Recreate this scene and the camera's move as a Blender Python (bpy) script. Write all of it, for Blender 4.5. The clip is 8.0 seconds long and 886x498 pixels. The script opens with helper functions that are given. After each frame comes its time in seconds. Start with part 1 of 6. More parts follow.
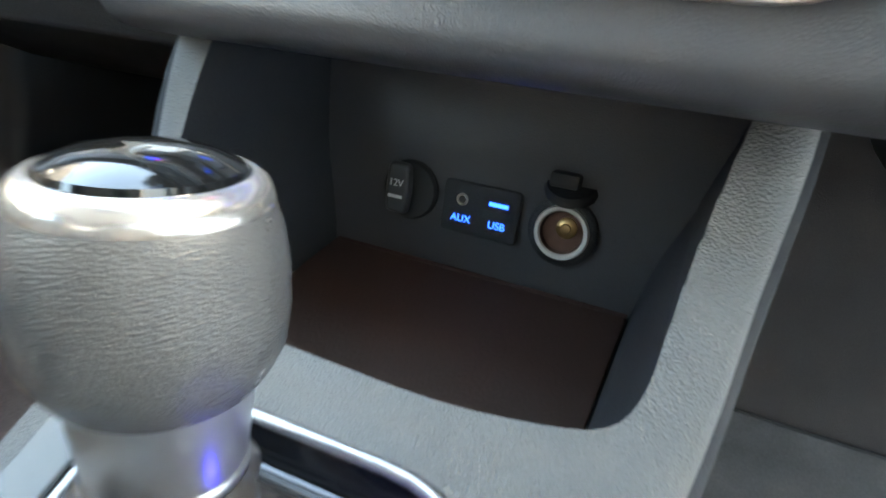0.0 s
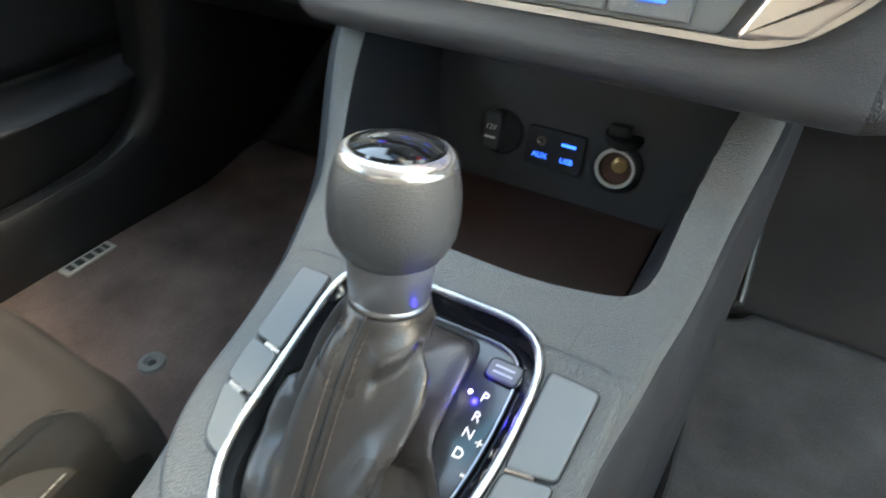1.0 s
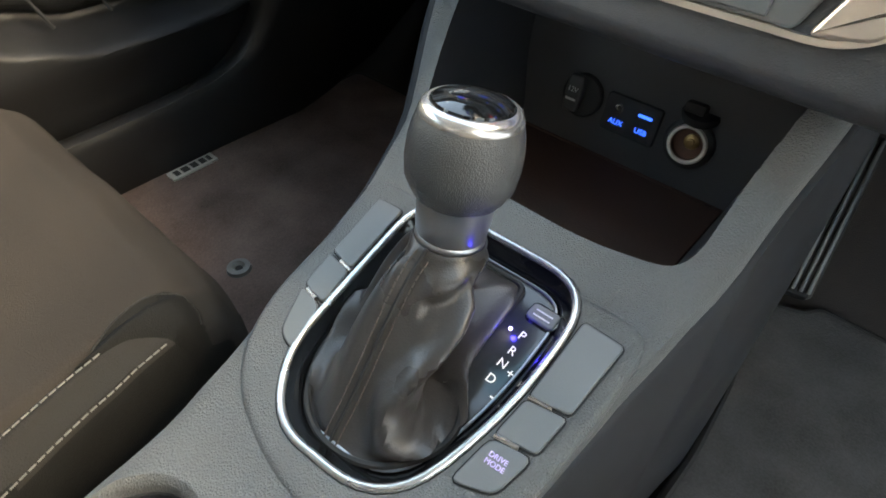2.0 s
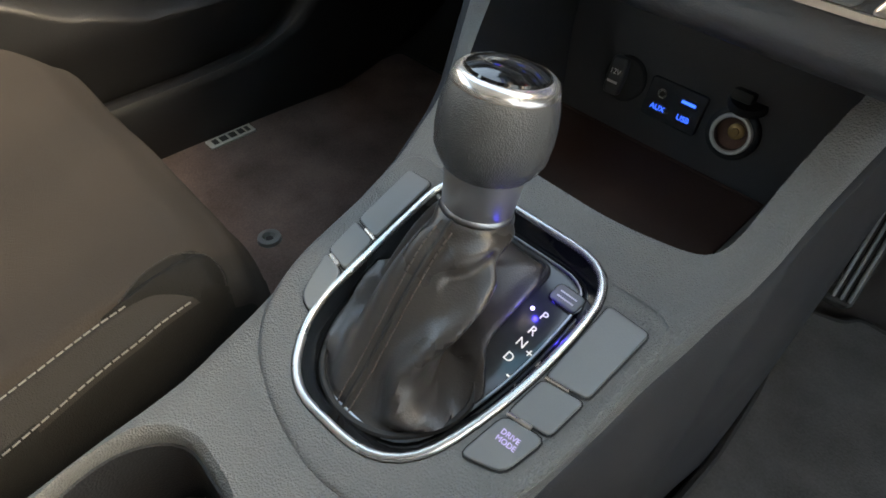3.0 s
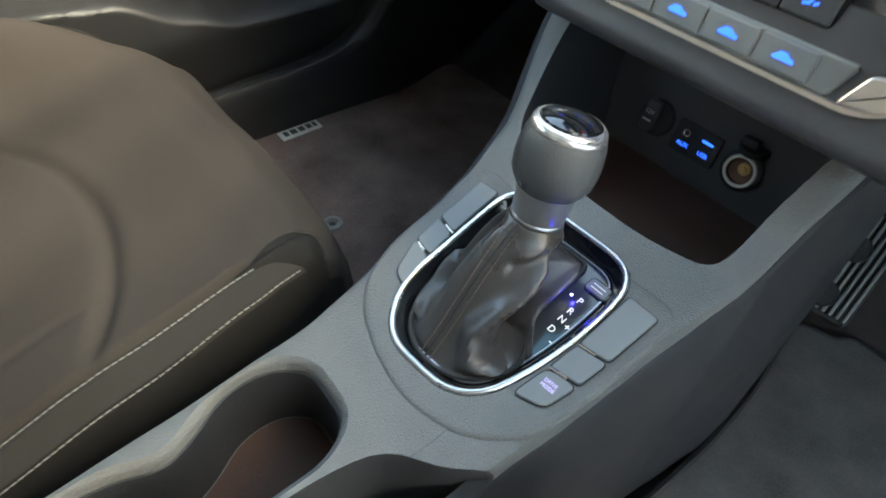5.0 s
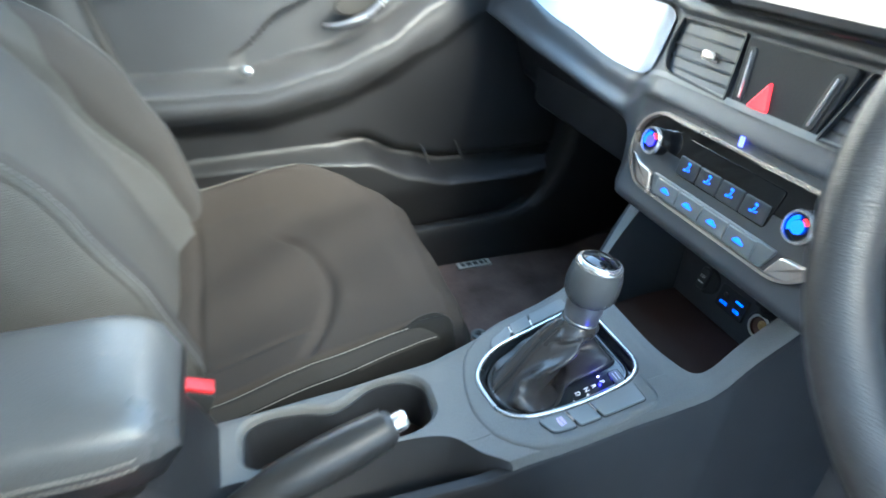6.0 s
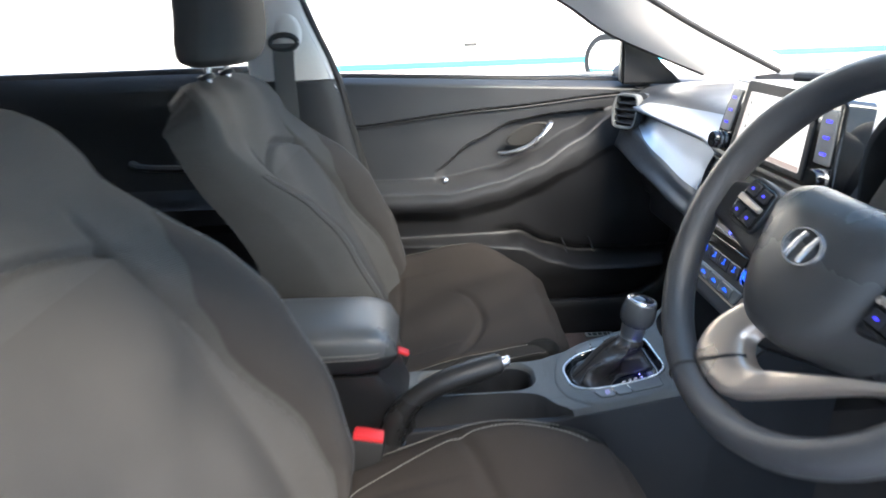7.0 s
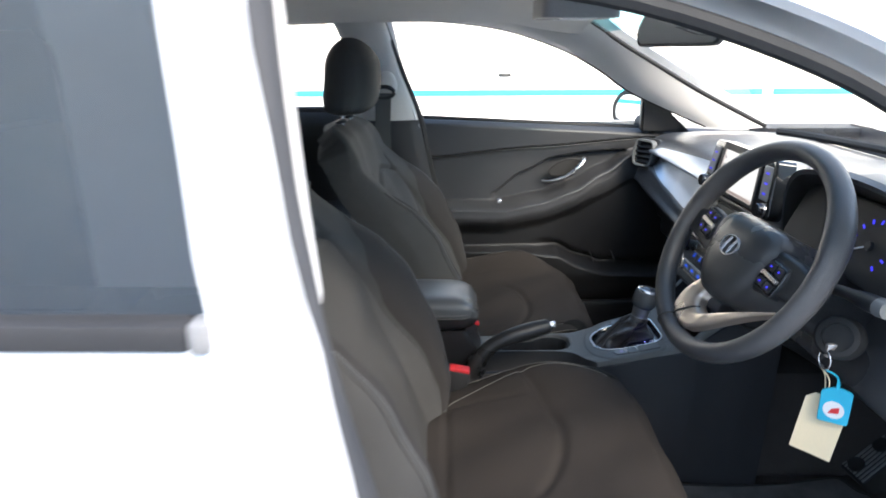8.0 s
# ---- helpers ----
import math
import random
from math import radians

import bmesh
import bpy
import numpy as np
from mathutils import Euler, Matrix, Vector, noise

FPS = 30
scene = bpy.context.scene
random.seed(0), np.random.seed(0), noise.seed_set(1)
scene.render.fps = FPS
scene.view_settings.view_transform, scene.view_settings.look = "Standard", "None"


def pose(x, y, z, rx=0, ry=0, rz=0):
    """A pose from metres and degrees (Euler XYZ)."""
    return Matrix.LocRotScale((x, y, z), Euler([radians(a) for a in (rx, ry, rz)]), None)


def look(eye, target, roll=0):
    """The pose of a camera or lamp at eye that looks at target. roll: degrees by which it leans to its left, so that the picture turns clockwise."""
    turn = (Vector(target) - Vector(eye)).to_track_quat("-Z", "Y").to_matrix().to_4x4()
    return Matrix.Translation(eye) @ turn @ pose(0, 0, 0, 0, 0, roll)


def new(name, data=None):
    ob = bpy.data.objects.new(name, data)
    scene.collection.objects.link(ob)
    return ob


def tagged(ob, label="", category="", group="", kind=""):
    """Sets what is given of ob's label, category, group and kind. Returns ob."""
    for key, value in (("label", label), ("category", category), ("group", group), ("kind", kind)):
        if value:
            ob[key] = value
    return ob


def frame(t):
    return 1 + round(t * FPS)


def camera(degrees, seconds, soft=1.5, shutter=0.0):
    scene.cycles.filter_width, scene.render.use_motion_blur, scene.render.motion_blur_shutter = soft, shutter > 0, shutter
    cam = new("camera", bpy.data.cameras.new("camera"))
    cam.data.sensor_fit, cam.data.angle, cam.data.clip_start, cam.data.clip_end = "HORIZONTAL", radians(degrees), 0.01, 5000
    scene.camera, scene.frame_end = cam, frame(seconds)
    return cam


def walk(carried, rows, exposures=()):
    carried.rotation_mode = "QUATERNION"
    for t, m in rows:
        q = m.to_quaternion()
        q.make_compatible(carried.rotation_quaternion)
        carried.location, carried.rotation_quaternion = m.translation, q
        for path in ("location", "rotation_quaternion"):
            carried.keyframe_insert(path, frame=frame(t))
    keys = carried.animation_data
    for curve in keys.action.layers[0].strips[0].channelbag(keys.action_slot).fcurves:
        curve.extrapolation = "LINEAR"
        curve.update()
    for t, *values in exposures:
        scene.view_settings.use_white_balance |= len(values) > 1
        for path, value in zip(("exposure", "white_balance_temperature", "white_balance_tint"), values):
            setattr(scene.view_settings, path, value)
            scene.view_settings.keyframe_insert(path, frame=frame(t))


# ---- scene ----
cam = camera(72.0, 8.0, soft=1.6, shutter=0.45)
PATH = [
    (0, (0.0991, -0.0026, 0.7498), (-0.5584, 1.3902, -0.1818), 1.10),
    (0.2, (0.1094, -0.0248, 0.7669), (-0.5670, 1.3266, -0.2110), 0.44),
    (0.5, (0.1157, -0.0500, 0.7869), (-0.5591, 1.2495, -0.2600), 0.27),
    (0.7, (0.1237, -0.0677, 0.7997), (-0.5812, 1.1937, -0.2736), -0.46),
    (1, (0.1239, -0.0916, 0.8152), (-0.6133, 1.0923, -0.3228), -1.05),
    (1.5, (0.1358, -0.1081, 0.8385), (-0.6675, 0.9500, -0.3761), -0.18),
    (3, (0.1484, -0.1065, 0.8261), (-0.7581, 0.7807, -0.4510), 1.28),
    (3.5, (0.1493, -0.1068, 0.8273), (-0.7585, 0.7644, -0.4599), 2.02),
    (4, (0.1523, -0.1089, 0.8293), (-0.7478, 0.7519, -0.4703), 2.78),
    (4.2, (0.1514, -0.1085, 0.8321), (-0.7436, 0.7461, -0.4751), 2.77),
    (5.3, (0.2225, -0.2081, 0.9372), (-0.7810, 0.6162, -0.3093), 4.78),
    (5.5, (0.2637, -0.2193, 0.9696), (-0.8685, 0.5395, -0.2061), 2.33),
    (5.7, (0.3107, -0.2215, 0.9901), (-0.9645, 0.4434, -0.0924), 0.85),
    (6, (0.4103, -0.2248, 1.0052), (-1.0451, 0.2685, 0.0679), 0.43),
    (6.2, (0.5100, -0.2194, 1.0270), (-1.0331, 0.1277, 0.1677), -0.81),
    (6.5, (0.6430, -0.2121, 1.0793), (-0.9860, -0.0489, 0.3310), -2.23),
    (6.7, (0.7162, -0.2165, 1.1036), (-0.9467, -0.1252, 0.4206), -2.12),
    (7, (0.8294, -0.2469, 1.1109), (-0.8527, -0.2157, 0.4707), -2.09),
    (7.2, (0.9270, -0.2655, 1.1294), (-0.7625, -0.2516, 0.5085), -1.30),
    (7.5, (1.0288, -0.2909, 1.1695), (-0.6641, -0.2787, 0.5580), -0.78),
    (7.7, (1.1043, -0.2959, 1.1931), (-0.5913, -0.3032, 0.5889), -0.83),
    (8, (1.2288, -0.3579, 1.2151), (-0.4733, -0.3836, 0.6301), -0.36),
]
walk(cam, [(t, look(eye, target, roll)) for t, eye, target, roll in PATH],
     exposures=[(0, 5.45, 8300, 4), (1.5, 4.65, 8900, 6), (3, 4.1, 9200, 9), (4.2, 3.95, 9200, 9), (5.5, 4.72, 6800, -1), (6, 4.7, 6200, -1), (6.5, 4.22, 6600, 8), (7, 3.6, 6550, 9), (7.5, 3.3, 6550, 9), (8, 2.9, 6550, 9)])

# ---- light: overcast daylight in a white-walled yard ----
world = bpy.data.worlds.new("world")
scene.world = world
world.use_nodes = True
wn = world.node_tree.nodes
wl = world.node_tree.links
sky = wn.new("ShaderNodeTexSky")
sky.sky_type = "NISHITA"
sky.sun_disc = False
sky.sun_elevation = radians(25)
sky.sun_rotation = radians(65)
sky.air_density = 1.0
sky.dust_density = 3.0
wl.new(sky.outputs[0], wn["Background"].inputs[0])
wn["Background"].inputs[1].default_value = 0.15
sun = new("sun", bpy.data.lights.new("sun", "SUN"))
sun.data.energy = 2.6
sun.data.angle = radians(55)
sun.data.color = (1.0, 0.90, 0.78)
sun.matrix_world = look((6.8, 3.1, 4.1), (0, 0, 0.6))


# ---- materials ----
def material(name, color, rough=0.6, metal=0.0, bump=0.0, scale=400.0, vary=0.15, voro=False, spec=0.5, emit=None, strength=0.0, coat=0.0, big=6.0, sheen=0.0, rvary=0.1, ribs=0.0):
    """A surface with colour drift at two scales, uneven gloss and a fine relief."""
    m = bpy.data.materials.new(name)
    m.use_nodes = True
    n, l = m.node_tree.nodes, m.node_tree.links
    b = n["Principled BSDF"]
    b.inputs["Roughness"].default_value = rough
    b.inputs["Metallic"].default_value = metal
    b.inputs["Specular IOR Level"].default_value = spec
    b.inputs["Coat Weight"].default_value = coat
    b.inputs["Coat Roughness"].default_value = 0.08
    b.inputs["Sheen Weight"].default_value = sheen
    tc = n.new("ShaderNodeTexCoord")
    a = n.new("ShaderNodeTexNoise")
    a.inputs["Scale"].default_value = big
    a.inputs["Detail"].default_value = 6
    f = n.new("ShaderNodeTexNoise")
    f.inputs["Scale"].default_value = scale
    f.inputs["Detail"].default_value = 3
    l.new(tc.outputs["Object"], a.inputs["Vector"])
    l.new(tc.outputs["Object"], f.inputs["Vector"])
    mix = n.new("ShaderNodeMath")
    mix.operation = "MULTIPLY_ADD"
    mix.inputs[1].default_value = 0.45
    l.new(f.outputs[0], mix.inputs[0])
    l.new(a.outputs[0], mix.inputs[2])
    ramp = n.new("ShaderNodeValToRGB")
    ramp.color_ramp.elements[0].position = 0.45
    ramp.color_ramp.elements[1].position = 1.0
    ramp.color_ramp.elements[0].color = (*[c * (1 - vary) for c in color], 1)
    ramp.color_ramp.elements[1].color = (*[min(1.0, c * (1 + vary)) for c in color], 1)
    l.new(mix.outputs[0], ramp.inputs[0])
    l.new(ramp.outputs[0], b.inputs["Base Color"])
    if rvary:
        rr = n.new("ShaderNodeMapRange")
        rr.inputs["From Min"].default_value, rr.inputs["From Max"].default_value = 0.3, 0.7
        rr.inputs["To Min"].default_value, rr.inputs["To Max"].default_value = max(0.02, rough - rvary), min(1.0, rough + rvary)
        l.new(a.outputs[0], rr.inputs["Value"])
        l.new(rr.outputs[0], b.inputs["Roughness"])
    if bump:
        src = f
        if voro:
            src = n.new("ShaderNodeTexVoronoi")
            src.inputs["Scale"].default_value = scale
            l.new(tc.outputs["Object"], src.inputs["Vector"])
        bp = n.new("ShaderNodeBump")
        bp.inputs["Strength"].default_value = bump
        bp.inputs["Distance"].default_value = 0.0006
        l.new(src.outputs[0], bp.inputs["Height"])
        l.new(bp.outputs[0], b.inputs["Normal"])
    if ribs:                                                                   # knitted lines, a few millimetres apart
        wave = n.new("ShaderNodeTexWave")
        wave.bands_direction = "Z"
        wave.inputs["Scale"].default_value = ribs
        wave.inputs["Distortion"].default_value = 1.2
        wave.inputs["Detail Scale"].default_value = 40.0
        l.new(tc.outputs["Object"], wave.inputs["Vector"])
        knit = n.new("ShaderNodeBump")
        knit.inputs["Strength"].default_value = 0.3
        knit.inputs["Distance"].default_value = 0.0012
        l.new(wave.outputs["Fac"], knit.inputs["Height"])
        l.new(bp.outputs[0], knit.inputs["Normal"])
        l.new(knit.outputs[0], b.inputs["Normal"])
    if emit:
        b.inputs["Emission Color"].default_value = (*emit, 1)
        b.inputs["Emission Strength"].default_value = strength
    return m


def glass(name, tint, rough=0.0, gloss=0.05):
    m = bpy.data.materials.new(name)
    m.use_nodes = True
    n, l = m.node_tree.nodes, m.node_tree.links
    n.remove(n["Principled BSDF"])
    t = n.new("ShaderNodeBsdfTransparent")
    t.inputs[0].default_value = (*tint, 1)
    g = n.new("ShaderNodeBsdfGlossy")
    g.inputs["Roughness"].default_value = rough
    lw = n.new("ShaderNodeLayerWeight")
    pw = n.new("ShaderNodeMath")
    pw.operation = "POWER"
    pw.inputs[1].default_value = 4.0
    l.new(lw.outputs["Facing"], pw.inputs[0])
    fr = n.new("ShaderNodeMath")
    fr.operation = "MULTIPLY_ADD"
    fr.inputs[1].default_value = 0.6
    fr.inputs[2].default_value = gloss
    l.new(pw.outputs[0], fr.inputs[0])
    mx = n.new("ShaderNodeMixShader")
    l.new(fr.outputs[0], mx.inputs[0])
    l.new(t.outputs[0], mx.inputs[1])
    l.new(g.outputs[0], mx.inputs[2])
    l.new(mx.outputs[0], n["Material Output"].inputs[0])
    return m


M_PLASTIC = material("grained_grey_plastic", (0.132, 0.134, 0.129), 0.43, bump=0.85, scale=1050, voro=True, vary=0.20)
M_DASH = material("soft_dash_plastic", (0.056, 0.058, 0.062), 0.36, bump=0.22, scale=1300, voro=True, vary=0.12)
M_DOOR = material("soft_door_plastic", (0.047, 0.049, 0.053), 0.37, bump=0.4, scale=700, voro=True, vary=0.14)
M_DARK = material("dark_plastic", (0.020, 0.021, 0.023), 0.5, bump=0.4, scale=800, voro=True)
M_BTN = material("button_plastic", (0.170, 0.176, 0.174), 0.36, bump=0.2, scale=1500, vary=0.06)
M_KEY = material("dark_key_plastic", (0.050, 0.053, 0.055), 0.34, bump=0.2, scale=1500, vary=0.1)
M_GLOSS = material("piano_black", (0.006, 0.007, 0.008), 0.08, coat=0.6, vary=0.1, rvary=0.03)
M_CHROME = material("satin_chrome", (0.70, 0.70, 0.70), 0.24, metal=0.85, vary=0.05, rvary=0.06)
# silver whose warm tint carries the reflection of brown surroundings
M_SILVER = material("silver_paint_warm_gleam", (0.68, 0.60, 0.53), 0.28, metal=0.8, vary=0.05, bump=0.05, scale=2500)
M_COLLAR = material("brushed_collar", (0.42, 0.43, 0.45), 0.3, metal=0.9, vary=0.06)
M_FLANK = material("flank_plastic", (0.021, 0.022, 0.025), 0.55, spec=0.3, bump=0.2, scale=900, voro=True, vary=0.15)
M_LINER = material("tray_liner_plastic", (0.020, 0.022, 0.025), 0.55, bump=0.3, scale=900, voro=True, vary=0.12)
M_LEATHER = material("boot_leather", (0.047, 0.042, 0.040), 0.27, bump=0.14, scale=1100, voro=True, vary=0.2)
M_GRIP = material("grip_leather", (0.020, 0.020, 0.020), 0.34, bump=0.14, scale=1100, voro=True, vary=0.2)
M_KNOB = material("knob_leather", (0.080, 0.084, 0.087), 0.27, bump=0.45, scale=1500, voro=True, vary=0.12)
M_ARM = material("armrest_leather", (0.075, 0.078, 0.080), 0.29, bump=0.3, scale=700, voro=True, vary=0.12)
M_FABRIC = material("seat_centre_cloth", (0.035, 0.0298, 0.0262), 0.9, bump=0.9, scale=1300, vary=0.22, spec=0.2)
M_CLOTH = material("seat_side_cloth", (0.067, 0.066, 0.0635), 0.88, bump=0.9, scale=800, vary=0.22, spec=0.2, ribs=150.0)
M_CARPET = material("brown_carpet", (0.116, 0.082, 0.073), 0.97, bump=1.0, scale=480, big=12.0, vary=0.6, sheen=0.15, spec=0.1)
M_FLOOR = material("dark_floor_carpet", (0.045, 0.039, 0.037), 0.97, bump=1.0, scale=700, vary=0.35, sheen=0.15, spec=0.1)
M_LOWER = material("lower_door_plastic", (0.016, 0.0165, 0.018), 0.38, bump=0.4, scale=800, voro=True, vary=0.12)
M_MATD = material("grey_mat_carpet", (0.074, 0.072, 0.071), 0.97, bump=1.0, scale=420, big=16.0, vary=0.45, sheen=0.2, spec=0.1)
M_LINING = material("headlining", (0.74, 0.72, 0.69), 0.9, bump=0.5, scale=800, vary=0.06)
M_PAINT = material("white_car_paint", (0.82, 0.82, 0.82), 0.3, coat=0.8, vary=0.02, rvary=0.03)
M_RUBBER = material("black_rubber", (0.018, 0.018, 0.018), 0.7, bump=0.3, scale=500)
M_TRAY = material("brown_rubber", (0.048, 0.026, 0.020), 0.75, spec=0.25, bump=0.4, scale=600, vary=0.15)
M_BACK = material("seat_back_cloth", (0.060, 0.058, 0.055), 0.88, bump=0.9, scale=1200, vary=0.20, spec=0.2)
M_UPPER = material("seat_strip_leatherette", (0.030, 0.0275, 0.025), 0.8, bump=0.5, scale=1300, voro=True, vary=0.14, spec=0.15)
M_BOLSTER = material("seat_bolster_cloth", (0.044, 0.041, 0.039), 0.9, bump=0.9, scale=1100, vary=0.2, spec=0.2)
# dark bolster leatherette, with the shade on the seat's flank darkened into it
M_SIDE_SHADED = material("shaded_side_leatherette", (0.013, 0.0128, 0.0122), 0.78, bump=0.5, scale=1300, voro=True, vary=0.14, spec=0.14)
M_RED = material("red_plastic", (0.62, 0.03, 0.035), 0.4, vary=0.1)
M_THREAD = material("grey_thread", (0.21, 0.20, 0.18), 0.8, vary=0.1)
M_EDGE = material("edge_thread", (0.15, 0.155, 0.16), 0.8, vary=0.1)
M_WALL = material("white_wall", (0.86, 0.86, 0.86), 0.8, bump=0.3, scale=60, vary=0.03, big=0.8)
M_STRIPE = material("blue_stripe_paint", (0.02, 0.42, 0.62), 0.6, vary=0.05)
M_GREYWALL = material("grey_wall", (0.60, 0.61, 0.62), 0.8, bump=0.3, scale=60, vary=0.05, big=0.8)
M_GROUND = material("pale_concrete", (0.45, 0.45, 0.44), 0.8, bump=0.4, scale=80, vary=0.12, big=1.5)
M_GLASS = glass("clear_glass", (0.93, 0.96, 0.95))
M_PRIVACY = glass("privacy_glass", (0.16, 0.17, 0.18), 0.03, 0.19)
M_MIRROR = material("mirror_silver", (0.85, 0.87, 0.88), 0.02, metal=1.0, vary=0.01, rvary=0.0)
M_BLUE = material("blue_backlight", (0.02, 0.05, 0.3), 0.5, emit=(0.004, 0.085, 1.0), strength=0.22)
M_INDIGO = material("indigo_backlight", (0.02, 0.02, 0.3), 0.5, emit=(0.035, 0.03, 1.0), strength=0.22)
M_LILAC = material("lilac_backlight", (0.3, 0.3, 0.4), 0.5, emit=(0.42, 0.36, 1.0), strength=0.07)
M_WHITE = material("white_print", (0.75, 0.75, 0.75), 0.5, vary=0.02)
M_LETTER = material("lit_white_letters", (0.75, 0.75, 0.75), 0.5, emit=(0.85, 0.9, 1.0), strength=0.035, vary=0.02)
M_SCREEN = material("screen_glow", (0.1, 0.1, 0.1), 0.2, emit=(0.95, 0.93, 0.92), strength=0.14)
M_CARD = material("buff_card", (0.78, 0.66, 0.44), 0.8, vary=0.06)
M_TAG = material("sky_blue_plastic", (0.02, 0.42, 0.62), 0.4, vary=0.05)
M_BRASS = material("worn_brass", (0.55, 0.36, 0.16), 0.4, metal=0.8, vary=0.2)
M_LAMPRED = material("red_backlight", (0.5, 0.02, 0.03), 0.3, emit=(1.0, 0.04, 0.06), strength=0.10)


# ---- building helpers ----
def bm_object(name, bm, mat, parent=None, label="", smooth=True):
    bmesh.ops.recalc_face_normals(bm, faces=bm.faces)
    me = bpy.data.meshes.new(name)
    bm.to_mesh(me)
    bm.free()
    if smooth:
        for p in me.polygons:
            p.use_smooth = True
        me.set_sharp_from_angle(angle=radians(42))
    me.materials.append(mat)
    ob = new(name, me)
    if parent:
        ob.parent = parent
    if label:
        ob["label"] = label
    return ob


def part(name, bm, mat, parent, label=""):
    return bm_object(name, bm, mat, parent, label)


def thing(name, place=(0, 0, 0), label="", category="", group="", kind=""):
    ob = new(name)
    ob.location = place
    ob.empty_display_size = 0.05
    return tagged(ob, label, category, group, kind)


def add_loft(bm, rings, closed=True, caps=True):
    rows = [[bm.verts.new(p) for p in r] for r in rings]
    k = len(rows[0])
    for a, b in zip(rows, rows[1:]):
        for i in range(k if closed else k - 1):
            j = (i + 1) % k
            bm.faces.new((a[i], a[j], b[j], b[i]))
    if caps and closed:
        bm.faces.new(list(reversed(rows[0])))
        bm.faces.new(rows[-1])
    return bm


def loft(rings, closed=True, caps=True):
    return add_loft(bmesh.new(), rings, closed, caps)


def add_box(bm, lo, hi, bevel=0.0, m=None, seg=2):
    r = bmesh.ops.create_cube(bm, size=1.0)
    vs = r["verts"]
    for v in vs:
        v.co = Vector([lo[i] + (v.co[i] + 0.5) * (hi[i] - lo[i]) for i in range(3)])
    if bevel:
        es = list({e for v in vs for e in v.link_edges})
        r = bmesh.ops.bevel(bm, geom=es, offset=bevel, segments=seg, profile=0.5, affect="EDGES")
        vs = list({v for f in r["faces"] for v in f.verts})
    if m is not None:
        bmesh.ops.transform(bm, matrix=m, verts=vs)
    return bm


def box(lo, hi, bevel=0.0, m=None, seg=2):
    return add_box(bmesh.new(), lo, hi, bevel, m, seg)


def round_poly(pts, radius, n=5):
    """Rounds the corners of a plane outline."""
    out = []
    k = len(pts)
    for i, p in enumerate(pts):
        p = Vector(p)
        r = radius[i] if isinstance(radius, (list, tuple)) else radius
        a, b = Vector(pts[i - 1]) - p, Vector(pts[(i + 1) % k]) - p
        d = min(r, a.length * 0.48, b.length * 0.48)
        a, b = p + a.normalized() * d, p + b.normalized() * d
        for j in range(n + 1):
            t = j / n
            out.append(a * (1 - t) ** 2 + p * 2 * t * (1 - t) + b * t * t)
    return out


def inset(pts, d):
    """Moves a plane outline inwards (anticlockwise outline)."""
    out = []
    k = len(pts)
    for i in range(k):
        p = Vector(pts[i])
        t = Vector(pts[(i + 1) % k]) - Vector(pts[i - 1])
        if t.length < 1e-9:
            out.append(p)
            continue
        t.normalize()
        out.append(p + Vector((-t.y, t.x)) * d)
    return out


def add_prism(bm, outline, z0, z1, bevel=0.0, m=None):
    """A slab with that outline; its upper edge is rounded by bevel."""
    m = m or Matrix()
    rings = [[m @ Vector((p[0], p[1], z0)) for p in outline]]
    if bevel:
        for t in (0.0, 0.35, 0.7, 1.0):
            q = inset(outline, bevel * (1 - math.cos(t * math.pi / 2)))
            rings.append([m @ Vector((p[0], p[1], z1 - bevel + bevel * math.sin(t * math.pi / 2))) for p in q])
        mid = sum(((Vector((p[0], p[1]))) for p in outline), Vector((0, 0))) / len(outline)
        rings.append([m @ Vector((*Vector((p[0], p[1])).lerp(mid, 0.05), z1)) for p in q])
    else:
        rings.append([m @ Vector((p[0], p[1], z1)) for p in outline])
    return add_loft(bm, rings)


def prism(outline, z0, z1, bevel=0.0, m=None):
    return add_prism(bmesh.new(), outline, z0, z1, bevel, m)


def add_ring_strip(bm, outer, inner, z0, z1, m=None):
    """A closed frame between two outlines of the same count."""
    m = m or Matrix()
    rows = []
    for pts, z in ((outer, z0), (outer, z0 + (z1 - z0) * 0.6), ([(Vector(a) * 0.8 + Vector(b) * 0.2) for a, b in zip(outer, inner)], z1),
                   ([(Vector(a) * 0.2 + Vector(b) * 0.8) for a, b in zip(outer, inner)], z1), (inner, z0 + (z1 - z0) * 0.6), (inner, z0)):
        rows.append([bm.verts.new(m @ Vector((p[0], p[1], z))) for p in pts])
    k = len(outer)
    for a, b in zip(rows, rows[1:] + rows[:1]):
        for i in range(k):
            j = (i + 1) % k
            bm.faces.new((a[i], a[j], b[j], b[i]))
    return bm


def circle(r, n=32, cx=0.0, cy=0.0, ry=None):
    return [Vector((cx + r * math.cos(2 * math.pi * i / n), cy + (ry or r) * math.sin(2 * math.pi * i / n))) for i in range(n)]


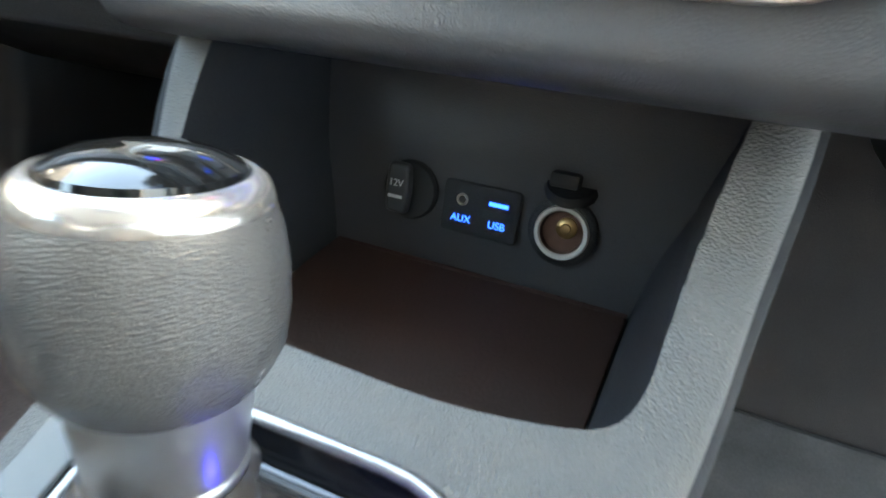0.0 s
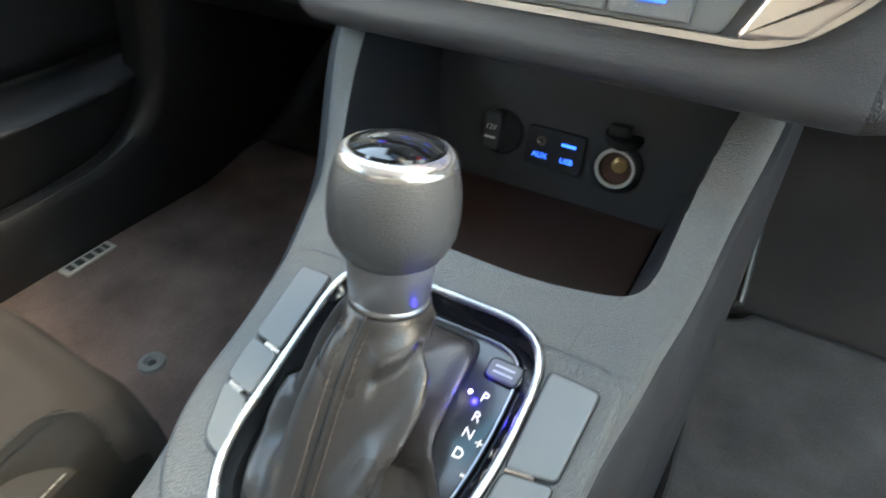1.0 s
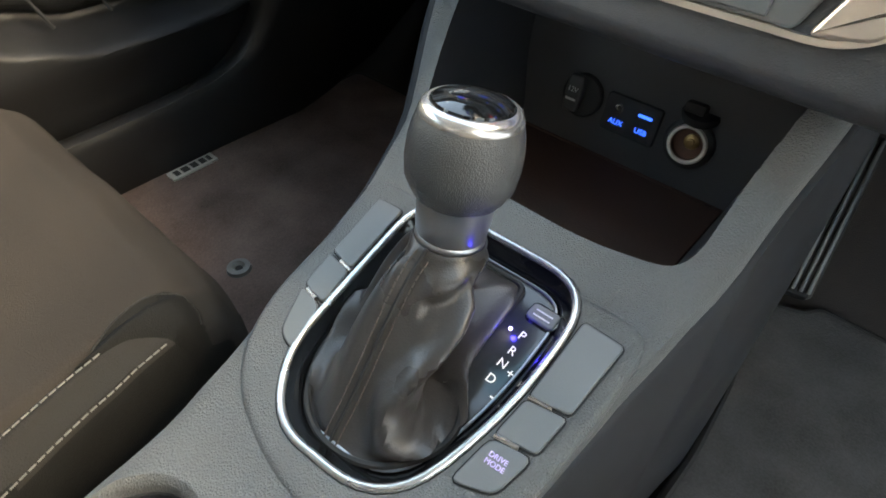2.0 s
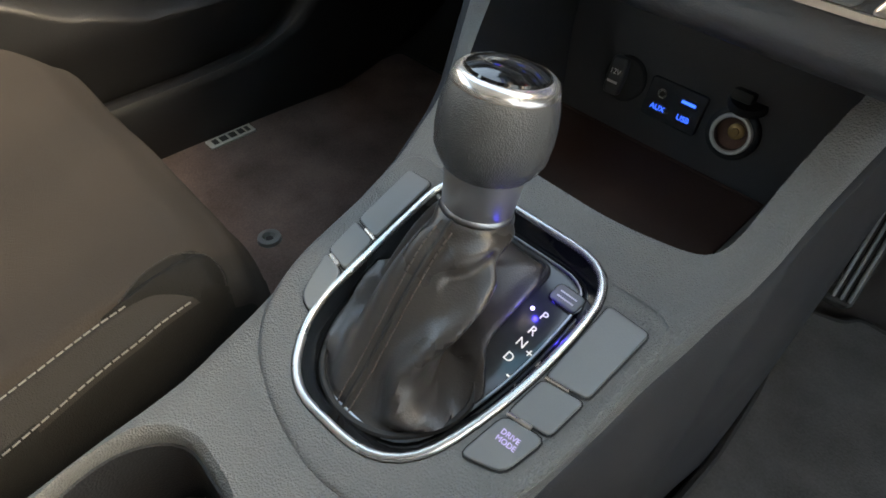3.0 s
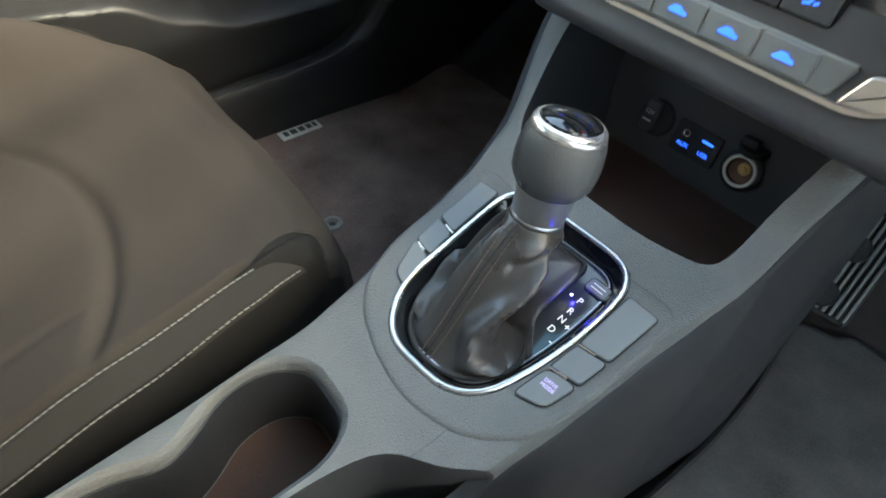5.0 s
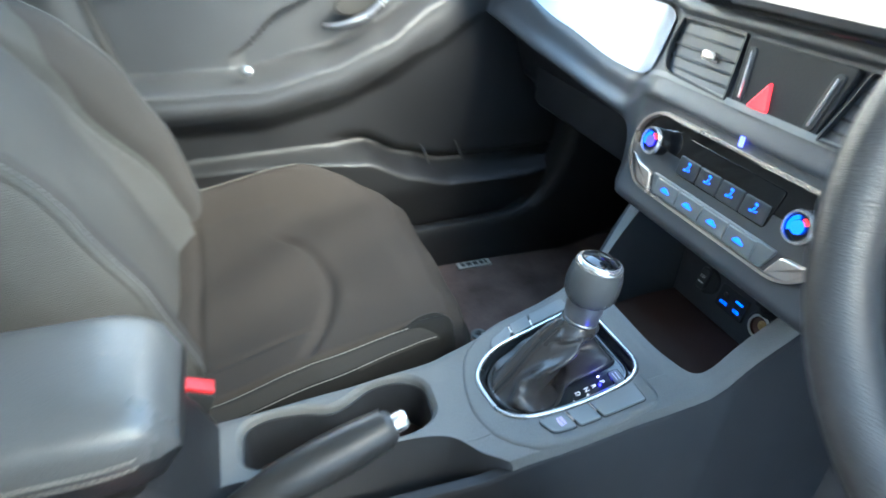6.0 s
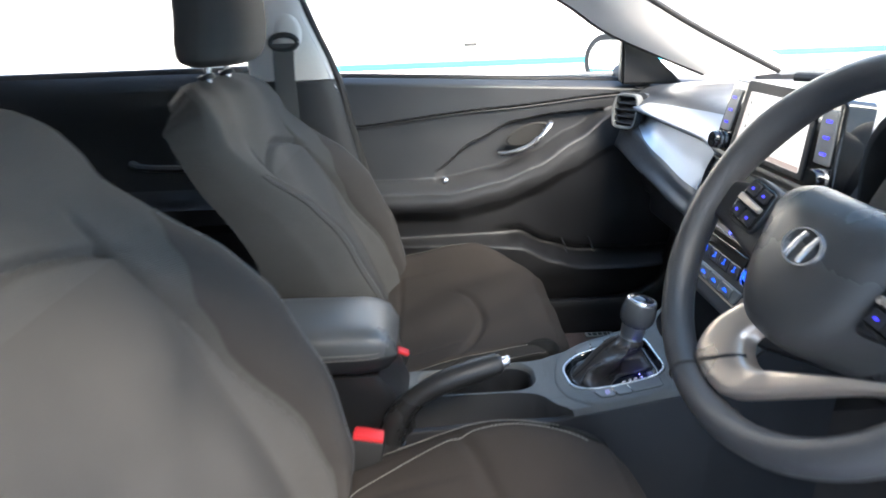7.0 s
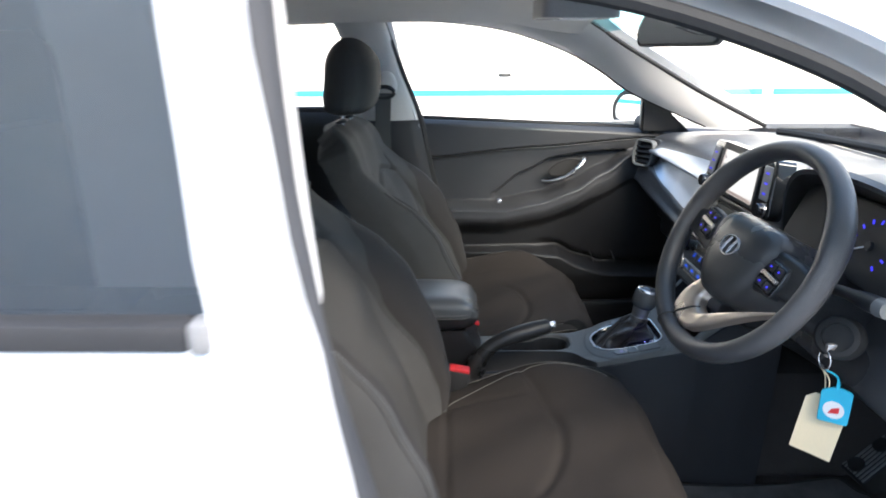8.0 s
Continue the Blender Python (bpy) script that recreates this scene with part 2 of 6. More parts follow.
def add_tube(bm, path, radius, n=12, caps=True, flat=1.0, up=(0, 0, 1)):
    """A pipe along a path; radius is one number or one a point."""
    path = [Vector(p) for p in path]
    rings = []
    for i, p in enumerate(path):
        t = (path[min(i + 1, len(path) - 1)] - path[max(i - 1, 0)]).normalized()
        s = t.cross(Vector(up))
        if s.length < 1e-4:
            s = t.cross(Vector((0, 1, 0)))
        s.normalize()
        u = s.cross(t)
        r = radius[i] if isinstance(radius, (list, tuple)) else radius
        rings.append([p + (s * math.cos(a) + u * math.sin(a) * flat) * r for a in (2 * math.pi * j / n for j in range(n))])
    return add_loft(bm, rings, caps=caps)


def tube(path, radius, n=12, caps=True, flat=1.0, up=(0, 0, 1)):
    return add_tube(bmesh.new(), path, radius, n, caps, flat, up)


def spline(pts, n=8):
    """A smooth line through the points."""
    p = [Vector(q) for q in pts]
    out = []
    for i in range(len(p) - 1):
        a, b, c, d = p[max(i - 1, 0)], p[i], p[i + 1], p[min(i + 2, len(p) - 1)]
        for j in range(n):
            t = j / n
            out.append(0.5 * ((2 * b) + (c - a) * t + (2 * a - 5 * b + 4 * c - d) * t * t + (3 * b - a - 3 * c + d) * t ** 3))
    out.append(p[-1])
    return out


def lathe(profile, n=32, m=None):
    """A turned body: (radius, height) from below to above."""
    m = m or Matrix()
    hollow = profile[0][0] > 0.001 and profile[-1][0] > 0.001
    if hollow:
        profile = profile + profile[:1]
    return loft([[m @ Vector((r * math.cos(2 * math.pi * i / n), r * math.sin(2 * math.pi * i / n), z)) for i in range(n)] for r, z in profile], caps=not hollow)


def smooth01(a, b, x):
    t = min(1.0, max(0.0, (x - a) / (b - a)))
    return t * t * (3 - 2 * t)


def interp(x, table):
    """Straight steps between (x, value) rows."""
    if x <= table[0][0]:
        return table[0][1]
    for (a, va), (b, vb) in zip(table, table[1:]):
        if x <= b:
            t = (x - a) / (b - a)
            t = t * t * (3 - 2 * t) * 0.5 + t * 0.5
            return va + (vb - va) * t
    return table[-1][1]


def lettering(text, size, mat, m, parent, name="lettering", depth=0.0002):
    cu = bpy.data.curves.new(name, "FONT")
    cu.body = text
    cu.size = size
    cu.extrude = depth
    cu.align_x, cu.align_y = "CENTER", "CENTER"
    ob = bpy.data.objects.new(name, cu)
    me = bpy.data.meshes.new_from_object(ob)
    bpy.data.objects.remove(ob)
    me.materials.clear()
    me.materials.append(mat)
    ob = new(name, me)
    ob.parent = parent
    ob.matrix_local = m
    return ob


# ---- the yard ----
def slab(name, lo, hi, mat, kind="structure", bevel=0.0, parent=None, label=""):
    ob = bm_object(name, box(lo, hi, bevel), mat, parent, label)
    if kind:
        tagged(ob, kind=kind)
    return ob


WALL_X = -6.0
slab("ground", (-60, -60, -0.2), (60, 60, 0.0), M_GROUND)
slab("wall_west", (WALL_X - 0.2, -8.8, 0), (WALL_X, 9.0, 3.6), M_WALL)
slab("wall_south", (WALL_X - 0.2, -9.0, 0), (8.0, -8.8, 3.6), M_WALL)
# unseen walls added to bounce light; the tall east one fills the rear glass reflection
slab("wall_east_unseen", (8.0, -9.0, 0), (8.2, 9.2, 7.5), M_GREYWALL)
slab("wall_north_unseen", (WALL_X - 0.2, 9.0, 0), (8.0, 9.2, 3.6), M_WALL)
STRIPE_Z = 0.63
bm = box((WALL_X, -8.8, STRIPE_Z - 0.035), (WALL_X + 0.006, 3.2, STRIPE_Z + 0.035))
add_box(bm, (WALL_X, 3.32, STRIPE_Z - 0.035), (WALL_X + 0.006, 9.0, STRIPE_Z + 0.035))
add_box(bm, (WALL_X + 0.006, -8.8, STRIPE_Z - 0.035), (2.0, -8.794, STRIPE_Z + 0.035))
tagged(bm_object("wall_stripe", bm, M_STRIPE), "turquoise painted stripe along the white wall", "stripe", kind="structure")
tagged(bm_object("wall_vent", box((WALL_X, 0.18, 0.81), (WALL_X + 0.02, 0.32, 0.845), 0.004), M_DARK), "small dark vent plate on the white wall", "vent")

# ---- body shell ----
CX = 0.018  # the car's middle


def mirror_x(pts):
    return [(2 * CX - p[0], p[1], p[2]) for p in pts]


def ribbon(a, b, thick, inward):
    """A strip with thickness between two lines, in rings along them."""
    rings = []
    w = Vector(inward)
    for p, q in zip(a, b):
        p, q = Vector(p), Vector(q)
        rings.append([p, p * 0.75 + q * 0.25 + w * thick * 0.7, p * 0.4 + q * 0.6 + w * thick, q + w * thick * 0.2, q - w * thick, p - w * thick])
    return loft(rings)


# roof: lining below, painted skin above
def roof_z(x, y):
    return 1.315 - 0.055 * (abs(x - CX) / 0.56) ** 2.5 - 0.03 * smooth01(-1.2, -2.0, y) - 0.035 * smooth01(-0.25, 0.0, y)


def roof_sheet(lift, wide):
    bm = bmesh.new()
    xs = [CX + wide * (i / 16 * 2 - 1) for i in range(17)]
    ys = [-0.01 - 1.9 * j / 20 for j in range(21)]
    for sgn in (0, 1):
        rows = [[bm.verts.new((x, y, roof_z(x, y) + lift + sgn * 0.012)) for x in xs] for y in ys]
        for a, b in zip(rows, rows[1:]):
            for i in range(16):
                bm.faces.new((a[i], a[i + 1], b[i + 1], b[i]))
    return bm


tagged(bm_object("ceiling", roof_sheet(0.0, 0.56), M_LINING), kind="structure")
tagged(bm_object("roof_skin", roof_sheet(0.035, 0.60), M_PAINT), kind="structure")

WIN_TOP = [(-0.60, 0.40, 0.965), (-0.62, 0.184, 1.058), (-0.62, 0.075, 1.128), (-0.62, -0.038, 1.186), (-0.615, -0.20, 1.238), (-0.61, -0.363, 1.261), (-0.61, -0.51, 1.266), (-0.61, -0.70, 1.262), (-0.61, -1.0, 1.25), (-0.61, -1.5, 1.20)]
SCREEN_EDGE = [(-0.60, 0.56, 0.965), (-0.575, 0.36, 1.06), (-0.555, 0.22, 1.135), (-0.53, 0.10, 1.20), (-0.50, -0.02, 1.27), (-0.50, -0.20, 1.30), (-0.50, -0.36, 1.305), (-0.50, -0.60, 1.305), (-0.50, -1.0, 1.30), (-0.50, -1.5, 1.27)]
for name, flip in (("trim_pillar_west", False), ("trim_pillar_east", True)):
    a, b = spline(WIN_TOP, 5), spline(SCREEN_EDGE, 5)
    out = -1
    if flip:
        a, b, out = mirror_x(a), mirror_x(b), 1
    tagged(bm_object(name, ribbon(a, b, 0.014, (-out, -0.2, -0.3)), M_LINING), kind="structure")
    shift = Vector((out * 0.03, 0.02, 0.035))
    a2 = [Vector(p) + shift for p in a]
    b2 = [Vector(p) + shift for p in b]
    tagged(bm_object("body_rail_west" if not flip else "body_rail_east", ribbon(a2, b2, 0.012, (out, 0.2, 0.4)), M_PAINT), kind="structure")
    g = [(Vector(p) + Vector((out * 0.016, 0.0, 0.006))) for p in a]
    tagged(bm_object("seal", tube(g, 0.009, 8), M_RUBBER), kind="structure")

# windscreen and scuttle
rings = []
for t in range(9):
    f = t / 8
    y, z, h = 0.60 - 0.62 * f, 0.955 + 0.325 * f - 0.03 * f * (1 - f), 0.60 - 0.09 * f
    rings.append([(CX + h * u, y + 0.06 * (1 - u * u), z + 0.012 * (1 - u * u)) for u in (i / 12 * 2 - 1 for i in range(13))])
ws = tagged(bm_object("window_1", loft(rings, closed=False), M_GLASS), "clear windscreen", "windscreen", kind="structure")
ws.visible_shadow = False
band = [[(p[0], p[1] - 0.002, p[2] - 0.004) for p in r] for r in rings[7:]]
bd = tagged(bm_object("shade_band", loft(band, closed=False), glass("blue_shade_band", (0.35, 0.72, 0.80))), "blue tinted band along the windscreen top", "shade band", kind="structure")
bd.visible_shadow = False
bm = tube([(CX + 0.60 * u, 0.60 + 0.06 * (1 - u * u), 0.955 + 0.012 * (1 - u * u)) for u in (i / 16 * 2 - 1 for i in range(17))], 0.011, 8)
tagged(bm_object("seal", bm, M_RUBBER), kind="structure")
bm = tube([(p[0], p[1] + 0.006, p[2] + 0.004) for p in spline(SCREEN_EDGE[:5], 5)], 0.006, 8)
add_tube(bm, mirror_x([(p[0], p[1] + 0.006, p[2] + 0.004) for p in spline(SCREEN_EDGE[:5], 5)]), 0.006, 8)
tagged(bm_object("seal", bm, M_RUBBER), kind="structure")
# bonnet beyond the screen
bm = loft([[(CX + 0.74 * u, y, z - 0.05 * u * u) for u in (i / 10 * 2 - 1 for i in range(11))] for y, z in ((0.66, 0.93), (0.9, 0.90), (1.2, 0.86), (1.5, 0.78), (1.62, 0.66), (1.66, 0.4))], closed=False)
tagged(bm_object("bonnet", bm, M_PAINT), kind="structure")

# floor pan, firewall, sills, rear
bm = box((CX - 0.72, -1.9, 0.20), (CX + 0.72, 0.62, 0.275))
tagged(bm_object("floor", bm, M_FLOOR), kind="structure")
bm = loft([[(CX - 0.72, y, z), (CX + 0.72, y, z), (CX + 0.72, y + 0.03, z - 0.03), (CX - 0.72, y + 0.03, z - 0.03)] for y, z in ((0.50, 0.275), (0.62, 0.30), (0.80, 0.42), (0.86, 0.60), (0.88, 0.96))])
tagged(bm_object("wall_firewall", bm, M_FLOOR), kind="structure")
for name, s in (("sill_west", -1), ("sill_east", 1)):
    x0 = CX + s * 0.735
    bm = loft([[(x0 + s * (-0.05), y, 0.27), (x0 + s * (-0.035), y, 0.335), (x0 + s * 0.01, y, 0.36), (x0 + s * 0.09, y, 0.35), (x0 + s * 0.11, y, 0.2), (x0, y, 0.18)] for y in (-1.9, -1.0, -0.5, 0.0, 0.4, 0.56, 0.75)])
    tagged(bm_object(name, bm, M_DARK), kind="structure")
SILL_LINE = [(-0.632, -0.60, 0.385), (-0.632, -0.20, 0.388), (-0.632, 0.08, 0.392), (-0.630, 0.20, 0.395), (-0.626, 0.285, 0.408), (-0.618, 0.340, 0.445), (-0.610, 0.370, 0.510), (-0.605, 0.385, 0.590), (-0.605, 0.400, 0.70)]
rows = []
for q in spline(SILL_LINE, 6):
    f = smooth01(0.25, 0.38, q.y)                                            # from the sill's flat run to the upright kick panel
    back = Vector((-0.05, -0.012 * f, -0.012 * (1 - f)))
    foot = Vector((0.004, 0.16 * f, 0.0))
    low = Vector((q.x, q.y, 0.28)) + foot if f < 1 else Vector((q.x + 0.02, q.y + 0.18, q.z - 0.10))
    low = low.lerp(Vector((q.x + 0.02, q.y + 0.20, max(0.28, q.z - 0.08))), f)
    up = Vector((0, -0.35 * f, 1)).normalized()
    rows.append([q + back - up * 0.01, q + back * 0.4 + up * 0.004, q + up * 0.006, q + Vector((0.010, 0.004 * f, 0)) + up * 0.002, q + Vector((0.016, 0.012 * f, 0)) - up * 0.012, q.lerp(low, 0.55) + Vector((0.006, 0, 0)), low])
tagged(bm_object("sill_trim", loft(rows, closed=False), M_LOWER), kind="structure")
for name, s in (("wall_kick_west", -1), ("wall_kick_east", 1)):
    bm = loft([[(CX + s * (0.70 - 0.03 * smooth01(0.5, 0.9, y)), y, 0.27), (CX + s * (0.695 - 0.03 * smooth01(0.5, 0.9, y)), y, 0.60), (CX + s * 0.665, y, 0.955), (CX + s * 0.78, y, 0.955), (CX + s * 0.80, y, 0.27)] for y in (0.60, 0.7, 0.80, 0.92)])
    tagged(bm_object(name, bm, M_DARK), kind="structure")
slab("wall_tailgate", (CX - 0.72, -1.95, 0.2), (CX + 0.72, -1.9, 0.97), M_DARK)
bm = loft([[(CX + 0.62 * u, -1.92 + 0.1 * f, 0.97 + 0.27 * f) for u in (-1, -0.5, 0, 0.5, 1)] for f in (0, 0.5, 1)], closed=False)
g = tagged(bm_object("window_2", bm, M_PRIVACY), "dark tailgate window", "window", kind="structure")
g.visible_shadow = False


# ---- centre posts ----
M_PALE = material("pale_post_trim", (0.60, 0.58, 0.56), 0.6, bump=0.3, scale=700, vary=0.08)
M_SEAL = material("grey_door_seal", (0.062, 0.063, 0.068), 0.7, bump=0.4, scale=600, vary=0.15)


def post_trim(s):
    """Upper pale lining and lower dark trim of the post between the doors, on one side."""
    x = lambda v: CX + s * (v + (0.025 if s > 0 else 0.0))
    tag = "west" if s < 0 else "east"
    up = []
    off = 0.0 if s < 0 else -0.060
    th = 1.0 if s < 0 else 0.45
    z_low = 0.985 if s < 0 else 1.02
    for z, f, r, d in ((z_low, -0.452 if s < 0 else -0.472, -0.655, 0.655), (1.03, -0.466, -0.66, 0.648), (1.12, -0.50, -0.665, 0.638), (1.20, -0.528, -0.672, 0.625), (1.27, -0.55, -0.70, 0.60), (1.31, -0.50, -0.76, 0.54)):
        f += off
        up.append([(x(d + 0.03 * th), f + 0.002, z), (x(d + 0.012 * th), f - 0.012, z), (x(d), f - 0.035, z), (x(d - 0.006), (f + r) / 2, z), (x(d), r + 0.03, z), (x(d + 0.02), r + 0.004, z), (x(d + 0.06), r, z), (x(d + 0.06), f, z)])
    tagged(bm_object("trim_post_" + tag, loft(up), M_LINING), kind="structure")
    low = []
    for z, f, r, d in ((0.27, -0.30, -0.60, 0.645), (0.42, -0.33, -0.60, 0.648), (0.55, -0.365, -0.615, 0.655), (0.72, -0.40, -0.64, 0.655), (0.90, -0.435, -0.655, 0.652), (0.984, -0.452, -0.66, 0.650)):
        f += off * 0.5
        low.append([(x(d + 0.035), f + 0.002, z), (x(d + 0.012), f - 0.012, z), (x(d), f - 0.04, z), (x(d - 0.008), (f + r) / 2, z), (x(d), r + 0.03, z), (x(d + 0.06), r, z), (x(d + 0.06), f, z)])
    tagged(bm_object("trim_post_foot_" + tag, loft(low), M_DARK), kind="structure")
    if s > 0:                                                                # grey seal band and painted body post beside the open doorway
        line = spline([(0.740, -0.30, 0.33), (0.748, -0.345, 0.45), (0.755, -0.40, 0.65), (0.752, -0.432, 0.80), (0.744, -0.458, 0.90), (0.734, -0.478, 1.0), (0.711, -0.492, 1.08), (0.689, -0.503, 1.165), (0.664, -0.512, 1.25), (0.645, -0.518, 1.285)], 5)
        band, face = [], []
        for p in line:
            p = Vector(p)
            q = Vector((interp(p.z, [(0.33, 0.775), (0.6, 0.80), (0.80, 0.787), (0.947, 0.765), (1.03, 0.748), (1.11, 0.728), (1.24, 0.695), (1.3, 0.675)]), interp(p.z, [(0.33, -0.345), (0.6, -0.402), (0.80, -0.440), (0.947, -0.467), (1.03, -0.489), (1.11, -0.510), (1.24, -0.526), (1.3, -0.530)]), p.z))
            outer = interp(p.z, [(0.3, 0.80), (0.6, 0.845), (0.86, 0.826), (1.0, 0.796), (1.14, 0.762), (1.30, 0.712)]) - 0.010
            r = Vector((CX + outer, q.y - 0.014, p.z))
            band.append([p + Vector((0, 0.003, 0)), p.lerp(q, 0.3) + Vector((0.005, 0.005, 0)), p.lerp(q, 0.7) + Vector((0.004, 0.003, 0)), q, q - Vector((0.01, 0.03, 0)), p - Vector((0.010, 0.03, 0))])
            face.append([q + Vector((0.001, 0.001, 0)), q.lerp(r, 0.2) + Vector((0.002, 0.003, 0)), r, r - Vector((0, 0.03, 0)), q - Vector((-0.001, 0.03, 0))])
        strip = spline([(0.731, -0.478, 0.992), (0.710, -0.490, 1.08), (0.688, -0.500, 1.165), (0.663, -0.509, 1.25), (0.645, -0.515, 1.285)], 6)
        tagged(bm_object("trim_strip_" + tag, tube(strip, [0.004] + [0.0065] * (len(strip) - 1), 10), M_PALE), kind="structure")
        tagged(bm_object("seal", loft(band), M_SEAL), kind="structure")
        tagged(bm_object("body_post_" + tag, loft(face), M_PAINT), kind="structure")
        return
    line = spline([(x(0.672), -0.30, 0.33), (x(0.684), -0.345, 0.45), (x(0.69), -0.392, 0.68), (x(0.688), -0.435, 0.88), (x(0.684), -0.455, 0.985), (x(0.668), -0.505, 1.12), (x(0.652), -0.548, 1.24), (x(0.63), -0.56, 1.285)], 6)
    tagged(bm_object("seal", tube(line, 0.012, 8), M_RUBBER), kind="structure")
    pale = [(p[0] - s * 0.012, p[1] - 0.012, p[2]) for p in line[12:-2]]
    tagged(bm_object("door_frame_flange_" + tag, tube(pale, 0.009, 8, flat=0.6), M_PAINT), kind="structure")


post_trim(-1)
post_trim(1)


# ---- doors ----
def bump(d, w):
    return math.exp(-(d / w) ** 2)


def arm_line(y):
    """Height of the armrest's upper edge along the front door."""
    return interp(y, [(-0.45, 0.715), (-0.20, 0.712), (-0.08, 0.735), (0.02, 0.77), (0.12, 0.825), (0.20, 0.875), (0.26, 0.90)])


def door_depth(y, z):
    """How far the front door's trim stands into the cabin from its base plane."""
    a = arm_line(y)
    d = 0.0
    top = 0.985 - 0.05 * (y + 0.455)
    belt = interp(y, [(-0.45, 0.862), (-0.10, 0.895), (0.24, 0.922)])
    d += 0.020 * smooth01(belt - 0.006, belt + 0.004, z)                       # upper roll
    d -= 0.005 * bump(z - belt + 0.004, 0.005)                                # groove under it
    d -= 0.022 * smooth01(top - 0.02, top + 0.004, z)
    # armrest: flat on top, rolling under
    reach = 0.075 * interp(y, [(-0.45, 0.9), (-0.2, 1.0), (0.0, 0.85), (0.15, 0.5), (0.25, 0.1), (0.30, 0.0)])
    d += reach * smooth01(a + 0.012, a - 0.012, z) * smooth01(a - 0.10, a - 0.028, z)
    d += 0.028 * smooth01(a - 0.02, a - 0.09, z) * smooth01(0.40, 0.50, z)
    # bowl round the release handle
    b = interp(y, [(-0.225, 0.745), (-0.13, 0.815), (-0.03, 0.862), (0.08, 0.878), (0.19, 0.884), (0.205, 0.86)])
    d -= 0.024 * smooth01(b + 0.003, b - 0.006, z) * smooth01(a - 0.004, a + 0.010, z) * smooth01(-0.235, -0.205, y) * smooth01(0.212, 0.185, y)
    # map pocket
    p = interp(y, [(-0.45, 0.572), (-0.10, 0.575), (-0.02, 0.568), (0.06, 0.53), (0.14, 0.506), (0.28, 0.50), (0.40, 0.505), (0.6, 0.52)])
    out = 0.055 * interp(y, [(-0.45, 0.2), (-0.25, 0.5), (-0.05, 0.95), (0.1, 1.0), (0.30, 0.9), (0.45, 0.5), (0.6, 0.2)])
    d += out * smooth01(p + 0.006, p - 0.020, z)
    d -= 0.020 * bump(z - p - 0.012, 0.012) * smooth01(-0.1, 0.0, y)
    d -= 0.03 * smooth01(0.42, 0.34, z)
    return d


def front_door(s=-1):
    door = thing("door_1", (0, 0, 0), "closed front passenger door with dark plastic trim", "car door", kind="structure")
    x0 = -0.70
    ys = [-0.445 + 1.045 * i / 170 for i in range(171)]
    bm = bmesh.new()
    rows = []
    for y in ys:
        low = 0.355
        top = 0.982 - 0.048 * (y + 0.455)
        col = []
        for j in range(181):
            z = low + (top - low) * j / 180
            yy = y
            if y < -0.25:                                                       # the rear edge leans
                e = interp(z, [(0.36, -0.315), (0.55, -0.372), (0.72, -0.405), (0.90, -0.437), (0.99, -0.455)])
                yy = -0.25 + (y + 0.25) * (e + 0.25) / (-0.445 + 0.25)
            col.append(bm.verts.new((x0 + door_depth(yy, z), yy, z)))
        rows.append(col)
    for a, b in zip(rows, rows[1:]):
        for j in range(180):
            bm.faces.new((a[j], a[j + 1], b[j + 1], b[j]))
    # turn the edges back into the door
    for col in (rows[0], rows[-1]):
        back = [bm.verts.new((x0 - 0.06, v.co.y - 0.004, v.co.z)) for v in col]
        for j in range(180):
            bm.faces.new((col[j], col[j + 1], back[j + 1], back[j]))
    for k in (0, 180):
        back = [bm.verts.new((x0 - 0.035, c[k].co.y, c[k].co.z + (0.004 if k else -0.01))) for c in rows]
        for i in range(len(rows) - 1):
            bm.faces.new((rows[i][k], rows[i + 1][k], back[i + 1], back[i]))
    panel = part("trim_panel", bm, M_DOOR, door)
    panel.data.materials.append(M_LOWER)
    for f in panel.data.polygons:                                             # a darker colour below the armrest
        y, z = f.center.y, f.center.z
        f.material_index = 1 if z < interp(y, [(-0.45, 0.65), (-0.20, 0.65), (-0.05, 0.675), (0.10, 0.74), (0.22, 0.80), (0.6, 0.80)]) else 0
    # outer skin
    bm = loft([[(x0 - 0.07, y, 0.25), (x0 - 0.13, y, 0.45), (x0 - 0.14, y, 0.75), (x0 - 0.085, y, 0.965), (x0 - 0.06, y, 0.965), (x0 - 0.10, y, 0.75), (x0 - 0.05, y, 0.25)] for y in (-0.46, -0.2, 0.1, 0.4, 0.62)])
    part("outer_skin", bm, M_PAINT, door, "white painted door skin")
    # window
    a = spline(WIN_TOP[:7], 6)
    bm = loft([[(p[0] - 0.012, p[1], p[2]), (-0.725, p[1], 0.95)] for p in a if p[1] < 0.38], closed=False)
    g = part("pane", bm, M_GLASS, door, "clear side window glass")
    g.visible_shadow = False
    bm = tube([(-0.712, y, 0.984 - 0.048 * (y + 0.455)) for y in (-0.455, -0.2, 0.0, 0.2, 0.33)], 0.008, 8)
    part("waist_seal", bm, M_RUBBER, door)
    # dark sail panel in front of the window
    tri = [(-0.662, 0.222, 0.944), (-0.662, 0.374, 0.941), (-0.652, 0.300, 1.006), (-0.646, 0.236, 1.060), (-0.648, 0.214, 1.052)]
    bm = loft([[Vector(p) + Vector((dx, 0, 0)) for p in tri] for dx in (-0.03, 0.0)])
    bmesh.ops.bevel(bm, geom=list(bm.edges), offset=0.006, segments=2, affect="EDGES")
    part("sail_panel", bm, M_DARK, door)
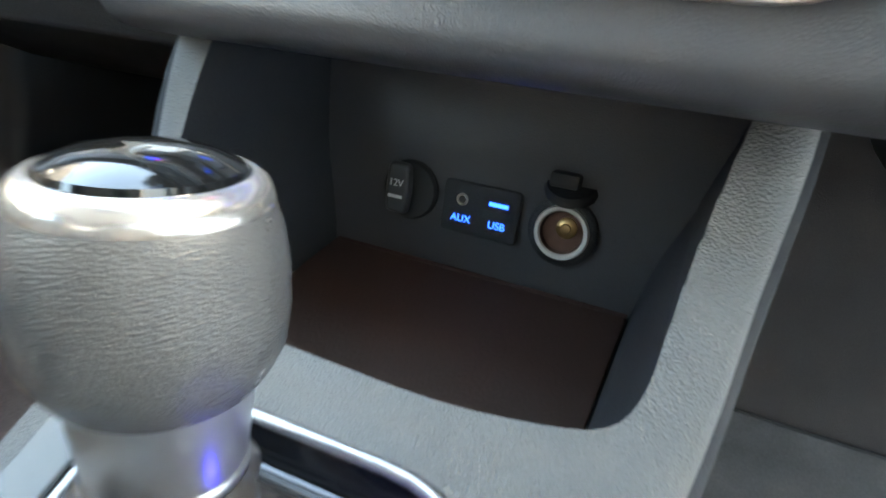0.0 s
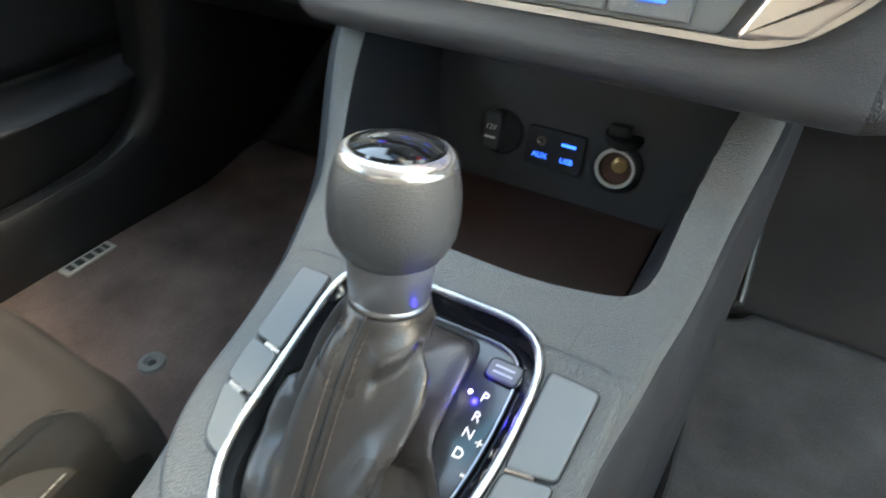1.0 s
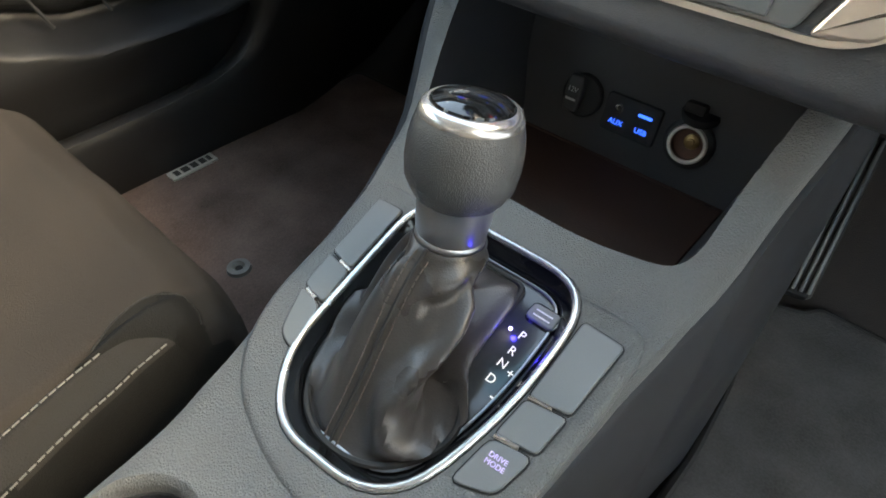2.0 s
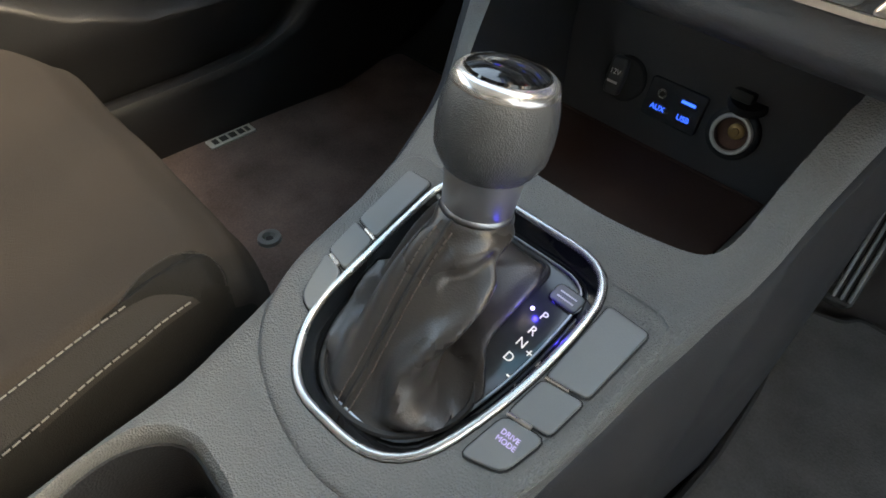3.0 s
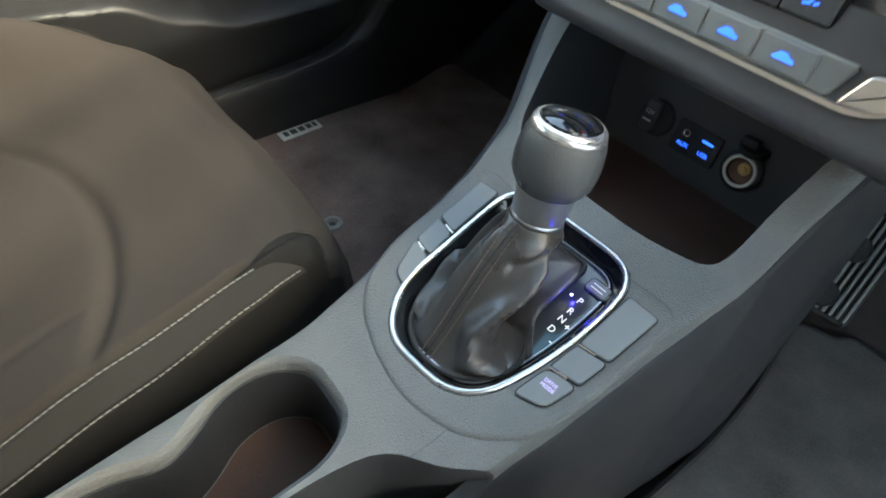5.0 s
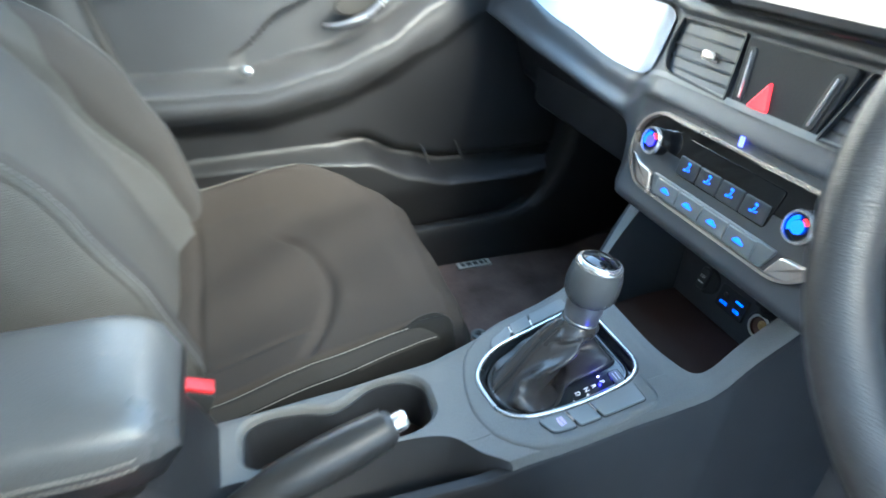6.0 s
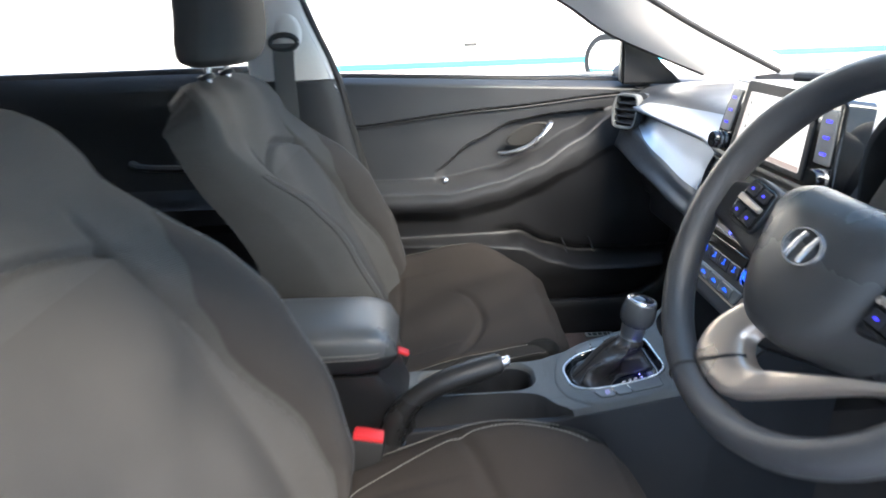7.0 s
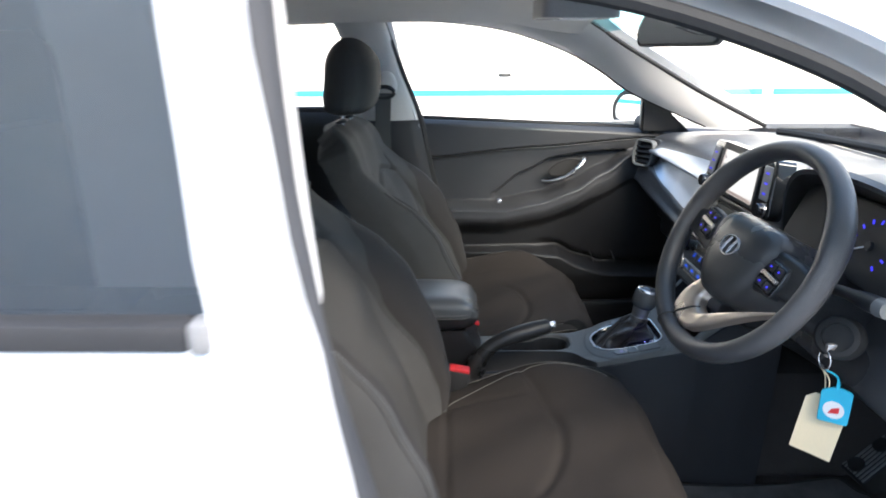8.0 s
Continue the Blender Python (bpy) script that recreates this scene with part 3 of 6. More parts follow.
    # release handle: cup, lever, and the lock button on the armrest
    lever = spline([(p[0], p[1] - 0.010, p[2] - 0.009) for p in [(-0.668, -0.062, 0.800), (-0.650, -0.035, 0.803), (-0.648, 0.010, 0.818), (-0.650, 0.040, 0.842), (-0.660, 0.062, 0.866), (-0.672, 0.066, 0.872)]], 6)
    part("release_lever", tube(lever, [0.0055 + 0.0036 * math.sin(math.pi * i / (len(lever) - 1)) for i in range(len(lever))], 10, flat=0.7), M_COLLAR, door, "satin silver door release lever")
    u = [(-0.690, 0.004 + 0.056 * math.cos(t), 0.830 + 0.025 * math.sin(t) + 0.016 * math.cos(t)) for t in (2 * math.pi * i / 24 for i in range(24))]
    bm = loft([[Vector(p) + (Vector((-0.688, 0.0, 0.832)) - Vector(p)) * k + Vector((dx, 0, 0)) for p in u] for k, dx in ((0, 0.004), (0.12, 0.006), (0.2, -0.006), (0.5, -0.016), (0.95, -0.018))])
    part("lever_cup", bm, M_RUBBER, door)
    part("lock_button", lathe([(0.0001, 0.0), (0.0085, 0.0), (0.0085, 0.005), (0.0065, 0.007), (0.0001, 0.008)], 20, pose(-0.642, -0.209, 0.732, 0, 60, 0)), M_COLLAR, door)
    # bottle ridges in the pocket
    for y in (0.10, 0.17):
        part("pocket_rib", tube(spline([(-0.652, y + 0.006, 0.522), (-0.657, y, 0.540), (-0.662, y - 0.009, 0.562)], 4), [0.0024] * 8 + [0.0014], 8), M_DARK, door)
    part("belt_bright_line", tube([(-0.677 + 0.006, y, interp(y, [(-0.45, 0.862), (-0.10, 0.895), (0.24, 0.922)]) - 0.001) for y in [(-0.43 + 0.66 * i / 24) for i in range(25)]], 0.0022, 6), M_DARK, door)
    return door


front_door()


M_STRIP = material("window_strip", (0.045, 0.043, 0.043), 0.5, bump=0.2, scale=500, vary=0.15)
M_LAMPGREY = material("pale_grey_plastic", (0.30, 0.29, 0.28), 0.6)


def rear_door(s, label):
    """Rear door on one side; s is -1 for the far side and 1 for the near one."""
    door = thing("door_2" if s < 0 else "door_3", (0, 0, 0), label, "car door", kind="structure")
    x = lambda v: CX + s * v
    rings = []
    for i in range(15):
        y = -0.67 - 0.75 * i / 14
        prof = [(0.70, 0.30), (0.675, 0.36), (0.66, 0.50), (0.655, 0.62), (0.60, 0.66), (0.598, 0.70), (0.66, 0.735), (0.69, 0.84), (0.675, 0.90), (0.672, 0.97), (0.70, 1.005), (0.74, 1.0), (0.76, 0.3)]
        rings.append([(x(a), y, b) for a, b in prof])
    part("trim_panel", loft(rings), M_DARK, door)
    front = lambda z: interp(z, [(0.25, -0.335), (0.6, -0.40), (0.86, -0.452), (1.0, -0.478), (1.10, -0.50), (1.25, -0.525), (1.32, -0.54)])
    skin = []
    for d, z in ((0.70, 0.22), (0.79, 0.28), (0.835, 0.42), (0.845, 0.60), (0.84, 0.74), (0.826, 0.86), (0.805, 0.955), (0.795, 1.0)):
        f = front(z)
        skin.append([(x(d - 0.05), f, z), (x(d - 0.012), f, z), (x(d - 0.002), f - 0.006, z), (x(d), f - 0.018, z)] + [(x(d), f - 0.018 - 0.9 * k / 8, z) for k in range(1, 9)])
    part("outer_skin", loft(skin, closed=False), M_PAINT, door, "white painted door skin")
    # frame round the glass, painted, with the post's cover in front
    fr = []
    for z, d in ((0.96, 0.806), (1.0, 0.796), (1.06, 0.783), (1.14, 0.762), (1.22, 0.74), (1.30, 0.712)):
        f = front(z)
        w = interp(z, [(0.96, 0.064), (1.30, 0.048)])
        fr.append([(x(d - 0.05), f, z), (x(d - 0.01), f, z), (x(d), f - 0.01, z), (x(d), f - w, z), (x(d - 0.016), f - w - 0.004, z), (x(d - 0.05), f - w - 0.004, z)])
    part("window_post", loft(fr), M_PAINT, door, "white painted window post")
    gl = [[(x(d - 0.012), front(z) - 0.045, z), (x(d - 0.012), -0.95, z), (x(d - 0.012), -1.35, z)] for z, d in ((0.985, 0.80), (1.06, 0.783), (1.14, 0.762), (1.22, 0.74), (1.30, 0.712))]
    g = part("pane", loft(gl, closed=False), M_PRIVACY if s > 0 else M_GLASS, door, "dark tinted window glass" if s > 0 else "clear window glass")
    if s < 0:
        g.visible_shadow = False
    x0, x1 = sorted((x(0.770), x(0.803)))
    part("waist_seal", box((x0, -1.35, 0.990), (x1, -0.557, 1.014), 0.006), M_STRIP, door)
    part("seal_cap", box((x0 - 0.001, -0.5575, 0.989), (x1 + 0.001, -0.541, 1.015), 0.005), M_LAMPGREY, door, "pale end cap of the window seal")
    part("grab_handle", tube(spline([(x(0.655), -0.80, 0.79), (x(0.63), -0.84, 0.795), (x(0.63), -0.92, 0.80), (x(0.655), -0.96, 0.805)], 5), 0.009, 8), M_KEY, door)
    return door


rear_door(-1, "closed rear passenger-side door with dark trim")
rear_door(1, "closed white rear door with privacy glass")
# far rear quarter and the pale rails over the rear windows
for name, s in (("wall_quarter_west", -1), ("wall_quarter_east", 1)):
    x = lambda v: CX + s * v
    bm = loft([[(x(0.60 + 0.08 * (1.28 - z) / 0.3), -1.25 - 0.2 * (1.28 - z), z), (x(0.58), -1.6, z), (x(0.60), -1.92, z), (x(0.72), -1.92, z), (x(0.74), -1.3, z)] for z in (0.27, 0.6, 0.97, 1.1, 1.28)])
    tagged(bm_object(name, bm, M_DARK), kind="structure")


# ---- seats ----
TAPER = [(-0.46, 0.93), (-0.30, 1.045), (-0.19, 1.025), (-0.08, 0.965), (-0.02, 0.915), (0.005, 0.88), (0.022, 0.83)]
SEAT_U = [k / 80 - 1 for k in range(161)]
SEAT_Y = [-0.46 + 0.482 * i / 120 for i in range(121)]
SEAT_S = [i / 160 for i in range(161)]
EDGE_U = 0.84                                            # where the cushion's cloth meets its side bolster


def cushion_point(u, y, outer, roll, start, reach, lift=0.0):
    """A point of the seat cushion's upper side: u from -1 to 1 across, y from rear to front; outer is the door side's sign."""
    a, far = abs(u), u * outer > 0
    z = interp(y, [(-0.46, 0.500), (-0.32, 0.508), (-0.18, 0.534), (-0.06, 0.551), (-0.025, 0.548), (0.003, 0.527), (0.022, 0.475)])
    crest = 0.062 if far else roll
    z += crest * math.exp(-((a - 0.80) / 0.20) ** 2) * (smooth01(0.0, -0.15, y) * smooth01(-0.50, -0.38, y) if far else smooth01(start, start - 0.20, y) * smooth01(-0.38, -0.12, y))
    z -= 0.010 * smooth01(0.82, 0.955, a) + 0.075 * (max(0.0, a - 0.940) / 0.060) ** 1.6
    z -= 0.0045 * math.exp(-((a - EDGE_U) / 0.014) ** 2) * smooth01(0.0, -0.03, y)                       # joint of cloth and bolster
    w = (u + 0.22 * outer) / 0.62
    if abs(w) < 1.1:
        z -= 0.0070 * math.exp(-((y + 0.152 + 0.055 * w * w) / 0.0085) ** 2) * smooth01(1.1, 0.8, abs(w))  # curved front seam of the middle panel
    z -= 0.0045 * math.exp(-((y + 0.325) / 0.007) ** 2) * smooth01(EDGE_U, 0.7, a)                       # rear cross seam
    z -= 0.0025 * math.exp(-((a - 0.62) / 0.018) ** 2) * smooth01(-0.16, -0.22, y)
    z += 0.003 * math.sin(9 * u + 20 * y) * smooth01(0.8, 0.4, a)                                        # slack in the cloth
    back = (0.085 if far else 0.02) * max(0.0, (a - 0.55) / 0.45) ** 2 * smooth01(-0.25, 0.0, y)
    return Vector((0.25 * interp(y, TAPER) * u, y - back + reach * smooth01(-0.42, -0.02, y), z + lift))


def back_point(u, s, front=True, lift=0.0):
    """A point of the backrest, in the seat's own frame: u across (-1 to 1), s from foot (0) to head (1)."""
    a = abs(u)
    half = interp(s, [(0.0, 0.200), (0.12, 0.235), (0.25, 0.252), (0.50, 0.254), (0.70, 0.248), (0.84, 0.232), (0.90, 0.216), (0.95, 0.190), (0.98, 0.162), (1.0, 0.125)])
    y0 = interp(s, [(0.0, -0.345), (0.5, -0.455), (0.85, -0.565), (1.0, -0.612)])
    z0 = 0.475 + 0.56 * s
    d = interp(s, [(0.0, 0.030), (0.12, 0.060), (0.30, 0.082), (0.45, 0.078), (0.60, 0.052), (0.72, 0.020), (0.82, 0.0)]) * smooth01(0.50, 0.82, a) * (1 - 0.35 * smooth01(0.86, 1.0, a))
    seam = interp(s, [(0.0, 0.74), (0.2, 0.70), (0.45, 0.61), (0.72, 0.54)])
    d -= 0.0160 * math.exp(-((a - seam) / 0.020) ** 2) * smooth01(0.80, 0.72, s)
    d -= 0.0120 * math.exp(-((s - 0.70 - 0.055 * (1 - (u / 0.56) ** 2)) / 0.010) ** 2) * smooth01(0.62, 0.54, a)
    d += 0.010 * math.exp(-((s - 0.34) / 0.16) ** 2) * smooth01(0.6, 0.2, a)                             # lumbar swell
    d -= 0.040 * (max(0.0, a - 0.90) / 0.10) ** 2 * (1 - 0.75 * smooth01(0.75, 0.95, s)) + 0.032 * (max(0.0, s - 0.92) / 0.08) ** 2
    d += 0.0022 * math.sin(8 * u + 17 * s) * smooth01(0.8, 0.5, a) * smooth01(0.0, 0.1, s)
    if not front:
        d = min(-0.115 + 0.03 * u * u + 0.04 * smooth01(0.9, 1.0, s), d - 0.030)
    d += lift
    sink = 0.0 if front else (0.016 + 0.020 * u * u) * smooth01(0.80, 1.0, s)
    return Vector((half * u, y0 + 0.90 * d, z0 + 0.42 * d * (1 if front else 0.3) - sink))


def stitch_line(bm, pts, step=0.007, size=0.0011):
    """Short raised stitches along a line."""
    pts = [Vector(p) for p in pts]
    run = [0.0]
    for a, b in zip(pts, pts[1:]):
        run.append(run[-1] + (b - a).length)

    def at(d):
        i = next((i for i in range(1, len(run)) if run[i] >= d), len(run) - 1)
        return pts[i - 1].lerp(pts[i], (d - run[i - 1]) / max(1e-9, run[i] - run[i - 1]))

    for k in range(int(run[-1] / step)):
        p, q = at(k * step), at((k + 0.78) * step)
        t = (q - p).normalized()
        s = t.cross(Vector((0.3, 0.2, 1))).normalized() * size
        u = t.cross(s).normalized() * size
        vs = [bm.verts.new(v) for v in (p + s, p + u, p - s, p - u, q + s, q + u, q - s, q - u)]
        for i in range(4):
            bm.faces.new((vs[i], vs[(i + 1) % 4], vs[4 + (i + 1) % 4], vs[4 + i]))
        bm.faces.new(vs[:4])
        bm.faces.new(vs[:3:-1])
    return bm


def front_seat(place, label, outer, roll, start, reach=0.0):
    seat = thing("car_seat", place, label, "car seat", group="front seats")

    def top(u, y, lift=0.0):
        return cushion_point(u, y, outer, roll, start, reach, lift)

    rings = []
    for y in SEAT_Y:
        row = [top(u, y) for u in SEAT_U]
        l, r = row[0], row[-1]
        low = 0.40 + 0.05 * smooth01(-0.03, 0.02, y)
        rings.append(row + [(r.x * 0.995, r.y, (r.z + low) / 2), (r.x * 0.94, r.y, low), (0, row[80].y, low - 0.01), (l.x * 0.94, l.y, low), (l.x * 0.995, l.y, (l.z + low) / 2)])
    part("cushion", loft(rings), M_FABRIC, seat, "dark brown-grey cloth seat cushion")
    for s in (-1, 1):
        us = [u for u in SEAT_U if u * s >= EDGE_U]
        skin = Vector((s * 0.0009, 0.0006, 0.0013))
        cover = part("side_bolster", loft([[top(u, y) + skin for u in us] for y in SEAT_Y[6:]], closed=False), M_SIDE_SHADED, seat, "smooth dark side bolster with shade in its outer colour")
        # lighter up to the outer seam; the steep side keeps the shaded colour
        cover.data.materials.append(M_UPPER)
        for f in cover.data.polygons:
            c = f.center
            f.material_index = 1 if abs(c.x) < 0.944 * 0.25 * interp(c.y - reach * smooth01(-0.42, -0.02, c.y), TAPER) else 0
        side = Vector((s * 0.0014, 0, 0))
        bm = stitch_line(bmesh.new(), [top(s * 0.866, y, 0.0036) for y in (-0.43 + 0.358 * i / 90 for i in range(91))], 0.0054, 0.00062)
        stitch_line(bm, [top(s * 0.946, y, 0.0034) + side for y in (-0.43 + 0.398 * i / 90 for i in range(91))], 0.0054, 0.00062)
        tagged(part("stitching", bm, M_THREAD, cover, "pale grey stitching"), kind="stuff")
        # padded fold where the bolster meets the cushion's front
        upper = spline([(0.848, -0.090, 0), (0.818, -0.062, 0), (0.810, -0.036, 0), (0.842, -0.016, 0), (0.905, -0.008, 0), (0.972, -0.012, 0)], 6)
        lower = spline([(0.852, -0.088, 0), (0.874, -0.062, 0), (0.902, -0.047, 0), (0.930, -0.037, 0), (0.956, -0.029, 0), (0.980, -0.022, 0)], 6)
        n = len(upper) - 1
        rows = []
        for i, (p, q) in enumerate(zip(upper, lower)):
            swell = 0.0065 * math.sin(math.pi * min(1.0, 0.08 + 0.92 * i / n)) ** 0.6
            rows.append([top(s * w.x, w.y, 0.0012 + swell * math.sin(math.pi * k / 8) ** 0.7) + side * (i / n) for k, w in ((k, p.lerp(q, k / 8)) for k in range(9))])
        part("corner_fold", loft(rows, closed=False), M_SIDE_SHADED, cover)
        tagged(part("stitching", stitch_line(bmesh.new(), [r[1] + Vector((0, 0, 0.0012)) for r in rows[3:-3]], 0.0040, 0.0006), M_RUBBER, cover, "black stitching"), kind="stuff")
    if roll > 0.03:                                                           # seam along the raised inner bolster
        line = [top(-outer * u, y, 0.0024) for u, y in ((p.x, p.y) for p in spline([(0.50, -0.385, 0), (0.64, -0.33, 0), (0.735, -0.26, 0), (0.785, -0.18, 0), (0.80, -0.10, 0), (0.77, -0.045, 0)], 16))]
        tagged(part("stitching", stitch_line(bmesh.new(), line, 0.0056, 0.0008), M_THREAD, seat, "pale grey stitching"), kind="stuff")
    # backrest: shell, middle panel and bolster edges
    rings = []
    for s in SEAT_S:
        rings.append([back_point(u, s) for u in SEAT_U] + [back_point(1 - k / 12 * 2, s, False) for k in range(13)])
    part("backrest", loft(rings), M_CLOTH, seat, "dark grey cloth backrest with side bolsters")
    us = [u for u in SEAT_U if abs(u) <= 0.54]
    part("back_panel", loft([[back_point(u, s, True, 0.0015) for u in us] for s in SEAT_S[5:112]], closed=False), M_BACK, seat, "ribbed cloth centre panel")
    for sg in (-1, 1):
        rows = []
        for q in SEAT_S[6:116]:
            a = interp(q, [(0.0, 0.75), (0.2, 0.71), (0.45, 0.625), (0.56, 0.62), (0.66, 0.72), (0.72, 0.86)])
            rows.append([back_point(sg * (a + (0.880 - a) * k / 24), q, True, 0.0012) for k in range(25)])
        part("bolster_panel", loft(rows, closed=False), M_BOLSTER, seat, "darker cloth bolster panel")
        edge = [back_point(sg * 0.885, 0.06 + 0.66 * i / 70, True, 0.0022) for i in range(71)]
        tagged(part("stitching", stitch_line(bmesh.new(), edge, 0.0055, 0.0008), M_EDGE, seat, "grey stitching"), kind="stuff")
        edge = [back_point(sg * 0.905, 0.06 + 0.66 * i / 70, True, 0.0004) for i in range(71)]
        part("piping", tube(edge, 0.0020, 6), M_CLOTH, seat)
    # headrest on two posts
    rings = []
    for i in range(33):
        g = math.pi * (0.06 + 0.92 * i / 32)
        t = 0.5 - 0.5 * math.cos(g)
        z = 1.043 + 0.178 * t
        crown = math.sqrt(max(0.02, 1 - (max(0.0, t - 0.60) / 0.40) ** 2.4)) * math.sqrt(max(0.3, 1 - (max(0.0, 0.12 - t) / 0.12) ** 2 * 0.6))
        w = 0.142 * (1 - 0.14 * t) * crown
        d = 0.066 * interp(t, [(0, 0.86), (0.25, 1.0), (0.6, 0.98), (1, 0.80)]) * crown
        yc = -0.614 - 0.010 * t + 0.02 * math.sin(t * 2.2)
        ring = []
        for k in range(56):
            a = 2 * math.pi * k / 56
            c, q = math.cos(a), math.sin(a)
            groove = 0.0045 * math.exp(-((abs(c) - 0.80) / 0.035) ** 2) * (1 if q > 0 else 0)
            ring.append((w * math.copysign(abs(c) ** 0.66, c), yc + d * math.copysign(abs(q) ** 0.78, q) - 0.020 * (abs(c) ** 2) * (1 if q > 0 else 0) - groove, z))
        rings.append(ring)
    part("headrest", loft(rings), M_CLOTH, seat, "dark grey cloth headrest")
    for sg in (-1, 1):
        part("headrest_post", tube([(sg * 0.055, -0.628, 0.99), (sg * 0.055, -0.624, 1.07)], 0.0062, 12), M_CHROME, seat, "chrome headrest post")
        part("post_collar", lathe([(0.0001, 0.0), (0.016, 0.0), (0.015, 0.007), (0.009, 0.010), (0.0001, 0.010)], 18, pose(sg * 0.055, -0.628, 1.022, 14, 0, 0)), M_DARK, seat)
    # side shields, rails
    for sg in (-1, 1):
        sh = round_poly([(-0.50, 0.36), (-0.06, 0.38), (0.0, 0.43), (-0.20, 0.47), (-0.50, 0.50)], 0.03)
        m = Matrix(((0, 0, sg, sg * 0.235), (1, 0, 0, 0), (0, 1, 0, 0), (0, 0, 0, 1)))
        part("side_shield", prism(sh, 0, 0.022, 0.008, m), M_DARK, seat)
        part("seat_rail", box((sg * 0.19 - 0.018, -0.50, 0.235), (sg * 0.19 + 0.018, 0.03, 0.315), 0.004), M_DARK, seat)
        part("seat_leg", box((sg * 0.19 - 0.012, -0.42, 0.31), (sg * 0.19 + 0.012, -0.02, 0.41), 0.004), M_DARK, seat)
    return seat


SEAT_X = (-0.345, 0.382)
front_seat((SEAT_X[0], 0, 0), "dark grey-brown cloth passenger seat with pale stitching", -1, 0.012, -0.04)
front_seat((SEAT_X[1], -0.05, 0.033), "dark grey-brown cloth driver seat with pale stitching", 1, 0.052, 0.03, 0.045)


def rear_bench():
    b = thing("rear_bench", (CX, 0, 0), "dark cloth rear bench in shadow", "car seat")
    rings = []
    for i in range(15):
        y = -1.32 + 0.50 * i / 14
        rings.append([(x, y, 0.52 + 0.02 * math.cos(x * 9) - 0.06 * smooth01(-0.87, -0.82, y)) for x in (k / 20 * 1.24 - 0.62 for k in range(21))] + [(0.62, y, 0.33), (-0.62, y, 0.33)])
    part("cushion", loft(rings), M_CLOTH, b)
    rings = []
    for i in range(15):
        t = i / 14
        y, z = -1.24 - 0.24 * t, 0.48 + 0.52 * t
        rings.append([(x, y + 0.02 * math.cos(x * 9), z) for x in (k / 20 * 1.2 - 0.6 for k in range(21))] + [(0.6, y - 0.12, z), (-0.6, y - 0.12, z)])
    part("backrest", loft(rings), M_CLOTH, b)
    part("base", box((-0.62, -1.32, 0.27), (0.62, -0.84, 0.34), 0.01), M_DARK, b)
    return b


rear_bench()


# ---- dashboard ----
def dash_profile(x):
    """The dash's outline in (y, z) at one place across the car."""
    c = 1 - smooth01(0.125, 0.235, abs(x - CX))          # centre stack
    e = smooth01(0.40, 0.66, abs(x - CX))                # towards the doors
    dr = smooth01(0.20, 0.27, x) * (1 - smooth01(0.56, 0.62, x))   # instrument hood
    top = 0.962 - 0.012 * e
    zl = interp(x, [(-0.62, 0.868), (-0.54, 0.850), (-0.40, 0.824), (-0.25, 0.804), (-0.15, 0.800), (0.2, 0.80), (0.6, 0.82)])
    zb = interp(x, [(-0.64, 0.803), (-0.43, 0.780), (-0.23, 0.762), (-0.1, 0.755), (0.2, 0.74), (0.6, 0.74)])
    roof = [(0.66, 0.945), (0.58, top - 0.004), (0.46, top), (0.34, top - 0.004 + 0.05 * dr), (0.275, top - 0.012 + 0.055 * dr), (0.248 - 0.012 * c, top - 0.030 + 0.045 * dr),
            (0.229 - 0.012 * c, 0.908 + 0.02 * dr), (0.228 - 0.018 * c, 0.896)]
    side = [(0.258, 0.889), (0.257, 0.882), (0.244, 0.882 * 0.5 + zl * 0.5), (0.227, zl + 0.006), (0.221, zl - 0.004), (0.217, (zl + zb) / 2), (0.208, zb + 0.008), (0.214, zb - 0.003),
            (0.256, zb - 0.016), (0.282, 0.715), (0.288, 0.700), (0.292, 0.688), (0.31, 0.672), (0.345, 0.625), (0.45, 0.565), (0.62, 0.53), (0.72, 0.54)]
    mid = [(0.212, 0.889), (0.208, 0.880), (0.202, 0.86), (0.193, 0.838), (0.183, 0.820), (0.181, 0.813), (0.182, 0.806), (0.171, 0.765),
           (0.158, 0.726), (0.153, 0.713), (0.157, 0.704), (0.170, 0.698), (0.192, 0.692), (0.23, 0.685), (0.30, 0.680), (0.62, 0.66), (0.72, 0.66)]
    return roof + [(a[0] + (b[0] - a[0]) * c, a[1] + (b[1] - a[1]) * c) for a, b in zip(side, mid)]


# blue-grey base and metal stand for the window reflected in dark plastic
M_SATIN = material("satin_sheen_dash_panel", (0.36, 0.40, 0.46), 0.38, metal=0.6, bump=0.06, scale=1200, voro=True, vary=0.06)


def facing(x, y, z, tilt=0.0, turn=0.0):
    """A frame whose own xy plane stands up and faces the rear of the car, leaning back by tilt."""
    return pose(x, y, z, 90 - tilt, 0, turn)


def along(line, f):
    """The point at share f of a line of points."""
    g = f * (len(line) - 1)
    i = min(int(g), len(line) - 2)
    return line[i].lerp(line[i + 1], g - i)


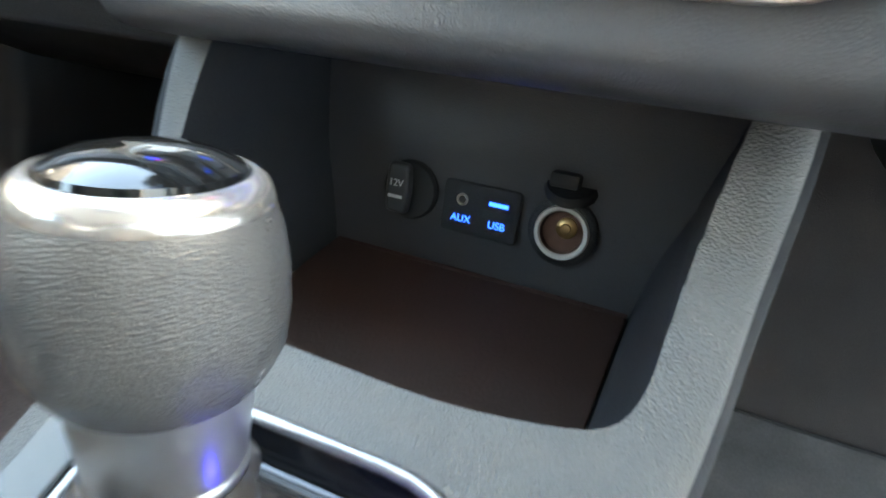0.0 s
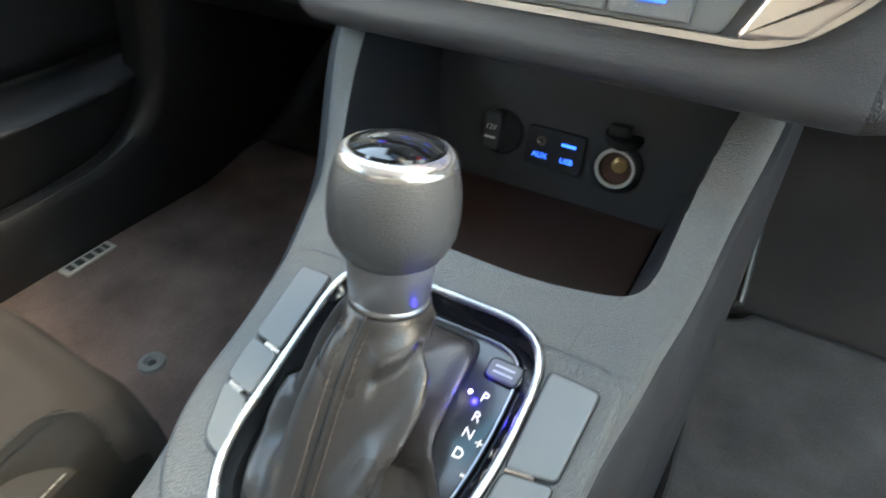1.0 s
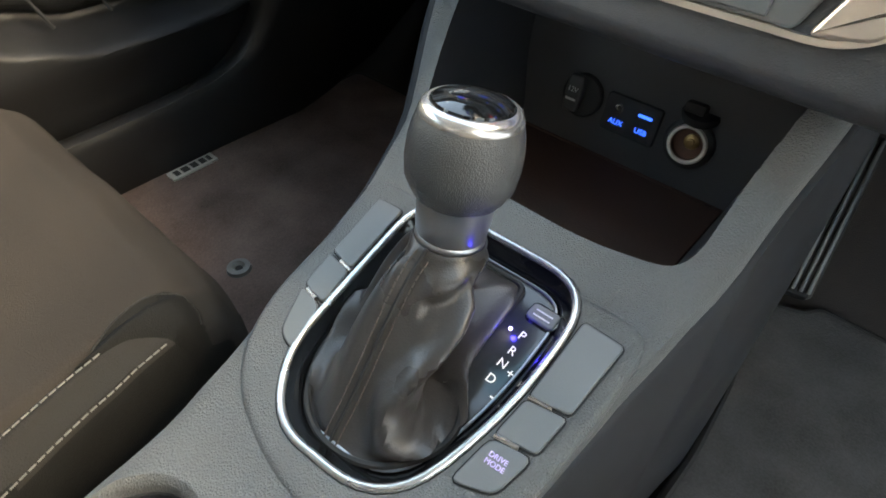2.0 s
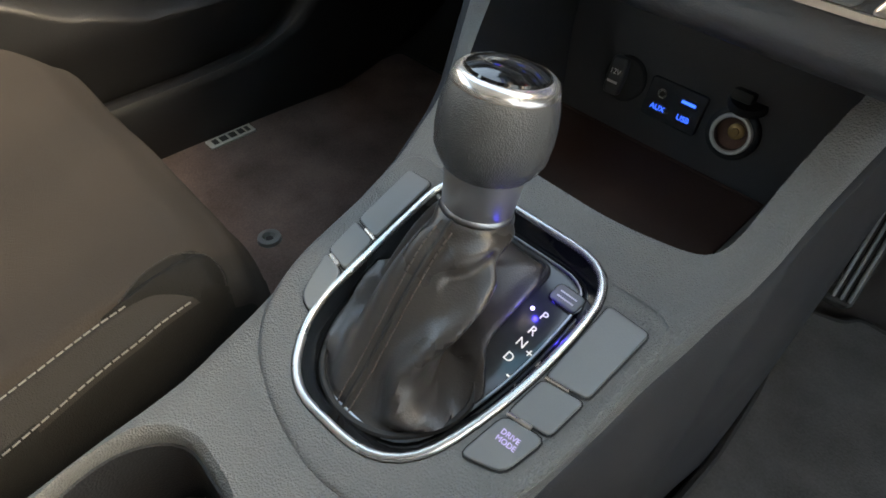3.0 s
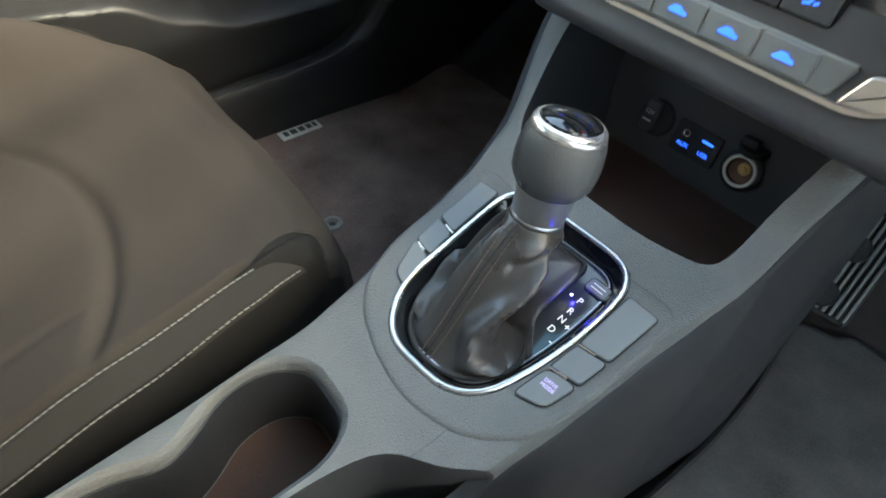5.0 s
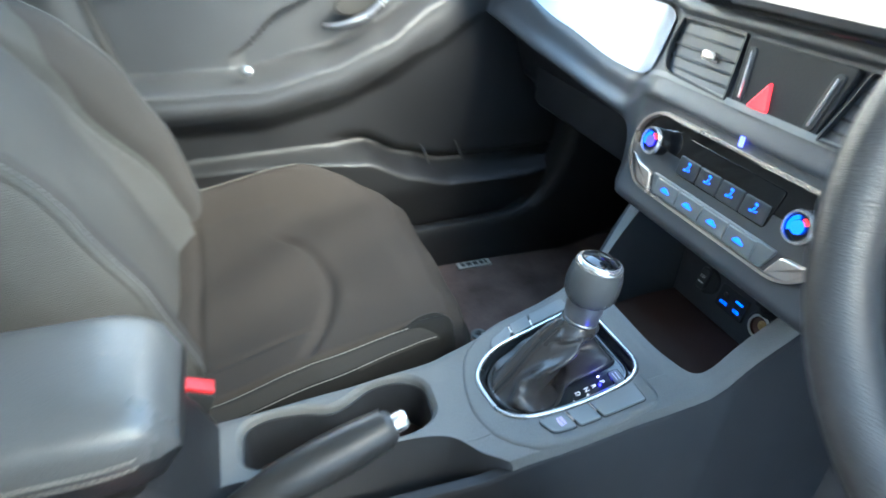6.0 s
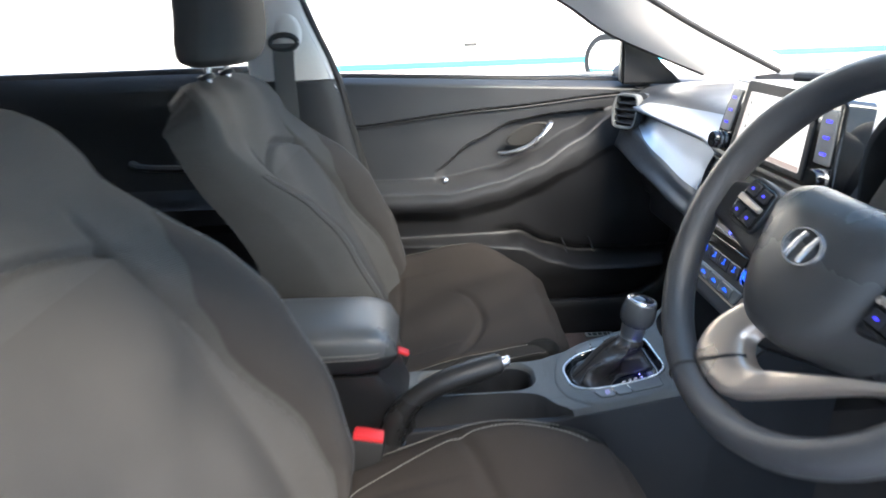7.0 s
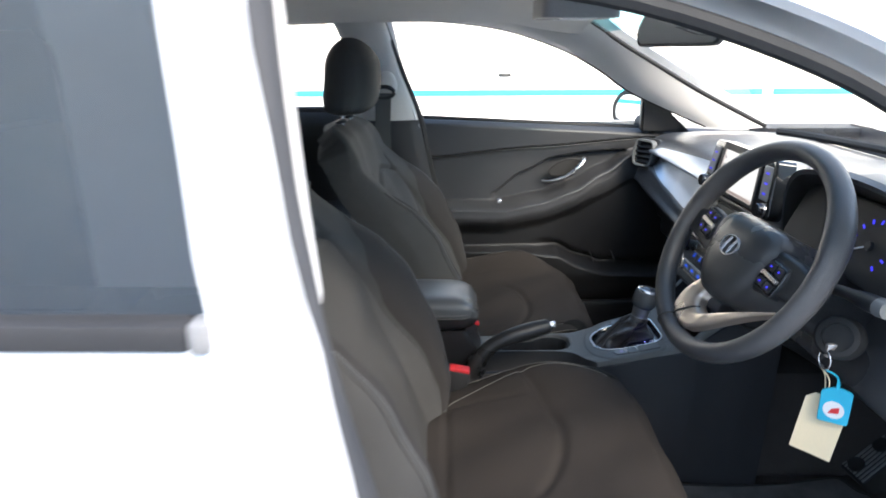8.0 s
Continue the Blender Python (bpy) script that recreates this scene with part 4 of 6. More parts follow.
def dashboard():
    d = thing("dashboard", (0, 0, 0), "dark soft-touch dashboard with lighter lower panels", "dashboard", kind="structure")
    xs = [CX - 0.655 + 1.31 * i / 120 for i in range(121)]
    rings = [[(x, q.y, q.z) for q in spline([(0, y, z) for y, z in dash_profile(x)], 3)] for x in xs]
    body = part("dash_body", loft(rings), M_DASH, d)
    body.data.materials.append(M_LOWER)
    for f in body.data.polygons:                                             # darker below the ridge beside the centre stack: the glovebox's shadow is in this colour
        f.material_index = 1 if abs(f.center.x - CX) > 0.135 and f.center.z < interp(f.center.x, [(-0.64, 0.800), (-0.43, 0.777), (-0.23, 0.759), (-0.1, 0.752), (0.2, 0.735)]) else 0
    # satin face panel between the door vent and the centre vents
    rows = []
    for i in range(31):
        x = -0.585 + 0.435 * i / 30
        p = dash_profile(x)
        q = spline([(0, a, b) for a, b in p], 6)[54:67]
        lo = interp(x, [(-0.585, 0.25), (-0.55, 0.75), (-0.48, 1.0), (-0.15, 1.0)])
        rows.append([(x, v.y - 0.003, v.z + 0.001) for v in (along(q, lo * k / 10) for k in range(11))])
    part("trim_panel", loft(rows, closed=False), M_SATIN, d, "smooth satin panel with window reflection in its pale colour")
    rows = []
    for i in range(31):
        x = -0.565 + 0.415 * i / 30
        q = spline([(0, a, b) for a, b in dash_profile(x)], 6)[24:43]
        hi = interp(x, [(-0.565, 0.75), (-0.50, 0.45), (-0.15, 0.2)])
        rows.append([(x, v.y - 0.003, v.z + 0.002) for v in (along(q, hi + (1 - hi) * k / 10) for k in range(11))])
    part("trim_strip", loft(rows, closed=False), M_SATIN, d, "smooth satin upper strip with window reflection in its pale colour")
    rows = []
    for i in range(25):
        x = -0.150 + 0.36 * i / 24
        a, b = dash_profile(x)[11:13]
        rows.append([(x, a[0] + (b[0] - a[0]) * t - 0.0025 + 0.002 * t * t, a[1] + (b[1] - a[1]) * t) for t in (0.02, 0.08, 0.15, 0.22, 0.28, 0.32)])
    part("trim_band", loft(rows, closed=False), material("vent_trim_grey", (0.20, 0.20, 0.195), 0.42, vary=0.08), d, "grey trim line below the vents")
    part("indicator", box((-0.0022, -0.0045, -0.001), (0.0022, 0.0045, 0.0012), 0.0005, facing(0.020, 0.1795, 0.8115, 4)), material("indicator_glow", (0.05, 0.05, 0.4), 0.5, emit=(0.08, 0.10, 1.0), strength=0.35), d, "small blue lit indicator")
    # glovebox seam and lid
    lid = round_poly([(-0.57, 0.655), (-0.20, 0.655), (-0.20, 0.725), (-0.57, 0.745)], 0.02)
    part("glovebox_lid", prism(lid, 0, 0.010, 0.006, Matrix(((1, 0, 0, 0), (0, 0, -1, 0.290), (0, 1, 0, 0), (0, 0, 0, 1)))), M_LOWER, d)
    return d


dashboard()


def air_vent(name, outline, m, n, label, rim=None, rim_wide=0.004):
    """A slatted outlet set into its surface; outline in its own plane, anticlockwise."""
    v = thing(name, (0, 0, 0), label, "air vent")
    v.matrix_world = m
    part("frame", add_ring_strip(bmesh.new(), outline, inset(outline, rim_wide), -0.016, 0.003), rim or M_DARK, v)
    part("backing", prism(inset(outline, rim_wide * 0.8), -0.032, -0.024), M_RUBBER, v)
    lo, hi = min(p.y for p in outline), max(p.y for p in outline)
    for i in range(n):
        y = lo + (hi - lo) * (i + 0.75) / (n + 0.5)
        cross = []
        for a, b in zip(outline, outline[1:] + outline[:1]):
            if (a.y - y) * (b.y - y) < 0:
                cross.append(a.x + (b.x - a.x) * (y - a.y) / (b.y - a.y))
        part("slat", box((min(cross) + rim_wide, -0.0012, -0.010), (max(cross) - rim_wide, 0.0012, 0.010), 0.0008, pose(0, y, -0.010, -22, 0, 0)), M_DARK, v)
    return v


v = air_vent("air_vent", round_poly([(-0.034, -0.040), (0.030, -0.040), (0.036, 0.0), (0.030, 0.040), (-0.034, 0.040), (-0.040, 0.0)], 0.018, 5), facing(-0.578, 0.210, 0.894, 8, 33), 5, "rounded side air vent with a satin rim at the dash end", M_BTN, 0.007)
part("duct", prism(round_poly([(-0.040, -0.044), (0.038, -0.044), (0.040, 0.044), (-0.040, 0.044)], 0.016), -0.07, -0.018), M_DASH, v)
VENT_L = round_poly([(-0.049, 0.030), (-0.052, 0.0), (-0.042, -0.026), (0.052, -0.030), (0.040, 0.030)], [0.004, 0.012, 0.012, 0.004, 0.004], 4)
v = air_vent("air_vent", VENT_L, facing(-0.072, 0.2000, 0.861, 20, 0), 5, "black centre air vent with a silver tab", M_DARK, 0.003)
part("thumb_tab", box((-0.009, -0.0045, -0.006), (0.009, 0.0045, 0.004), 0.002, pose(0.008, 0.002, 0, 0, 0, 0)), M_SILVER, v, "small silver tab")
v = air_vent("air_vent", [Vector((-p.x, p.y)) for p in reversed(VENT_L)], facing(0.132, 0.2000, 0.861, 20, 0), 5, "black centre air vent with a silver tab", M_DARK, 0.003)
part("thumb_tab", box((-0.009, -0.0045, -0.006), (0.009, 0.0045, 0.004), 0.002, pose(-0.008, 0.002, 0, 0, 0, 0)), M_SILVER, v, "small silver tab")

# hazard switch between the vents
hz = thing("hazard_switch", (0, 0, 0), "black switch plate with a red hazard triangle", "switch")
hz.matrix_world = facing(0.030, 0.1985, 0.858, 13)
part("plate", prism(round_poly([(-0.046, -0.030), (0.046, -0.030), (0.056, 0.031), (-0.056, 0.031)], 0.005), -0.02, 0.002, 0.0015), M_RUBBER, hz)
part("button", prism(round_poly([(-0.027, -0.022), (-0.003, -0.022), (-0.011, 0.003)], 0.003), 0.0015, 0.0050, 0.0012), M_LAMPRED, hz, "red lit triangle button")
for s in (-1, 1):
    slot = part("slider_slot", prism(round_poly([(s * 0.038 - 0.005, -0.022), (s * 0.038 + 0.005, -0.022), (s * 0.045 + 0.005, 0.024), (s * 0.045 - 0.005, 0.024)], 0.004), 0.001, 0.0034, 0.001), M_DARK, hz)
    part("slider", tube([(s * 0.038, -0.018, 0.0036), (s * 0.0445, 0.020, 0.0036)], 0.0016, 8), M_CHROME, slot, "bright slider bar")

# ---- infotainment screen ----
sc = thing("infotainment_screen", (0, 0, 0), "free-standing screen with lit map and side keys", "screen")
sc.matrix_world = facing(0.042, 0.208, 0.966, 8, 0)
out = round_poly([(-0.146, -0.060), (0.146, -0.060), (0.128, 0.046), (-0.128, 0.046)], 0.010)
part("housing", prism(out, -0.03, 0.004, 0.004), M_GLOSS, sc)
glass_face = round_poly([(-0.092, -0.054), (0.092, -0.054), (0.083, 0.047), (-0.083, 0.047)], 0.004)
part("bezel", prism(glass_face, 0.0030, 0.0058, 0.0008), M_FLANK, sc, "dark grey bezel")
part("display", prism(round_poly([(-0.079, -0.047), (0.083, -0.047), (0.074, 0.033), (-0.070, 0.033)], 0.003), 0.0050, 0.0062), M_SCREEN, sc, "bright white lit display")
part("display_strip", prism([(-0.078, -0.0465), (-0.073, -0.0465), (-0.0645, 0.0325), (-0.0695, 0.0325)], 0.0060, 0.0065), material("display_pale_brown", (0.1, 0.1, 0.1), 0.3, emit=(0.80, 0.66, 0.62), strength=0.09), sc, "pale brown edge of the map")
part("display_bar", prism([(-0.0725, -0.0465), (0.0825, -0.0465), (0.0815, -0.0400), (-0.0718, -0.0400)], 0.0060, 0.0065), material("display_brown", (0.1, 0.1, 0.1), 0.3, emit=(0.62, 0.48, 0.44), strength=0.08), sc, "brown bar along the map")
for s in (-1, 1):
    part("key_strip", prism(round_poly([(s * 0.118 - 0.014, -0.028), (s * 0.118 + 0.014, -0.028), (s * 0.108 + 0.014, 0.032), (s * 0.108 - 0.014, 0.032)], 0.003), 0.0035, 0.0062, 0.001), M_BTN, sc)
    for k in range(3):
        part("key_mark", box((s * (0.117 - 0.003 * k) - 0.005, -0.018 + 0.018 * k, 0.006), (s * (0.117 - 0.003 * k) + 0.005, -0.0145 + 0.018 * k, 0.0068)), M_INDIGO, sc)
    knob = part("rotary_knob", lathe([(0.0001, 0.0), (0.0125, 0.0), (0.0125, 0.012), (0.011, 0.014), (0.0001, 0.014)], 24, pose(s * 0.126, -0.045, 0.004)), M_GLOSS, sc)
    part("knob_ring", lathe([(0.0126, 0.001), (0.0138, 0.001), (0.0138, 0.005), (0.0126, 0.005)], 24, pose(s * 0.126, -0.045, 0.004)), M_CHROME, knob)
for k in range(4):
    part("display_icon", box((-0.064, 0.016 - 0.016 * k, 0.0060), (-0.059, 0.021 - 0.016 * k, 0.0064)), M_KEY, sc)


# ---- climate panel ----
def climate_panel():
    c = thing("climate_panel", (0, 0, 0), "climate control panel with silver surround and two dials", "control panel")
    c.matrix_world = facing(0.015, 0.1735, 0.770, 15)
    out = round_poly([(-0.104, -0.046), (0.102, -0.046), (0.132, -0.018), (0.128, 0.024), (0.112, 0.036), (-0.106, 0.036), (-0.128, 0.018), (-0.130, -0.016)], 0.018, 6)
    bm = add_ring_strip(bmesh.new(), out, inset(out, 0.0045), -0.014, 0.006)
    part("surround", bm, M_SILVER, c, "satin silver surround")
    inn = inset(out, 0.004)
    part("fascia", prism(inn, -0.014, 0.001, 0.001), M_GLOSS, c, "gloss black fascia")
    # lower silver strip with corner pieces
    part("button_strip", prism(round_poly([(-0.072, -0.042), (0.078, -0.042), (0.086, -0.022), (-0.080, -0.022)], 0.004), 0.0, 0.005, 0.0015), M_BTN, c)
    for s in (-1, 1):
        o = 0.004
        part("corner_piece", prism(round_poly([(s * 0.079 + o, -0.0425), (s * 0.102 + o, -0.040), (s * 0.124 + o, -0.014), (s * 0.108 + o, -0.021), (s * 0.088 + o, -0.023)] if s > 0 else [(s * 0.079 + o, -0.0425), (s * 0.088 + o, -0.023), (s * 0.108 + o, -0.021), (s * 0.124 + o, -0.014), (s * 0.102 + o, -0.040)], 0.004), 0.0, 0.0065, 0.002), M_SILVER, c, "bright silver corner piece")
        DM = pose(s * 0.094 + o, 0.006, 0.001) @ Matrix.Diagonal((0.74, 0.74, 0.9, 1))
        knob = part("dial", lathe([(0.0001, 0), (0.0185, 0.0), (0.0185, 0.012), (0.0172, 0.016), (0.0150, 0.0165), (0.0145, 0.014), (0.0001, 0.014)], 36, DM), M_GLOSS, c)
        part("dial_ring", lathe([(0.0150, 0.0130), (0.0188, 0.0130), (0.0190, 0.0155), (0.0176, 0.0178), (0.0154, 0.0178), (0.0148, 0.016)], 36, DM), M_CHROME, knob, "chrome dial ring")
        for mat, sx in ((M_BLUE, -1), (M_LAMPRED, 1)):
            arc = [(0.0078 * math.cos(a), 0.0078 * math.sin(a)) for a in (math.pi / 2 + sx * -(0.3 + 1.9 * k / 8) for k in range(9 if sx < 0 else 4))]
            part("dial_mark", tube([(s * 0.094 + o + a, 0.006 + b, 0.0155) for a, b in arc], 0.0016, 6), mat, knob)
        part("dial_face", lathe([(0.0001, 0.0), (0.0056, 0.0), (0.0056, 0.0015), (0.0001, 0.0015)], 24, pose(s * 0.094 + o, 0.006, 0.0150)), M_BLUE if s > 0 else M_INDIGO, knob)
    # buttons with lit marks
    part("display_window", prism(round_poly([(-0.055, -0.013), (0.062, -0.013), (0.066, 0.022), (-0.056, 0.022)], 0.004), 0.0006, 0.0022), M_GLOSS, c)
    for k in range(4):
        x = -0.040 + 0.029 * k
        b = part("button", prism(round_poly([(x - 0.0138, -0.012), (x + 0.0138, -0.012), (x + 0.0138, 0.006), (x - 0.0138, 0.006)], 0.002), 0.001, 0.0042, 0.001), M_KEY, c)
        bm = tube([(x - 0.0040, -0.0050, 0.0042), (x - 0.0008, -0.0046, 0.0042), (x + 0.0012, -0.0006, 0.0042)], 0.0009, 6)
        add_tube(bm, [(x - 0.0004, 0.0022, 0.0042), (x + 0.0026, 0.0014, 0.0042)], 0.0012, 6)
        add_tube(bm, [(x + 0.0018, -0.0046, 0.0042), (x + 0.0042, -0.0034, 0.0042)], 0.0007, 6)
        part("lit_mark", bm, M_BLUE, b)
        x = -0.052 + 0.034 * k
        b = part("lower_button", prism(round_poly([(x - 0.016, -0.040), (x + 0.0164, -0.040), (x + 0.0164, -0.024), (x - 0.016, -0.024)], 0.0015), 0.004, 0.0066, 0.001), M_BTN, c)
        car = [(x + a, b - 0.0065) for a, b in ((-0.006, -0.0275), (0.006, -0.0275), (0.006, -0.0255), (0.003, -0.0250), (0.0015, -0.0232), (-0.003, -0.0232), (-0.0045, -0.0252), (-0.006, -0.0258))]
        part("lit_mark", prism(car, 0.0064, 0.0072), M_BLUE, b)
    return c


climate_panel()


# ---- centre console ----
PZ, PY, SLOPE = 0.597, 0.033, 0.25


def con_z(y):
    """Height of the console's upper face along the car."""
    p = PZ + SLOPE * (y - PY)
    return max(p, 0.5695) if y < 0 else p


def rib_z(y):
    """Rise of the struts beside the tray above the upper face."""
    return max(0.0, y - 0.118) * 0.68 * smooth01(0.10, 0.16, y)


TOPM = Matrix.Translation((0, PY, PZ)) @ Matrix.Rotation(math.atan(SLOPE), 4, "X")   # plane of the selector plate


def on_top(x, y, lift=0.0):
    return Vector((x, y, PZ + SLOPE * (y - PY) + lift))


def plate(pts):
    """Plan places (x, y) turned into the plate's own plane."""
    k = math.sqrt(1 + SLOPE * SLOPE)
    return [Vector((x, (y - PY) * k)) for x, y in pts]


def cut(ob, cutters):
    """Takes the cutters' shapes out of ob for good."""
    for c in cutters:
        mod = ob.modifiers.new("cut", "BOOLEAN")
        mod.object, mod.operation, mod.solver, mod.material_mode = c, "DIFFERENCE", "EXACT", "TRANSFER"
        bpy.context.view_layer.update()
        dg = bpy.context.evaluated_depsgraph_get()
        me = bpy.data.meshes.new_from_object(ob.evaluated_get(dg))
        ob.modifiers.clear()
        ob.data = me
        bpy.data.objects.remove(c)
    for p in ob.data.polygons:
        p.use_smooth = True
    ob.data.set_sharp_from_angle(angle=radians(40))


RING = round_poly(plate([(0.071, 0.094), (-0.046, 0.092), (-0.038, -0.020), (-0.012, -0.050), (0.058, -0.046), (0.074, 0.02)]), [0.032, 0.028, 0.03, 0.03, 0.04, 0.05], 7)


LEFT = [(-0.36, -0.036), (-0.266, -0.041), (-0.184, -0.047), (-0.108, -0.055), (-0.05, -0.062), (0.0, -0.069), (0.07, -0.082), (0.13, -0.100), (0.20, -0.128), (0.25, -0.138)]
RIGHT = [(-0.36, 0.085), (-0.17, 0.087), (-0.05, 0.095), (0.0, 0.1015), (0.05, 0.1055), (0.10, 0.111), (0.15, 0.1185), (0.20, 0.1255), (0.25, 0.132)]


def console():
    con = thing("centre_console", (0, 0, 0), "grained dark grey centre console between the seats", "console", kind="structure")
    rings = []
    for i in range(61):
        y = -0.36 + 0.64 * i / 60
        z = con_z(y)
        lx = interp(y, LEFT)
        rx = interp(y, RIGHT)
        rib = rib_z(y)
        base = interp(y, [(-0.36, 0.30), (0.0, 0.30), (0.25, 0.30)])
        wide = interp(y, [(0.14, 0.034), (0.25, 0.058)])                     # the left rib thickens towards the dash
        r = 0.0085
        rings.append([(lx + 0.004, y, base), (lx - 0.002, y, z - 0.10), (lx - 0.004, y, z - 0.03 + rib), (lx, y, z - r + rib), (lx + r * 0.3, y, z - r * 0.3 + rib), (lx + r, y, z + rib), (lx + 0.018, y, z + rib),
                      (lx + wide, y, z + rib), (lx + wide + 0.0005, y, z + 0.0005), (rx - 0.0345, y, z + 0.0005), (rx - 0.034, y, z + rib), (rx - 0.018, y, z + rib), (rx - r, y, z + rib), (rx - r * 0.3, y, z - r * 0.3 + rib), (rx, y, z - r + rib), (rx, y, z - 0.03 + rib), (rx - 0.002, y, z - 0.10), (rx - 0.004, y, base)])
    body = part("console_body", loft(rings), M_PLASTIC, con)
    tray = round_poly([(0.080, 0.132), (0.081, 0.30), (-0.082, 0.30), (-0.083, 0.195), (-0.074, 0.138), (-0.04, 0.127), (0.045, 0.124)], [0.008, 0.002, 0.002, 0.03, 0.02, 0.03, 0.03], 6)
    mouth = round_poly([(0.0985, 0.1225), (0.0925, 0.30), (-0.086, 0.30), (-0.099, 0.195), (-0.086, 0.1225), (-0.05, 0.1135), (0.05, 0.1125)], [0.014, 0.002, 0.002, 0.05, 0.02, 0.03, 0.03], 6)
    over = round_poly([(0.0985, 0.1215), (0.1200, 0.30), (-0.088, 0.30), (-0.110, 0.195), (-0.086, 0.1215), (-0.05, 0.1115), (0.05, 0.1105)], [0.014, 0.002, 0.002, 0.05, 0.02, 0.03, 0.03], 6)
    TRAY_Z = 0.5745
    rings = []
    for k in range(16):
        z = TRAY_Z + (0.72 - TRAY_Z) * k / 15
        f, g = smooth01(TRAY_Z - 0.006, 0.640, z), smooth01(0.60, 0.71, z)
        rings.append([(p.x, p.y, z) for p in (a.lerp(b, f).lerp(c, g) for a, b, c in zip(tray, mouth, over))])
    c1 = bm_object("cutter", loft(rings + [[(p.x, p.y, 0.9) for p in over]]), M_LINER)
    cup = round_poly([(0.016, -0.097), (-0.030, -0.095), (-0.047, -0.118), (-0.046, -0.148), (-0.030, -0.172), (-0.022, -0.192), (-0.032, -0.215), (-0.036, -0.25), (-0.026, -0.274), (0.022, -0.276), (0.032, -0.25), (0.030, -0.12)], 0.014, 4)
    c2 = bm_object("cutter", loft([[(p.x, p.y, z) for p in o] for o, z in ((cup, 0.505), (cup, 0.5645), (inset(cup, -0.0012), 0.5670), (inset(cup, -0.0045), 0.5700), (inset(cup, -0.005), 0.7))]), M_PLASTIC)
    c3 = bm_object("cutter", prism(inset(RING, -0.001), -0.012, 0.2, 0, TOPM), M_DARK)
    hb = round_poly([(0.20, -0.42), (0.20, -0.036), (0.104, -0.040), (0.080, -0.070), (0.046, -0.090), (0.038, -0.13), (0.040, -0.42)], 0.02, 4)
    c4 = bm_object("cutter", prism(hb, 0.495, 0.7), M_DASH)
    cut(body, [c1, c2, c3, c4])
    # linings of the recesses
    part("tray_mat", prism(inset(tray, 0.0006), TRAY_Z - 0.0005, TRAY_Z + 0.0025, 0.001), M_TRAY, con, "dark brown rubber tray mat")
    bm = prism(inset(cup, 0.004), 0.504, 0.5065)
    part("cup_floor", bm, M_TRAY, con)
    part("cup_liner", loft([[(p.x, p.y, z) for p in o] for o, z in ((inset(cup, -0.002), 0.505), (inset(cup, -0.002), 0.560), (inset(cup, 0.0012), 0.5590), (inset(cup, 0.0022), 0.556), (inset(cup, 0.0025), 0.505))], caps=False), M_DARK, con, "dark cup holder liner")
    part("recess_floor", prism(inset(hb, 0.003), 0.494, 0.4975), M_DARK, con)
    # selector plate: a raised lip round the plate's rear end
    lip = [(-0.070, -0.005), (-0.058, -0.034), (-0.038, -0.051), (-0.008, -0.062), (0.03, -0.067), (0.066, -0.058), (0.093, -0.035), (0.1015, -0.005)]
    skirt = round_poly(plate(lip + [(0.1045, 0.035), (0.104, 0.088), (-0.078, 0.088), (-0.073, 0.035)]), 0.016, 4)
    raised = part("selector_plate", prism(skirt, -0.014, 0.0020, 0.0040, TOPM), M_PLASTIC, con)
    cut(raised, [bm_object("cutter", prism(inset(RING, -0.0006), -0.05, 0.2, 0, TOPM), M_DARK)])
    # lower flank panels, the shadow beside the console put into their darker colour
    for s in (-1, 1):
        rows = []
        for i in range(48):
            y = -0.33 + 0.630 * i / 47
            e = interp(y, LEFT) - 0.007 if s < 0 else interp(y, RIGHT) + 0.0028
            t = con_z(y) + rib_z(y) - interp(y, [(-0.33, 0.030), (-0.02, 0.012), (0.24, 0.009)])
            rows.append([(e - s * 0.002, y, 0.29), (e, y, t - 0.004), (e - s * 0.003, y, t), (e - s * 0.012, y, t), (e - s * 0.012, y, 0.29)])
        part("side_panel", loft(rows), M_FLANK, con, "lower side panel with the flank's shadow in its dark colour")
    # back wall of the tray
    part("socket_panel", box((-0.115, 0.0, -0.055), (0.122, 0.012, 0.115), 0.002, pose(0, 0.250, 0.609, -14, 0, 0)), M_DASH, con)
    part("panel_rim", tube([(-0.078, 0.2395, 0.5775), (-0.03, 0.2395, 0.5775), (0.03, 0.2395, 0.5775), (0.080, 0.2395, 0.5775)], 0.0011, 6), M_TRAY, con)
    # carpeted tunnel ahead of the tray
    part("tunnel", box((-0.095, 0.262, 0.27), (0.092, 0.66, 0.55), 0.03), M_FLOOR, con)
    return con


console()


